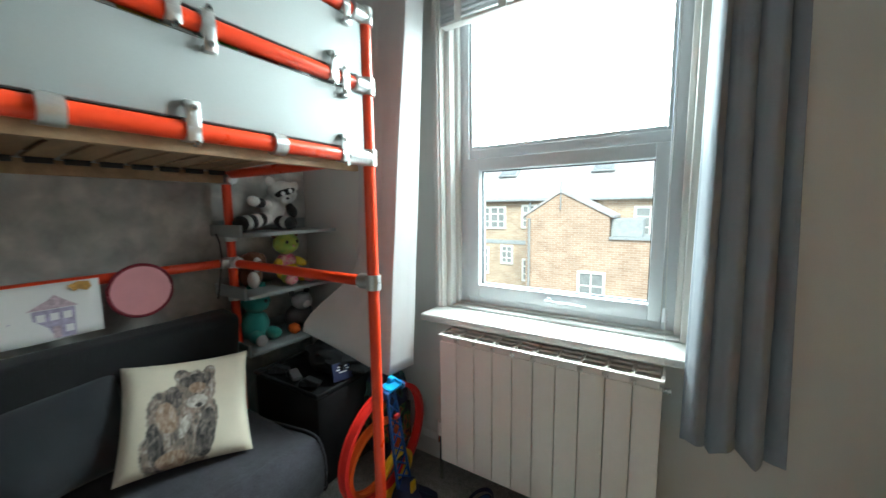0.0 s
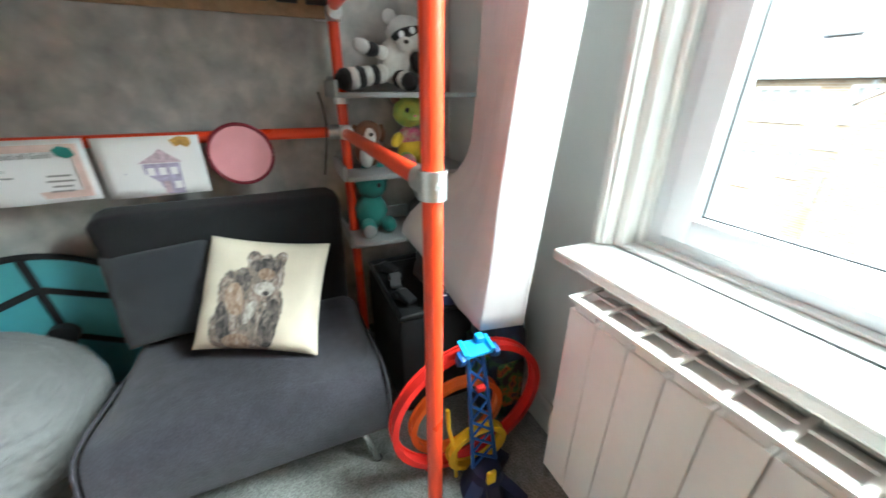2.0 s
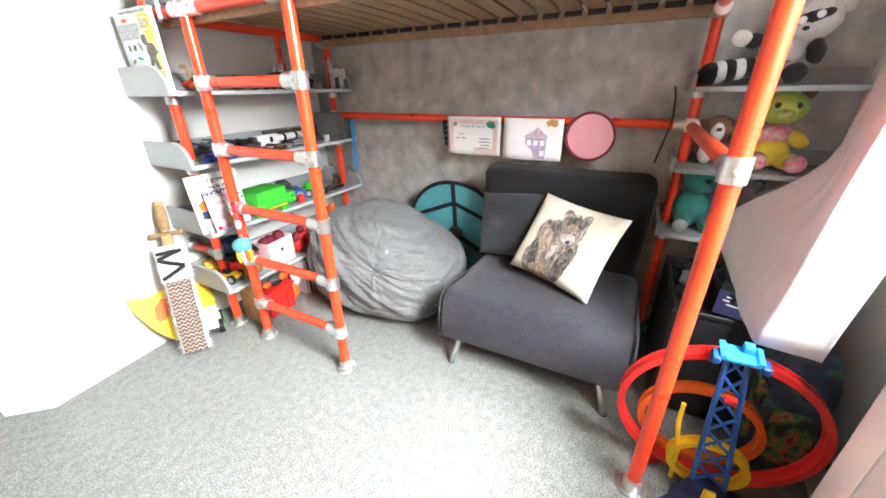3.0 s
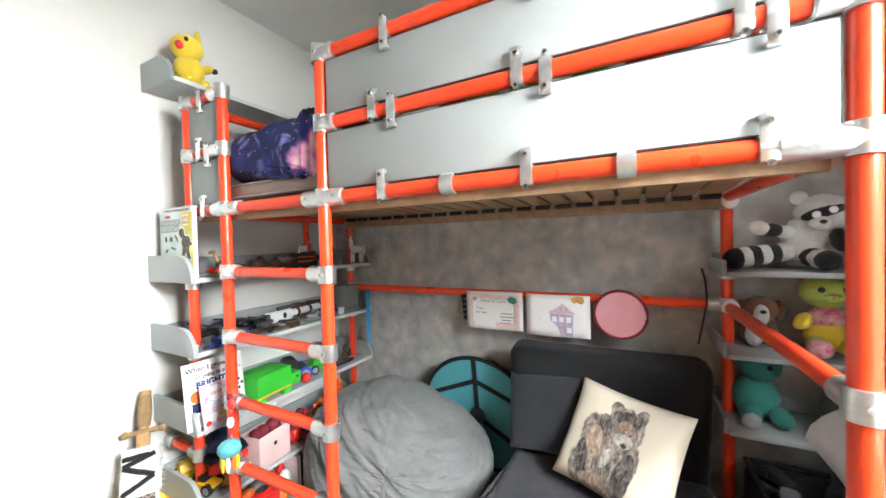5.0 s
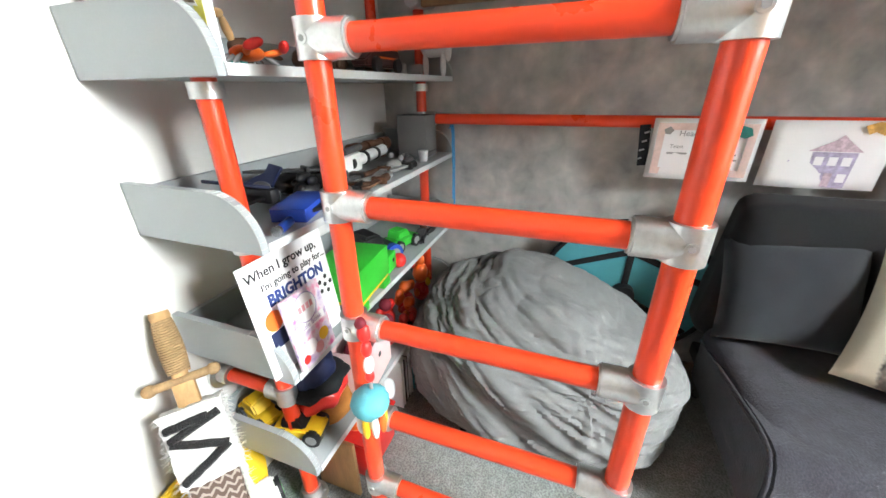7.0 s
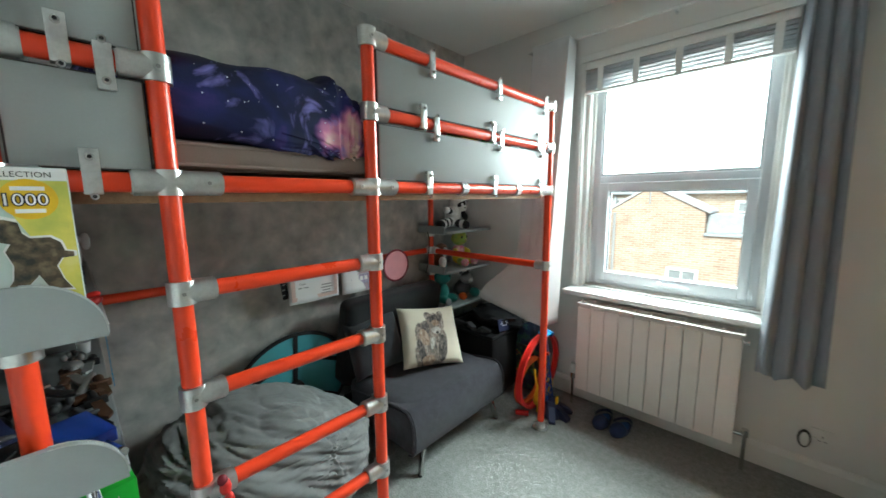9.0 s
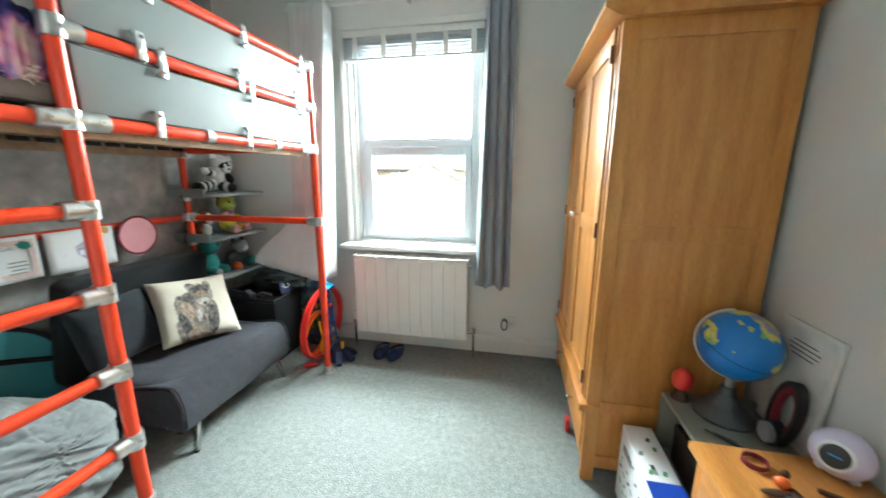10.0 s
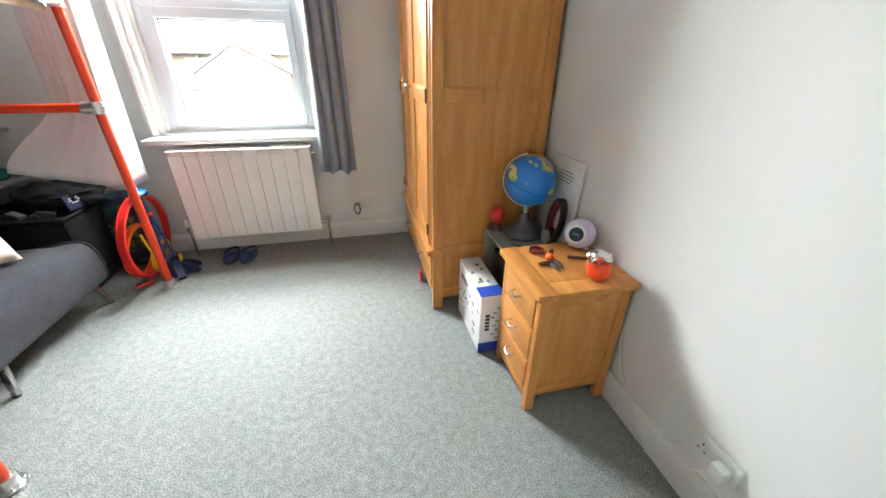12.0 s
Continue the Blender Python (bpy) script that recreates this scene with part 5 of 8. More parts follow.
def toy_car(label, at, yaw, size, body, cabin, tyre, group="toy vehicles", hub=None):
    """A toy car with a bonnet, cabin, bumper and four wheels, at a pose."""
    l, w, h = size
    t = thing("toy_car", label, "toy car", (0, 0, 0), group)
    r = h * 0.30
    bm = prism(bm_new(), [(-l / 2, r * 0.7), (l / 2, r * 0.7), (l / 2, h * 0.52), (l * 0.18, h * 0.6), (-l / 2, h * 0.64)], "y", -w / 2 + w * 0.08, w / 2 - w * 0.08)
    bmesh.ops.bevel(bm, geom=list(bm.edges), offset=h * 0.05, segments=2, affect="EDGES")
    part("body", bm, body, t)
    bm = prism(bm_new(), [(-l * 0.36, h * 0.6), (l * 0.2, h * 0.58), (l * 0.06, h), (-l * 0.28, h)], "y", -w * 0.36, w * 0.36)
    bmesh.ops.bevel(bm, geom=list(bm.edges), offset=h * 0.06, segments=2, affect="EDGES")
    part("cabin", bm, cabin, t)
    for x in (-l * 0.32, l * 0.32):
        for y in (-w * 0.42, w * 0.42):
            wh = part("wheel", wheel(bm_new(), (x, y, r), r, w * 0.2, (0, 1, 0)), tyre, t)
            part("hub", wheel(bm_new(), (x, y * 1.02, r), r * 0.62, w * 0.21, (0, 1, 0)), hub or GREYP, wh)
    part("bumper", box(bm_new(), (l / 2, 0, r), (l * 0.05, w * 0.7, h * 0.14), h * 0.03), DARKGREY, t)
    t.matrix_basis = pose(*at, 0, 0, yaw)
    return t


def book(name, label, m, w, h, d, cover, pages=PAPER, category="book", group=""):
    """A closed book: x across its cover, z up, y through it; the front faces -y."""
    t = thing(name, label, category, (0, 0, 0), group)
    part("front_cover", span(bm_new(), (-w / 2, -d / 2, 0), (w / 2, -d / 2 + 0.0015, h), 0.0004), cover, t)
    part("back_cover", span(bm_new(), (-w / 2, d / 2 - 0.0015, 0), (w / 2, d / 2, h), 0.0004), cover, t)
    part("spine", span(bm_new(), (-w / 2 - 0.0012, -d / 2, 0), (-w / 2 - 0.0001, d / 2, h)), cover, t)
    part("pages", span(bm_new(), (-w / 2 + 0.0005, -d / 2 + 0.0017, 0.002), (w / 2 - 0.003, d / 2 - 0.0017, h - 0.003)), pages, t)
    t.matrix_basis = m
    return t


def carton(name, label, m, size, material, category="box"):
    """An open-topped or closed box with its lid flaps as parts. Base at the origin."""
    w, d, h = size
    t = thing(name, label, category)
    part("body", span(bm_new(), (-w / 2, -d / 2, 0), (w / 2, d / 2, h * 0.985), 0.002), material, t)
    part("lid", span(bm_new(), (-w / 2 - 0.001, -d / 2 - 0.001, h * 0.985 + 0.0005), (w / 2 + 0.001, d / 2 + 0.001, h), 0.0008), material, t)
    t.matrix_basis = m
    return t


Z1, Z2, Z3, Z4 = [z + 0.0095 for z in SZ]

# ---- first shelf ----
COVER = ramp_mat("pale_green_sticker_book_cover", [(0.3, (0.44, 0.56, 0.54)), (0.5, (0.55, 0.65, 0.62)), (0.7, (0.66, 0.70, 0.66))], 9, 0.35, bump=0.0)
LIMEY = ramp_mat("lime_yellow_cover_print", [(0.35, (0.50, 0.52, 0.10)), (0.55, (0.72, 0.64, 0.12)), (0.7, (0.80, 0.74, 0.30))], 14, 0.35, bump=0.0)
STICK = ramp_mat("dark_mottled_sticker", [(0.35, (0.02, 0.02, 0.018)), (0.5, (0.09, 0.065, 0.04)), (0.65, (0.20, 0.15, 0.09))], 60, 0.4, bump=0.0)
SILVERINK = mat("silver_title_ink", (0.52, 0.54, 0.56), 0.35, var=0.25, scale=60)
ENGINERED = mat("dark_maroon_plastic", (0.055, 0.012, 0.010), 0.35, var=0.3, scale=30)
COVERX = -0.5475
gb = thing("sticker_book", "pale green sticker book with yellow corner standing on the shelf", "book", (-0.55, -0.83, Z1))
GX = -0.530
part("cover", span(bm_new(), (COVERX, -0.955, Z1), (GX, -0.692, Z1 + 0.30), 0.001), COVER, gb)
part("pages", span(bm_new(), (COVERX + 0.002, -0.6918, Z1 + 0.002), (GX - 0.002, -0.6908, Z1 + 0.298)), PAPER, gb)
part("header_strip", span(bm_new(), (GX, -0.954, Z1 + 0.278), (GX + 0.0006, -0.693, Z1 + 0.299)), PAPER, gb)
part("yellow_patch", prism(bm_new(), [(-0.785, Z1 + 0.277), (-0.693, Z1 + 0.277), (-0.693, Z1 + 0.05), (-0.705, Z1 + 0.05), (-0.735, Z1 + 0.15), (-0.765, Z1 + 0.22)], "x", GX, GX + 0.0005), LIMEY, gb)
badge = part("badge", tube(bm_new(), (GX, -0.742, Z1 + 0.245), (GX + 0.0012, -0.742, Z1 + 0.245), 0.035, 28), YELLOW, gb)
for z, w in ((0.2635, 0.040), (0.2245, 0.036)):
    part("badge_band", span(bm_new(), (GX + 0.0010, -0.742 - w / 2, Z1 + z - 0.0035), (GX + 0.0016, -0.742 + w / 2, Z1 + z + 0.0035)), PAPER, badge)
words("heading", "ULTIMATE STICKER COLLECTION", 0.0135, pose(GX + 0.0008, -0.915, Z1 + 0.283, 90, 0, 90), BLACK, gb)
words("number_shadow", "1000", 0.029, pose(GX + 0.0016, -0.7765, Z1 + 0.2345, 90, 0, 90), BLACK, gb, bold=0.0016)
words("number", "1000", 0.029, pose(GX + 0.0024, -0.7765, Z1 + 0.2345, 90, 0, 90), PAPER, gb)
for y0, y1, z, n in ((-0.950, -0.792, 0.2245, 8), (-0.945, -0.800, 0.1970, 6)):
    for k in range(n):
        a, w, h = y0 + (y1 - y0) * k / n, (y1 - y0) / n - 0.0012, 0.0255
        notch = 0.35 + 0.3 * (k % 3) / 2
        shape = [(0, 0), (0.28, 0), (0.36, 0.30), (0.62, 0.30), (0.68, 0), (1.0, 0), (1.0, notch), (0.92, 1.0), (0.30, 1.0), (0.06, 0.8)] if k % 2 else [(0, 0), (1.0, 0), (1.0, 0.28), (0.45, 0.30), (0.48, 0.62), (1.0, 0.66), (1.06, 1.0), (0.12, 1.0), (0.04, notch)]
        dk = part("title_shape", prism(bm_new(), [(a + 0.001 + w * u + 0.005 * v, Z1 + z - 0.0012 + h * v) for u, v in shape], "x", GX, GX + 0.0006), DARKGREY, gb, smooth=False)
        part("title_face", prism(bm_new(), [(a + w * u + 0.005 * v, Z1 + z + 0.0008 + h * v * 0.97) for u, v in shape], "x", GX + 0.0006, GX + 0.0010), SILVERINK, dk, smooth=False)
part("logo_shape", span(bm_new(), (GX, -0.905, Z1 + 0.256), (GX + 0.0009, -0.865, Z1 + 0.268)), RED, gb)
for y, z, a, b, tl, m in ((-0.905, 0.165, 0.010, 0.014, 20, STICK), (-0.862, 0.165, 0.012, 0.013, 0, BROWN), (-0.818, 0.168, 0.007, 0.022, 40, STICK), (-0.845, 0.125, 0.024, 0.006, -12, FURTEAL),
                      (-0.90, 0.115, 0.016, 0.009, 25, STICK), (-0.915, 0.085, 0.014, 0.007, 0, STICK), (-0.83, 0.09, 0.014, 0.005, 5, BROWN)):
    sm = pose(GX, y, Z1 + z, tl, 0, 0)
    bm = prism(bm_new(), [(-a, -b * 0.3), (-a * 0.3, -b), (a * 0.2, -b * 0.5), (a, -b * 0.7), (a * 0.6, b * 0.1), (a * 0.9, b * 0.8), (0.1 * a, b * 0.6), (-a * 0.5, b)], "x", 0, 0.0010)
    bmesh.ops.transform(bm, matrix=sm, verts=bm.verts)
    part("sticker_shape", bm, m, gb, smooth=False)
fig = [(-0.795, 0.072), (-0.775, 0.105), (-0.772, 0.130), (-0.779, 0.155), (-0.772, 0.168), (-0.786, 0.173), (-0.797, 0.190), (-0.793, 0.206), (-0.776, 0.211), (-0.760, 0.205), (-0.757, 0.186), (-0.749, 0.177),
       (-0.725, 0.177), (-0.713, 0.167), (-0.709, 0.151), (-0.698, 0.148), (-0.698, 0.139), (-0.714, 0.138), (-0.722, 0.124), (-0.716, 0.100), (-0.706, 0.080), (-0.734, 0.084), (-0.745, 0.110), (-0.757, 0.095), (-0.769, 0.077)]
part("figure_outline", prism(bm_new(), [(-0.747 + (y + 0.747) * 1.08, Z1 + 0.13 + (z - 0.13) * 1.08) for y, z in fig], "x", GX + 0.0006, GX + 0.0009), PAPER, gb, smooth=False)
part("figure_shape", prism(bm_new(), [(y, Z1 + z) for y, z in fig], "x", GX + 0.0010, GX + 0.0014), STICK, gb, smooth=False)

crab = thing("toy_crab", "orange and grey plastic toy crab on the shelf", "toy animal", (-0.635, -0.73, Z1))
part("shell", ball(bm_new(), (-0.635, -0.735, Z1 + 0.022), (0.034, 0.026, 0.014), 20, 12), ORANGEP, crab)
for s in (-1, 1):
    for k in range(3):
        limb("leg", (-0.635 + s * 0.024, -0.75 + 0.014 * k, Z1 + 0.020), (-0.635 + s * 0.052, -0.755 + 0.020 * k, Z1 + 0.005), 0.004, GREYP, crab)
    arm = limb("claw_arm", (-0.635 + s * 0.022, -0.715, Z1 + 0.020), (-0.635 + s * 0.042, -0.690, Z1 + 0.026), 0.006, ORANGEP, crab)
    limb("claw", (-0.635 + s * 0.042, -0.690, Z1 + 0.028), (-0.635 + s * 0.030, -0.672, Z1 + 0.036), 0.009, RED, arm)
dino = thing("toy_dinosaur", "tan and green plastic toy dinosaur with a long neck", "toy animal", (-0.76, -0.86, Z1))
limb("body", (-0.725, -0.86, Z1 + 0.045), (-0.775, -0.86, Z1 + 0.042), 0.021, BROWN, dino)
neck = limb("neck", (-0.722, -0.86, Z1 + 0.055), (-0.706, -0.858, Z1 + 0.098), 0.009, WOODTOY, dino)
limb("head", (-0.706, -0.858, Z1 + 0.105), (-0.684, -0.856, Z1 + 0.101), 0.009, WOODTOY, neck)
limb("tail", (-0.79, -0.86, Z1 + 0.040), (-0.862, -0.862, Z1 + 0.030), 0.007, BROWN, dino)
for x in (-0.728, -0.772):
    for y in (-0.874, -0.846):
        limb("leg", (x, y, Z1 + 0.036), (x, y, Z1 + 0.008), 0.008, FURTEAL if x > -0.75 else BROWN, dino)
rng = random.Random(5)
for k, (x, y, m1, m2, s) in enumerate([(-0.93, -0.84, BROWN, DARKGREY, 1.3), (-1.00, -0.80, BROWN, BROWN, 1.1), (-1.10, -0.84, GREYP, DARKGREY, 1.4), (-1.17, -0.78, BROWN, GREYP, 1.2), (-1.25, -0.83, DARKGREY, BROWN, 1.5), (-1.31, -0.77, CHROME, DARKGREY, 0.9), (-1.42, -0.86, BROWN, BLACK, 1.3)]):
    items = [((x, y, Z1 + 0.022 * s), (0.034 * s, 0.026 * s, 0.022 * s), m1)]
    for j in range(5):
        items.append(((x + rng.uniform(-0.03, 0.03) * s, y + rng.uniform(-0.02, 0.02) * s, Z1 + rng.uniform(0.014, 0.05) * s), (rng.uniform(0.008, 0.018) * s, rng.uniform(0.008, 0.014) * s, 0.012 * s), rng.choice((m1, m2))))
    blobs("toy_creature", "small dark plastic toy creature on the shelf", "toy animal", items, "toy creatures")
for x, y, s in ((-1.37, -0.72, 0.035), (-1.22, -0.71, 0.03)):
    carton("small_box", "small pale box among the toys", pose(x, y, Z1, 0, 0, 12), (s * 1.5, s, s), GREYP)
hz = Z1 + 0.05
hx = -1.545
blobs("toy_horse", "white plastic horse figurine on the shelf end", "figurine", [((hx, -0.722, hz + 0.042), (0.021, 0.052, 0.025), WHITEP), ((hx, -0.768, hz + 0.072), (0.012, 0.017, 0.036), WHITEP), ((hx, -0.790, hz + 0.106), (0.011, 0.028, 0.012), WHITEP), ((hx, -0.770, hz + 0.122), (0.005, 0.005, 0.012), WHITEP), ((hx, -0.662, hz + 0.035), (0.008, 0.014, 0.034), WHITEP)] + [((hx + e, y, hz - 0.010), (0.007, 0.008, 0.042), WHITEP) for y in (-0.758, -0.684) for e in (-0.011, 0.011)])

tmc = thing("toy_engine", "dark red toy machine with chrome stacks on the shelf", "toy", (-1.08, -0.715, Z1))
bm = prism(bm_new(), [(-1.19, Z1 + 0.014), (-0.985, Z1 + 0.014), (-0.98, Z1 + 0.032), (-1.02, Z1 + 0.052), (-1.06, Z1 + 0.056), (-1.075, Z1 + 0.088), (-1.15, Z1 + 0.092), (-1.185, Z1 + 0.05)], "y", -0.741, -0.694)
bmesh.ops.bevel(bm, geom=list(bm.edges), offset=0.004, segments=2, affect="EDGES")
part("body", bm, ENGINERED, tmc)
for k in range(4):
    x = -1.125 + 0.016 * k
    part("stack", tube(bm_new(), (x, -0.717, Z1 + 0.07), (x - 0.006, -0.717, Z1 + 0.125), 0.0065, 14), CHROME, tmc, "chrome exhaust stack" if k == 0 else "")
for x in (-1.155, -1.03):
    for y in (-0.746, -0.689):
        part("wheel", wheel(bm_new(), (x, y, Z1 + 0.020), 0.020, 0.012, (0, 1, 0)), BLACK, tmc)
for z in (0.036, 0.060):
    part("copper_strip", span(bm_new(), (-1.17, -0.6938, Z1 + z), (-1.05, -0.6925, Z1 + z + 0.005)), ORANGEP, tmc)

# ---- second shelf ----
torch = thing("torch", "small blue pocket torch lying on the shelf", "torch", (-0.575, -0.69, Z2))
part("barrel", tube(bm_new(), (-0.615, -0.695, Z2 + 0.011), (-0.56, -0.675, Z2 + 0.011), 0.010), BLUE, torch)
part("lens_ring", tube(bm_new(), (-0.56, -0.675, Z2 + 0.012), (-0.552, -0.672, Z2 + 0.012), 0.011), CHROME, torch)
carton("blue_case", "flat blue plastic case lying on the shelf", pose(-0.70, -0.735, Z2, 0, 0, 18), (0.15, 0.080, 0.030), BLUE, "case")
wing = thing("toy_glider", "dark toy flyer with pointed wings", "toy", (-0.70, -0.86, Z2))
for s in (1, -1):
    for k, (w0, lift, z) in enumerate(((0.105, 18, 0.052), (0.075, -14, 0.034))):
        bm = prism(bm_new(), [(0.004, -0.05), (w0 * 0.55, -0.028), (w0, -0.052), (w0 * 0.86, 0.006), (w0 * 0.45, 0.022), (0.004, 0.045)], "z", -0.004, 0.004)
        bmesh.ops.bevel(bm, geom=list(bm.edges), offset=0.0015, segments=1, affect="EDGES")
        bmesh.ops.transform(bm, matrix=pose(-0.70, -0.86, Z2 + z) @ Matrix.Diagonal((s, 1, 1, 1)) @ pose(0, 0, 0, 0, -lift, 0), verts=bm.verts)
        part("wing", bm, NAVY if k == 0 else BLACK, wing)
part("body", box(bm_new(), (-0.70, -0.86, Z2 + 0.032), (0.034, 0.11, 0.040), 0.012), BLACK, wing)
part("canopy", ball(bm_new(), (-0.70, -0.845, Z2 + 0.054), (0.012, 0.026, 0.012), 14, 10), DARKGREY, wing)
bl = thing("toy_blaster", "white and black toy blaster lying on the shelf", "toy blaster", (-1.1, -0.83, Z2))
B = pose(-1.10, -0.835, Z2, 0, 0, 8)


def at_b(x, y, z):
    return B @ Vector((x, y, z))


part("barrel", tube(bm_new(), at_b(-0.24, 0, 0.045), at_b(0.02, 0, 0.045), 0.020), WHITEP, bl)
part("body", box(bm_new(), at_b(0.08, 0, 0.045), (0.17, 0.035, 0.06), 0.008, B.to_3x3().to_4x4()), WHITEP, bl)
part("stock", box(bm_new(), at_b(0.20, 0, 0.03), (0.10, 0.03, 0.05), 0.008, B.to_3x3().to_4x4()), BLACK, bl)
part("grip", box(bm_new(), at_b(0.09, 0.035, 0.014), (0.035, 0.06, 0.026), 0.006, B.to_3x3().to_4x4()), BLACK, bl)
for x in (-0.16, -0.06, 0.05):
    part("ring", tube(bm_new(), at_b(x, 0, 0.045), at_b(x + 0.018, 0, 0.045), 0.0235), BLACK, bl)
part("scope", tube(bm_new(), at_b(-0.03, 0, 0.085), at_b(0.09, 0, 0.085), 0.011), DARKGREY, bl)
pist = thing("toy_pistol", "grey metal toy pistol lying flat", "toy", (-0.98, -0.73, Z2))
part("barrel", tube(bm_new(), (-1.08, -0.70, Z2 + 0.013), (-0.93, -0.735, Z2 + 0.013), 0.010), GALV, pist)
part("grip", box(bm_new(), (-0.915, -0.715, Z2 + 0.012), (0.03, 0.07, 0.02), 0.005, pose(0, 0, 0, 0, 0, 20)), BROWN, pist)
for x, y, m1, s in ((-0.83, -0.88, BLACK, 1.5), (-0.80, -0.80, BLACK, 1.2), (-0.90, -0.77, DARKGREY, 1.1), (-1.18, -0.74, GREYP, 1.0), (-1.28, -0.73, DARKGREY, 0.9)):
    items = [((x, y, Z2 + 0.02 * s), (0.034 * s, 0.026 * s, 0.02 * s), m1)]
    for j in range(5):
        items.append(((x + rng.uniform(-0.035, 0.035) * s, y + rng.uniform(-0.025, 0.025) * s, Z2 + rng.uniform(0.012, 0.05) * s), (rng.uniform(0.008, 0.022) * s, 0.009 * s, 0.011 * s), m1))
    blobs("toy_figure", "dark plastic action toy lying on the shelf", "toy figure", items, "toy figures")
for k, (x, y, ln, yaw, m1, m2) in enumerate(((-0.78, -0.72, 0.17, 20, BLACK, DARKGREY), (-0.86, -0.70, 0.19, 8, BROWN, BLACK), (-0.92, -0.80, 0.22, 28, BLACK, BROWN), (-1.02, -0.77, 0.20, -12, DARKGREY, BROWN), (-0.86, -0.85, 0.24, -30, BLACK, BLACK), (-1.12, -0.745, 0.18, 15, GALV, BROWN), (-0.98, -0.685, 0.16, 4, BROWN, BROWN), (-1.20, -0.70, 0.15, -8, GREYP, BLACK))):
    dg = thing("toy_dagger", "slim dark plastic toy weapon lying on the shelf", "toy", (0, 0, 0), "toy weapons")
    bm = prism(bm_new(), [(0, -0.011), (ln * 0.55, -0.013), (ln * 0.66, 0), (ln * 0.55, 0.013), (0, 0.011)], "z", 0.012, 0.019)
    part("blade", bm, m1, dg)
    part("guard", span(bm_new(), (-0.006, -0.024, 0.004), (0.006, 0.024, 0.026), 0.003), m2, dg)
    part("grip", tube(bm_new(), (-0.006, 0, 0.0135), (-ln * 0.34, 0, 0.0135), 0.0105, 12, 0.013), m2, dg)
    dg.matrix_basis = pose(x, y, Z2 + (0.045 if k in (2, 4) else 0.0), 0, -6 if k in (2, 4) else 0, yaw)
roll = thing("toy_telescope", "brown ribbed toy tube at the back of the shelf", "toy", (-1.30, -0.92, Z2))
for k in range(5):
    part("segment", tube(bm_new(), (-1.20 - 0.05 * k, -0.93 + 0.004 * k, Z2 + 0.055), (-1.245 - 0.05 * k, -0.926 + 0.004 * k, Z2 + 0.055), 0.022 if k % 2 else 0.026), BROWN, roll)
for x in (-1.22, -1.42):
    part("foot", span(bm_new(), (x - 0.01, -0.945, Z2), (x + 0.01, -0.905, Z2 + 0.034), 0.003), BROWN, roll)
spk = thing("speaker_box", "plain grey upright box at the end of the shelf", "box", (-1.49, -0.80, Z2))
part("case", span(bm_new(), (-1.545, -0.85, Z2), (-1.435, -0.72, Z2 + 0.165), 0.004), GREYBOX, spk)
part("front_seam", span(bm_new(), (-1.54, -0.7195, Z2 + 0.02), (-1.44, -0.7185, Z2 + 0.024)), BLACK, spk)
solid("paper_cup", tube(bm_new(), (-1.375, -0.71, Z2), (-1.375, -0.71, Z2 + 0.04), 0.016, 20, 0.02), WHITEP, "small white cup on the shelf", "cup")
strap = thing("blue_strap", "bright blue woven strap with metal clip on the shelf end", "strap", (-1.565, -0.64, Z2))
for k, dx in enumerate((0.0, 0.016)):
    bm = bm_new()
    line = [Vector((-1.58 + dx, -0.668, Z2 + 0.115 - 0.01 * k)), Vector((-1.574 + dx, -0.655, Z2 + 0.128 - 0.01 * k)), Vector((-1.566 + dx, -0.647, Z2 + 0.085)), Vector((-1.562 + dx, -0.643, Z2 - 0.05)), Vector((-1.557 + dx, -0.642, Z2 - 0.16)), Vector((-1.552 + dx, -0.640, Z2 - 0.225 + 0.03 * k))]
    for a, b in zip(line, line[1:]):
        q = [bm.verts.new(p + Vector((e, f, 0))) for p in (a, b) for e in (-0.009, 0.009) for f in (-0.0012, 0.0012)]
        for fc in ((0, 1, 5, 4), (2, 6, 7, 3), (0, 4, 6, 2), (1, 3, 7, 5), (0, 2, 3, 1), (4, 5, 7, 6)):
            bm.faces.new([q[i] for i in fc])
    part("band", bm, SKYBLUE, strap)
part("clip", ribbon(bm_new(), (-1.572, -0.668, Z2 + 0.135), "y", 0.011, 0.005, 0.003, 20), CHROME, strap, "small metal clip")

# ---- third shelf ----
card = thing("football_card", "white printed card about football leaning on the shelf post", "card", (-0.61, -0.70, Z3))
CM = pose(-0.612, -0.700, Z3, -7, 0, 180)
cb = part("board", box(bm_new(), CM @ Vector((0, 0, 0.136)), (0.252, 0.004, 0.272), 0.001, CM.to_3x3().to_4x4()), PAPER, card)


def on_card(x, z, out=-0.0024):
    return CM @ pose(x, out, z, 90, 0, 0)


words("line", "When I grow up,", 0.031, on_card(-0.115, 0.232), BLACK, card, 1.0, 0.0005)
words("line", "I'm going to play for...", 0.0235, on_card(-0.085, 0.202), BLACK, card, 1.0, 0.0004)
words("line", "BRIGHTON", 0.038, on_card(-0.078, 0.163), INKBLUE, card, 0.93, 0.0018)
words("line", "& HOVE", 0.032, on_card(-0.045, 0.132), INKBLUE, card, 0.93, 0.0016)
part("orange_shape", tube(bm_new(), CM @ Vector((-0.080, -0.002, 0.13)), CM @ Vector((-0.080, -0.0032, 0.13)), 0.024, 24), ORANGEP, card)
part("shirt_shape", box(bm_new(), CM @ Vector((-0.075, -0.0025, 0.085)), (0.05, 0.0015, 0.04), 0, CM.to_3x3().to_4x4()), NAVY, card)
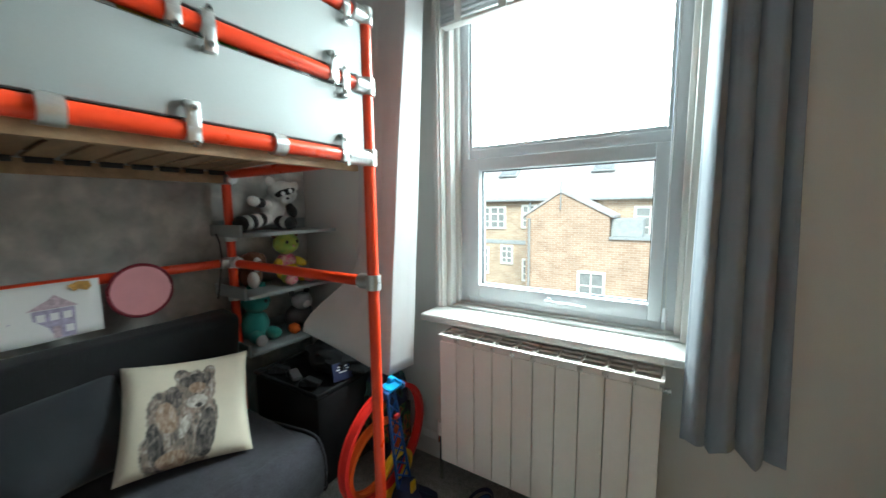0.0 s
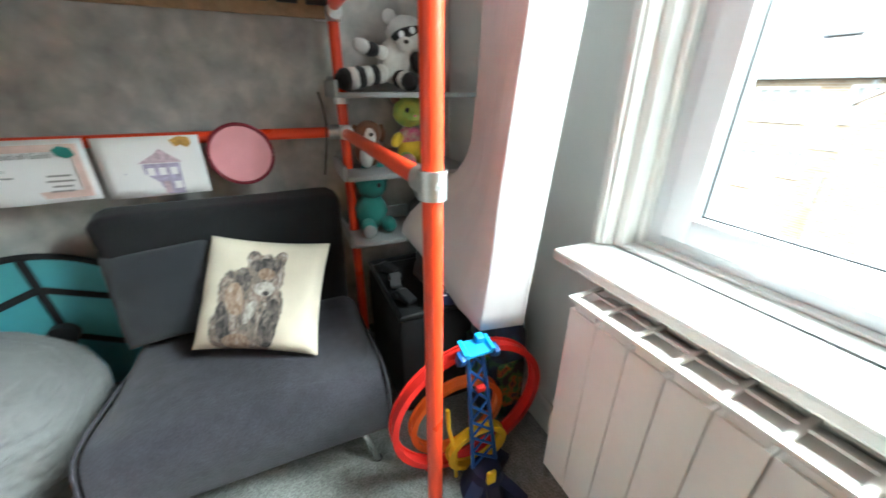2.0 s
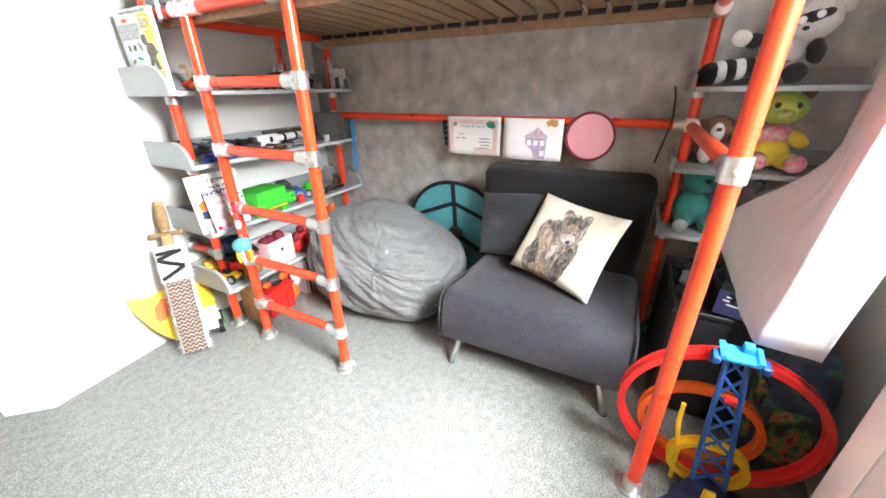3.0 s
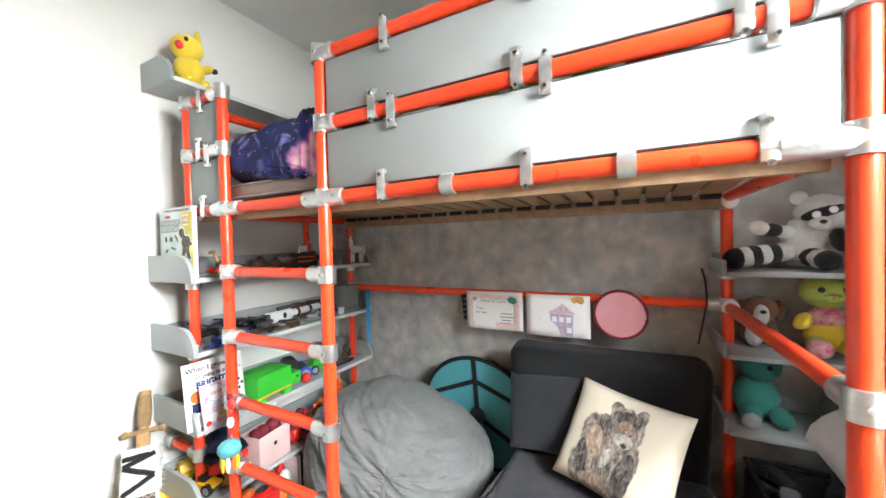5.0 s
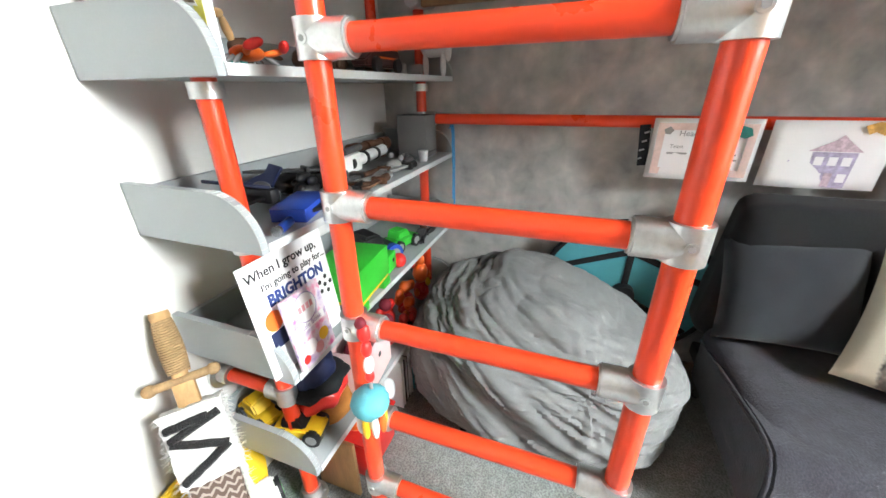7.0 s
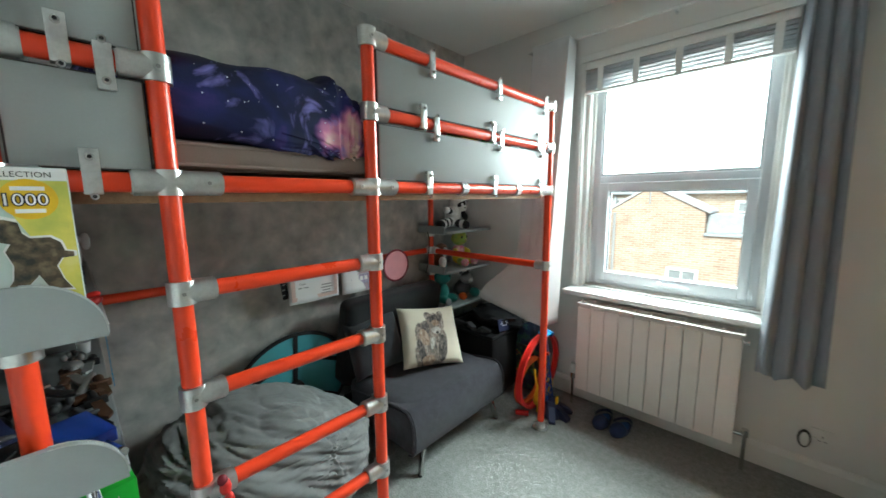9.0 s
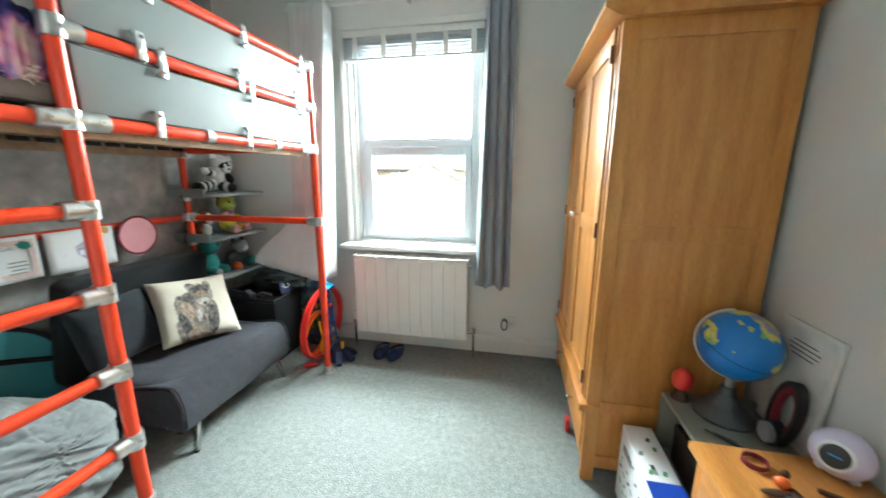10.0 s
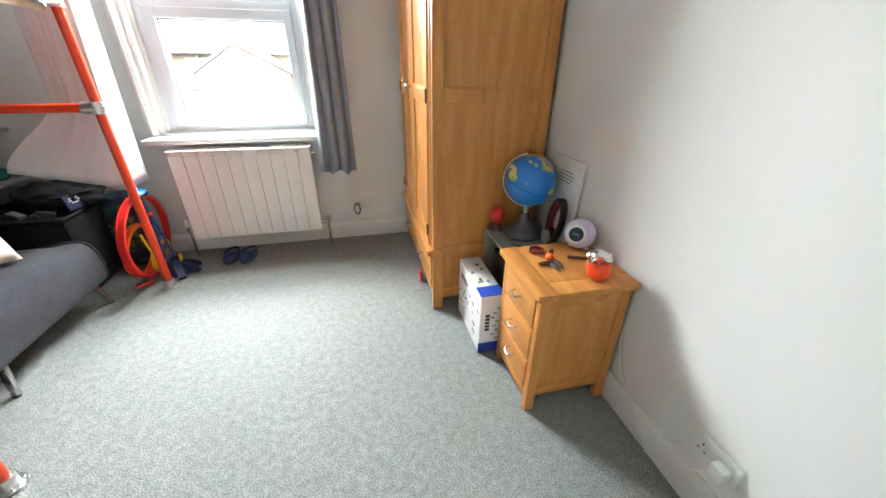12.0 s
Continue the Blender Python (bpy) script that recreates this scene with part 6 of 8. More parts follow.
bt = part("ball_shape", tube(bm_new(), CM @ Vector((0.094, -0.002, 0.128)), CM @ Vector((0.094, -0.003, 0.128)), 0.03, 28), PAPER, card)
bm = bm_new()
for a in range(6):
    rr = 0.0 if a == 5 else 0.021
    c = CM @ Vector((0.094 + rr * math.cos(a * 1.257), -0.0034, 0.128 + rr * math.sin(a * 1.257)))
    tube(bm, c, c + CM.to_3x3() @ Vector((0, -0.0006, 0)), 0.007, 5)
part("ball_patches", bm, BLACK, bt)
PUZZLE = ramp_mat("pink_puzzle_cover", [(0.34, (0.30, 0.22, 0.42)), (0.44, (0.62, 0.50, 0.66)), (0.52, (0.72, 0.66, 0.70)), (0.60, (0.74, 0.36, 0.50)), (0.70, (0.70, 0.08, 0.30))], 34, 0.35, bump=0.0)
pb = book("puzzle_book", "pink and lilac children's puzzle book leaning on the card", pose(-0.592, -0.664, Z3, -8, 0, 182), 0.122, 0.180, 0.008, PUZZLE)
part("title_disc", tube(bm_new(), (0, -0.0040, 0.136), (0, -0.0046, 0.136), 0.034, 28), PAPER, pb)
part("title_ring", ribbon(bm_new(), (0, -0.0046, 0.136), "y", 0.034, 0.0008, 0.003, 32), PURPLE, pb)
for k in range(4):
    part("title_bar", span(bm_new(), (-0.024 + 0.013 * k, -0.0052, 0.130), (-0.015 + 0.013 * k, -0.0047, 0.145)), PINK, pb, smooth=False)
part("title_strip", span(bm_new(), (-0.05, -0.0046, 0.083), (0.05, -0.0041, 0.103)), PAPER, pb, smooth=False)
words("title", "Puzzle Book", 0.017, pose(-0.046, -0.0051, 0.088, 90, 0, 0), PURPLE, pb)
for x, z, r, m in ((-0.02, 0.04, 0.022, PAPER), (0.03, 0.045, 0.018, YELLOW), (0.005, 0.022, 0.016, PINK), (-0.042, 0.02, 0.012, RED)):
    part("picture_shape", ball(bm_new(), (x, -0.0040, z), (r, 0.0010, r * 0.9), 14, 6), m, pb)
for ob in pb.children:
    ob.matrix_parent_inverse = Matrix()

gt = thing("green_block_toy", "green blocky toy animal with a square head", "toy", (-0.85, -0.72, Z3))
G = pose(-0.855, -0.735, Z3, 0, 0, 6)


def gbox(name, c, s, m):
    part(name, box(bm_new(), G @ Vector(c), s, 0.003, G.to_3x3().to_4x4()), m, gt)


gbox("shell", (0, 0, 0.088), (0.205, 0.155, 0.098), GREEN)
gbox("belly", (0, 0, 0.033), (0.20, 0.15, 0.010), YELLOW)
gbox("head", (-0.135, 0.045, 0.060), (0.062, 0.066, 0.060), GREEN)
gbox("eye", (-0.14, 0.079, 0.066), (0.012, 0.003, 0.012), BLACK)
for x in (-0.08, 0.08):
    for y in (-0.06, 0.06):
        gbox("leg", (x, y, 0.014), (0.05, 0.035, 0.028), GREEN)
toy_car("black toy truck with large blue wheels", (-1.075, -0.80, Z3), 155, (0.17, 0.135, 0.125), BLACK, BLACK, BLUE)
toy_car("bright green toy car", (-1.235, -0.76, Z3), 165, (0.15, 0.08, 0.085), GREEN, GREEN, BLACK)
toy_car("dark toy racing car", (-1.34, -0.72, Z3), 10, (0.14, 0.05, 0.035), BLACK, DARKGREY, BLACK)
solid("red_ball", ball(bm_new(), (-1.075, -0.69, Z3 + 0.027), 0.027), RED, "small red plastic ball on the shelf", "ball")
blobs("toy_figure", "brown toy figure standing on the shelf", "toy figure", [((-1.44, -0.75, Z3 + 0.035), (0.022, 0.018, 0.035), BROWN), ((-1.44, -0.75, Z3 + 0.085), (0.018, 0.016, 0.02), BROWN), ((-1.47, -0.74, Z3 + 0.05), (0.012, 0.010, 0.028), BLACK), ((-1.42, -0.70, Z3 + 0.02), (0.05, 0.012, 0.014), BLACK)], "toy figures")

# ---- fourth shelf ----
for y, yaw in ((-0.925, 78), (-0.775, 104)):
    toy_car("yellow and black toy vehicle on the lowest shelf", (-0.585, y, Z4), yaw, (0.135, 0.075, 0.085), YELLOW, (BLACK if y > -0.85 else YELLOW), BLACK)
cap = thing("cap", "dark blue and black cap piled on red and ochre cloth", "cap", (-0.68, -0.77, Z4))


def heap(c, r, seed):
    bm = ball(bm_new(), c, r, 28, 18)
    for v in bm.verts:
        v.co += noise.noise_vector(v.co * 22 + Vector((seed, 0, 0))) * 0.014
        v.co.z = max(v.co.z, Z4)
    return bm


part("lower_cloth", heap((-0.685, -0.765, Z4 + 0.026), (0.085, 0.075, 0.030), 3), OCHRE, cap, "folded ochre cloth")
part("cloth", heap((-0.685, -0.775, Z4 + 0.085), (0.088, 0.08, 0.045), 5), RED, cap, "folded red cloth")
part("brim", heap((-0.67, -0.765, Z4 + 0.14), (0.095, 0.085, 0.026), 8), BLACKCLOTH, cap)
part("crown", heap((-0.66, -0.775, Z4 + 0.185), (0.072, 0.07, 0.050), 9), NAVY, cap)
pk = thing("pink_box", "open pale pink card box with a finger hole", "box", (-0.885, -0.735, Z4))
PM = pose(-0.855, -0.735, Z4, 0, 0, 8)
for c, sz in (((0, 0.060, 0.08), (0.19, 0.003, 0.16)), ((0, -0.060, 0.08), (0.19, 0.003, 0.16)), ((0.0935, 0, 0.08), (0.003, 0.117, 0.16)), ((-0.0935, 0, 0.08), (0.003, 0.117, 0.16))):
    part("side", box(bm_new(), PM @ Vector(c), sz, 0.0008, PM.to_3x3().to_4x4()), PALEPINK, pk)
part("bottom", box(bm_new(), PM @ Vector((0, 0, 0.002)), (0.182, 0.116, 0.003), 0, PM.to_3x3().to_4x4()), PALEPINK, pk)
part("finger_hole", tube(bm_new(), PM @ Vector((0.0, 0.0615, 0.095)), PM @ Vector((0.0, 0.0625, 0.095)), 0.010, 20), BLACK, pk)
for cx, cz, r in ((-0.05, 0.15, 0.035), (0.02, 0.14, 0.04), (0.06, 0.15, 0.03)):
    part("toy_ball", ball(bm_new(), PM @ Vector((cx, 0, cz)), (r, r, r * 1.1), 16, 10), MAROON if cx else RED, pk)
for x, y, s, m1, m2 in ((-1.02, -0.73, 1.5, RED, MAROON), (-1.10, -0.78, 1.6, RED, MAROON), (-1.17, -0.71, 1.4, RED, ORANGEP), (-1.24, -0.76, 1.7, RED, ORANGEP), (-1.08, -0.69, 1.2, MAROON, RED)):
    items = [((x, y, Z4 + 0.03 * s), (0.026 * s, 0.022 * s, 0.03 * s), m1), ((x, y, Z4 + 0.075 * s), (0.016 * s, 0.016 * s, 0.016 * s), m2)]
    for j in range(9):
        items.append(((x + rng.uniform(-0.035, 0.035) * s, y + rng.uniform(-0.02, 0.02), Z4 + rng.uniform(0.012, 0.07) * s), (0.014 * s, 0.010 * s, 0.014 * s), rng.choice((m1, m2))))
    blobs("toy_figure", "red plastic action figure on the lowest shelf", "toy figure", items, "red toy figures")
items = [((-1.36, -0.74, Z4 + 0.05), (0.04, 0.035, 0.05), RED), ((-1.36, -0.74, Z4 + 0.14), (0.038, 0.034, 0.05), ORANGEP), ((-1.36, -0.74, Z4 + 0.205), (0.022, 0.022, 0.026), ORANGEP)]
for j in range(8):
    a = j * 0.8
    items.append(((-1.36 + 0.045 * math.cos(a), -0.74 + 0.035 * math.sin(a), Z4 + 0.06 + 0.02 * j), (0.012, 0.012, 0.022), (ORANGEP, RED, YELLOW)[j % 3]))
blobs("toy_robot", "orange and red toy robot standing on the lowest shelf", "toy figure", items)

# ---- under the shelves ----
rb = thing("storage_tub", "red plastic tub on the carpet under the shelves", "tub", (-0.77, -0.70, 0))
bm = bm_new()
span(bm, (-0.86, -0.77, 0.0), (-0.68, -0.64, 0.165), 0.012)
part("tub", bm, RED, rb)
part("rim", span(bm_new(), (-0.868, -0.778, 0.157), (-0.672, -0.632, 0.170), 0.004), RED, rb)
blobs("toy_robot", "grey and orange toy robot lying on the red tub", "toy figure", [((-0.79, -0.71, 0.195), (0.05, 0.03, 0.025), DARKGREY), ((-0.84, -0.69, 0.20), (0.03, 0.02, 0.022), ORANGEP), ((-0.73, -0.70, 0.19), (0.03, 0.025, 0.02), ORANGEP), ((-0.78, -0.66, 0.195), (0.03, 0.012, 0.012), BLACK)])
for k, (x, h, m) in enumerate(((-0.99, 0.235, PAPER), (-1.025, 0.22, BLACK), (-1.06, 0.235, PAPER), (-1.10, 0.21, TEAL), (-1.14, 0.225, PAPER))):
    book("book", "tall thin book standing on the carpet under the shelf", pose(x, -0.765, 0, 0, 0, 90), 0.20, h, 0.022, m, group="books under the shelf")
solid("wooden_board", box(bm_new(), (-0.63, -0.72, 0.115), (0.012, 0.15, 0.23), 0.002), WOODTOY, "plain pale wooden board standing under the shelf", "board")
blobs("toy_machine", "orange and white toy pieces heaped on the carpet", "toy", [((-0.90, -0.72, 0.06), (0.05, 0.05, 0.06), ORANGEP), ((-0.93, -0.70, 0.14), (0.03, 0.03, 0.05), WHITEP), ((-0.95, -0.76, 0.1), (0.03, 0.03, 0.1), RED), ((-0.89, -0.76, 0.15), (0.03, 0.02, 0.04), ORANGEP)])
solid("remote", box(bm_new(), (-0.98, -0.42, 0.009), (0.07, 0.022, 0.016), 0.005, pose(0, 0, 0, 0, 0, 30)), BLACK, "small dark grey remote lying on the carpet", "remote")
tv = toy_car("white toy truck with black tyres and green hubs by the wall", (-0.47, -0.865, 0), 60, (0.16, 0.11, 0.13), WHITEP, WHITEP, BLACK, hub=GREEN)

# ---- hanging on the ladder ----
blobs("hanging_figure", "red toy figure hung on the ladder post", "toy figure", [((-0.545, -0.495, 0.735), (0.014, 0.014, 0.022), RED), ((-0.54, -0.49, 0.70), (0.012, 0.012, 0.02), RED), ((-0.535, -0.485, 0.665), (0.014, 0.010, 0.022), WHITEP), ((-0.545, -0.50, 0.757), (0.012, 0.012, 0.014), MAROON), ((-0.538, -0.488, 0.632), (0.010, 0.010, 0.016), RED), ((-0.538, -0.488, 0.60), (0.004, 0.004, 0.03), GREYP)])
jl = [((-0.53, -0.49, 0.565), (0.042, 0.042, 0.034), TEAL, "bell")]
for j in range(8):
    a = j * math.pi / 4
    jl.append(((-0.53 + 0.026 * math.cos(a), -0.49 + 0.026 * math.sin(a), 0.515), (0.009, 0.009, 0.034), (YELLOW, WHITEP, ORANGEP)[j % 3], "tentacle"))
blobs("hanging_jellyfish", "teal toy jellyfish with yellow tentacles hung on the ladder", "toy", jl)

# ---- toy sword and shield against the wall ----
sw = thing("toy_sword", "toy wooden sword in a furry scabbard leaning on the wall", "toy sword", (-0.30, -0.79, 0))
A, Bv = Vector((-0.466, -0.986, 0.728)), Vector((-0.290, -0.690, 0.012))
ax = (A - Bv).normalized()
side = Vector((-0.72, 0.69, 0.0))
side = (side - ax * side.dot(ax)).normalized()
out = side.cross(ax).normalized()
SM = Matrix((side, out, ax)).transposed().to_4x4()


def along(d, s=0.0, o=0.0):
    return A - ax * d + side * s + out * o


bm = bm_new()
hp = [(0.0, 0.019), (0.012, 0.021), (0.03, 0.016), (0.06, 0.021), (0.10, 0.024), (0.13, 0.019), (0.155, 0.016)]
for (d0, r0), (d1, r1) in zip(hp, hp[1:]):
    tube(bm, along(d1), along(d0), r1, 14, r0)
hilt = part("hilt", bm, WOODTOY, sw)
pts = []
for k in range(301):
    d = 0.022 + 0.125 * k / 300
    r = 0.0195 + 0.004 * math.sin((d - 0.03) / 0.12 * math.pi)
    a = k / 300 * 2 * math.pi * 22
    pts.append(along(d, r * math.cos(a), r * math.sin(a)))
part("rope_wrap", pipe(bm_new(), pts, 0.0032, 5), ROPE, hilt, "tan wound cord")
bm = tube(bm_new(), along(0.165, -0.064), along(0.165, 0.064), 0.0105, 14)
for s in (-0.064, 0.064):
    ball(bm, along(0.165, s), 0.015, 12, 8)
part("guard", bm, ROPE, sw)
part("blade", box(bm_new(), along(0.205), (0.045, 0.018, 0.07), 0.004, SM), WOODTOY, sw)


def fur_slab(d0, d1, w, t, seed):
    bm = box(bm_new(), along((d0 + d1) / 2), (w, t, d1 - d0), 0.0, SM)
    bmesh.ops.subdivide_edges(bm, edges=list(bm.edges), cuts=9, use_grid_fill=True)
    for v in bm.verts:
        v.co += noise.noise_vector(v.co * 60 + Vector((seed, 0, 0))) * 0.006
    return bm


fs = part("fur_collar", fur_slab(0.225, 0.40, 0.125, 0.045, 1), FURW, sw, "white fur collar with black stripes")
for pa, pb_ in (((0.255, 0.052), (0.285, -0.052)), ((0.29, -0.052), (0.335, 0.052)), ((0.335, 0.052), (0.385, -0.05)), ((0.256, 0.03), (0.258, -0.055))):
    m0, m1 = along(*pa, 0.026), along(*pb_, 0.026)
    part("stripe", pipe(bm_new(), [m0.lerp(m1, k / 8) + noise.noise_vector(m0 * 90 + Vector((k, 0, 0))) * 0.002 for k in range(9)], 0.0095, 6), FURB, fs)
ZIG = bpy.data.materials.new("brown_cream_zigzag_knit")
ZIG.use_nodes = True
zn, zl = ZIG.node_tree.nodes, ZIG.node_tree.links
ztc = zn.new("ShaderNodeTexCoord")


def zig_node(op, a, b):
    m = zn.new("ShaderNodeMath")
    m.operation = op
    for k, v in enumerate((a, b)):
        if isinstance(v, (int, float)):
            m.inputs[k].default_value = v
        else:
            zl.new(v, m.inputs[k])
    return m.outputs[0]


dots = []
for vec in (ax, side):
    dt = zn.new("ShaderNodeVectorMath")
    dt.operation = "DOT_PRODUCT"
    dt.inputs[1].default_value = vec
    zl.new(ztc.outputs["Object"], dt.inputs[0])
    dots.append(dt.outputs["Value"])
wig = zn.new("ShaderNodeTexNoise")
wig.inputs["Scale"].default_value = 70
zl.new(ztc.outputs["Object"], wig.inputs["Vector"])
zz = zig_node("ADD", dots[0], zig_node("PINGPONG", dots[1], 0.012))
zz = zig_node("ADD", zz, zig_node("MULTIPLY", wig.outputs["Fac"], 0.013))
zr = zn.new("ShaderNodeValToRGB")
zl.new(zig_node("SINE", zig_node("MULTIPLY", zz, 330.0), 0.0), zr.inputs["Fac"])
zr.color_ramp.elements[0].color, zr.color_ramp.elements[1].color = (0.105, 0.070, 0.055, 1), (0.33, 0.275, 0.235, 1)
zr.color_ramp.elements[0].position, zr.color_ramp.elements[1].position = 0.1, 0.5
zl.new(zr.outputs[0], zn["Principled BSDF"].inputs["Base Color"])
zn["Principled BSDF"].inputs["Roughness"].default_value = 0.95
part("scabbard", fur_slab(0.40, 0.765, 0.10, 0.04, 7), ZIG, sw, "brown and cream zigzag knitted scabbard")
bm = bm_new()
for s in (-0.054, 0.054):
    pts = [along(0.40 + 0.36 * k / 20, s + 0.004 * math.sin(k * 2.1), 0.004 * math.cos(k * 1.7)) for k in range(21)]
    pipe(bm, pts, 0.009, 8)
frng = random.Random(31)
for k in range(420):
    s = frng.choice((-1, 1))
    top = k % 3 == 0
    d0 = frng.uniform(0.225, 0.40) if top else frng.uniform(0.40, 0.765)
    root = along(d0, s * (0.058 if top else 0.052), frng.uniform(-0.016, 0.02))
    tip = along(d0 + frng.uniform(-0.006, 0.016), s * ((0.058 if top else 0.052) + frng.uniform(0.010, 0.024)), frng.uniform(-0.02, 0.026))
    tube(bm, root, tip, 0.0016, 4, 0.0003)
part("fur_edge", bm, FURW, sw, "pale fur edging")
sh = thing("toy_shield", "yellow foam shield with an orange badge leaning on the wall", "toy shield", (-0.32, -0.90, 0))
K = pose(-0.385, -0.865, 0.0, -22, 0, 180)
outl = [(-0.19, 0.33), (-0.10, 0.30), (0.0, 0.315), (0.10, 0.29), (0.155, 0.25), (0.165, 0.16), (0.13, 0.08), (0.05, 0.02), (-0.03, 0.004), (-0.10, 0.05), (-0.15, 0.14), (-0.18, 0.24)]
bm = prism(bm_new(), outl, "y", -0.012, 0.012)
bmesh.ops.bevel(bm, geom=list(bm.edges), offset=0.004, segments=2, affect="EDGES")
bmesh.ops.transform(bm, matrix=K, verts=bm.verts)
part("board", bm, YELLOW, sh)
bm = bm_new()
for c, r in (((-0.08, 0.22), 0.035), ((-0.05, 0.20), 0.03), ((-0.10, 0.19), 0.025), ((-0.06, 0.25), 0.022)):
    tube(bm, K @ Vector((c[0], -0.012, c[1])), K @ Vector((c[0], -0.017, c[1])), r, 18)
part("badge", bm, ORANGEP, sh)

# ---- soft toys ----
PT = 2.0695
blobs("soft_toy", "yellow plush toy with red cheeks sitting on the top shelf", "soft toy", [((-0.615, -0.84, PT + 0.07), (0.06, 0.055, 0.07), PLUSHY), ((-0.605, -0.83, PT + 0.165), (0.065, 0.058, 0.055), PLUSHY), ((-0.56, -0.80, PT + 0.155), (0.018, 0.018, 0.018), RED), ((-0.65, -0.79, PT + 0.01), (0.02, 0.035, 0.02), PLUSHY), ((-0.58, -0.80, PT + 0.012), (0.02, 0.035, 0.02), PLUSHY), ((-0.67, -0.80, PT + 0.09), (0.02, 0.04, 0.016), PLUSHY), ((-0.69, -0.775, PT + 0.085), (0.012, 0.016, 0.012), BLACK), ((-0.575, -0.775, PT + 0.18), (0.008, 0.008, 0.010), BLACK), ((-0.66, -0.85, PT + 0.225), (0.016, 0.016, 0.05), PLUSHY)], "soft toys")
blobs("soft_toy", "white toy with a red cap on the bed by the wall", "soft toy", [((-1.22, -0.68, 1.72), (0.075, 0.06, 0.11), WHITEP), ((-1.22, -0.67, 1.88), (0.065, 0.06, 0.06), WHITEP), ((-1.22, -0.67, 1.925), (0.06, 0.058, 0.03), RED), ((-1.195, -0.615, 1.875), (0.014, 0.010, 0.016), RED), ((-1.30, -0.68, 1.80), (0.03, 0.04, 0.19), BLACK)], "soft toys")
C1, C2, C3 = 1.2145, 0.9095, 0.6245
ST = thing("soft_toy", "white and black striped plush raccoon sitting on the corner shelf", "soft toy", (-1.50, 1.45, C1), "soft toys")
limb("body", (-1.525, 1.46, C1 + 0.075), (-1.505, 1.47, C1 + 0.155), 0.062, FURW, ST)
hd = part("head", fluff(ball(bm_new(), (-1.495, 1.515, C1 + 0.205), (0.068, 0.078, 0.066), 28, 20), (-1.495, 1.515, C1 + 0.205), 0.006), FURW, ST)
for c, rr in (((-1.505, 1.452, C1 + 0.265), 0.026), ((-1.495, 1.590, C1 + 0.245), 0.027)):
    part("ear", fluff(ball(bm_new(), c, (rr * 0.6, rr, rr), 16, 12), c, 0.002), FURW, hd)
part("eye_mask", fluff(ball(bm_new(), (-1.442, 1.497, C1 + 0.205), (0.022, 0.062, 0.021), 20, 14, pose(0, 0, 0, 18)), (-1.442, 1.497, C1 + 0.205), 0.002), FURB, hd)
for y, z in ((1.472, 0.198), (1.515, 0.213)):
    part("eye", ball(bm_new(), (-1.4215, y, C1 + z), (0.006, 0.012, 0.012), 14, 10), WHITEP, hd)
part("muzzle", fluff(ball(bm_new(), (-1.432, 1.487, C1 + 0.168), (0.030, 0.032, 0.024), 18, 12), (-1.432, 1.487, C1 + 0.168), 0.002), FURW, hd)
part("nose", ball(bm_new(), (-1.402, 1.483, C1 + 0.172), (0.007, 0.010, 0.007), 12, 8), BLACK, hd)
for k, m in enumerate((FURW, FURB, FURW, FURB, FURW, FURB)):
    f0, f1 = k / 6 + 0.03, (k + 1) / 6 - 0.03
    a, b = Vector((-1.49, 1.415, C1 + 0.068)), Vector((-1.455, 1.240, C1 + 0.042))
    limb("leg_band", a.lerp(b, f0), a.lerp(b, f1), 0.035 + 0.005 * k / 5, m, ST)
for k, m in enumerate((FURW, FURB, FURW)):
    a, b = Vector((-1.49, 1.43, C1 + 0.135)), Vector((-1.45, 1.305, C1 + 0.162))
    limb("arm_band", a.lerp(b, k / 3 + 0.05), a.lerp(b, (k + 1) / 3 - 0.05), 0.026, m, ST)
for k, m in enumerate((FURB, FURW, FURB)):
    a, b = Vector((-1.48, 1.47, C1 + 0.05)), Vector((-1.395, 1.50, C1 + 0.037))
    limb("leg_band", a.lerp(b, k / 3 + 0.05), a.lerp(b, (k + 1) / 3 - 0.05), 0.034, m, ST)
limb("arm_band", (-1.48, 1.545, C1 + 0.13), (-1.455, 1.55, C1 + 0.085), 0.026, FURB, ST)

ST = thing("soft_toy", "lime, yellow and pink plush bear sitting on the middle corner shelf", "soft toy", (-1.50, 1.525, C2), "soft toys")
limb("belly", (-1.505, 1.505, C2 + 0.065), (-1.505, 1.548, C2 + 0.065), 0.058, PLUSHY, ST)
limb("jumper", (-1.512, 1.50, C2 + 0.125), (-1.512, 1.55, C2 + 0.125), 0.047, FURPINK, ST)
hd = part("head", fluff(ball(bm_new(), (-1.50, 1.522, C2 + 0.228), (0.060, 0.074, 0.060), 28, 20), (-1.50, 1.522, C2 + 0.228), 0.005), FURLIME, ST)
for y, m in ((1.462, FURBR), (1.582, FURBR)):
    part("ear", fluff(ball(bm_new(), (-1.505, y, C2 + 0.280), (0.014, 0.024, 0.022), 14, 10), (-1.505, y, C2 + 0.280), 0.002), m, hd)
part("muzzle", fluff(ball(bm_new(), (-1.447, 1.520, C2 + 0.208), (0.018, 0.030, 0.019), 16, 12), (-1.447, 1.520, C2 + 0.208), 0.0015), FURLIME, hd)
part("nose", ball(bm_new(), (-1.428, 1.520, C2 + 0.216), (0.004, 0.007, 0.005), 10, 8), FURPINK, hd)
for y in (1.492, 1.552):
    part("eye", ball(bm_new(), (-1.445, y, C2 + 0.238), (0.006, 0.010, 0.010), 12, 8), BLACK, hd)
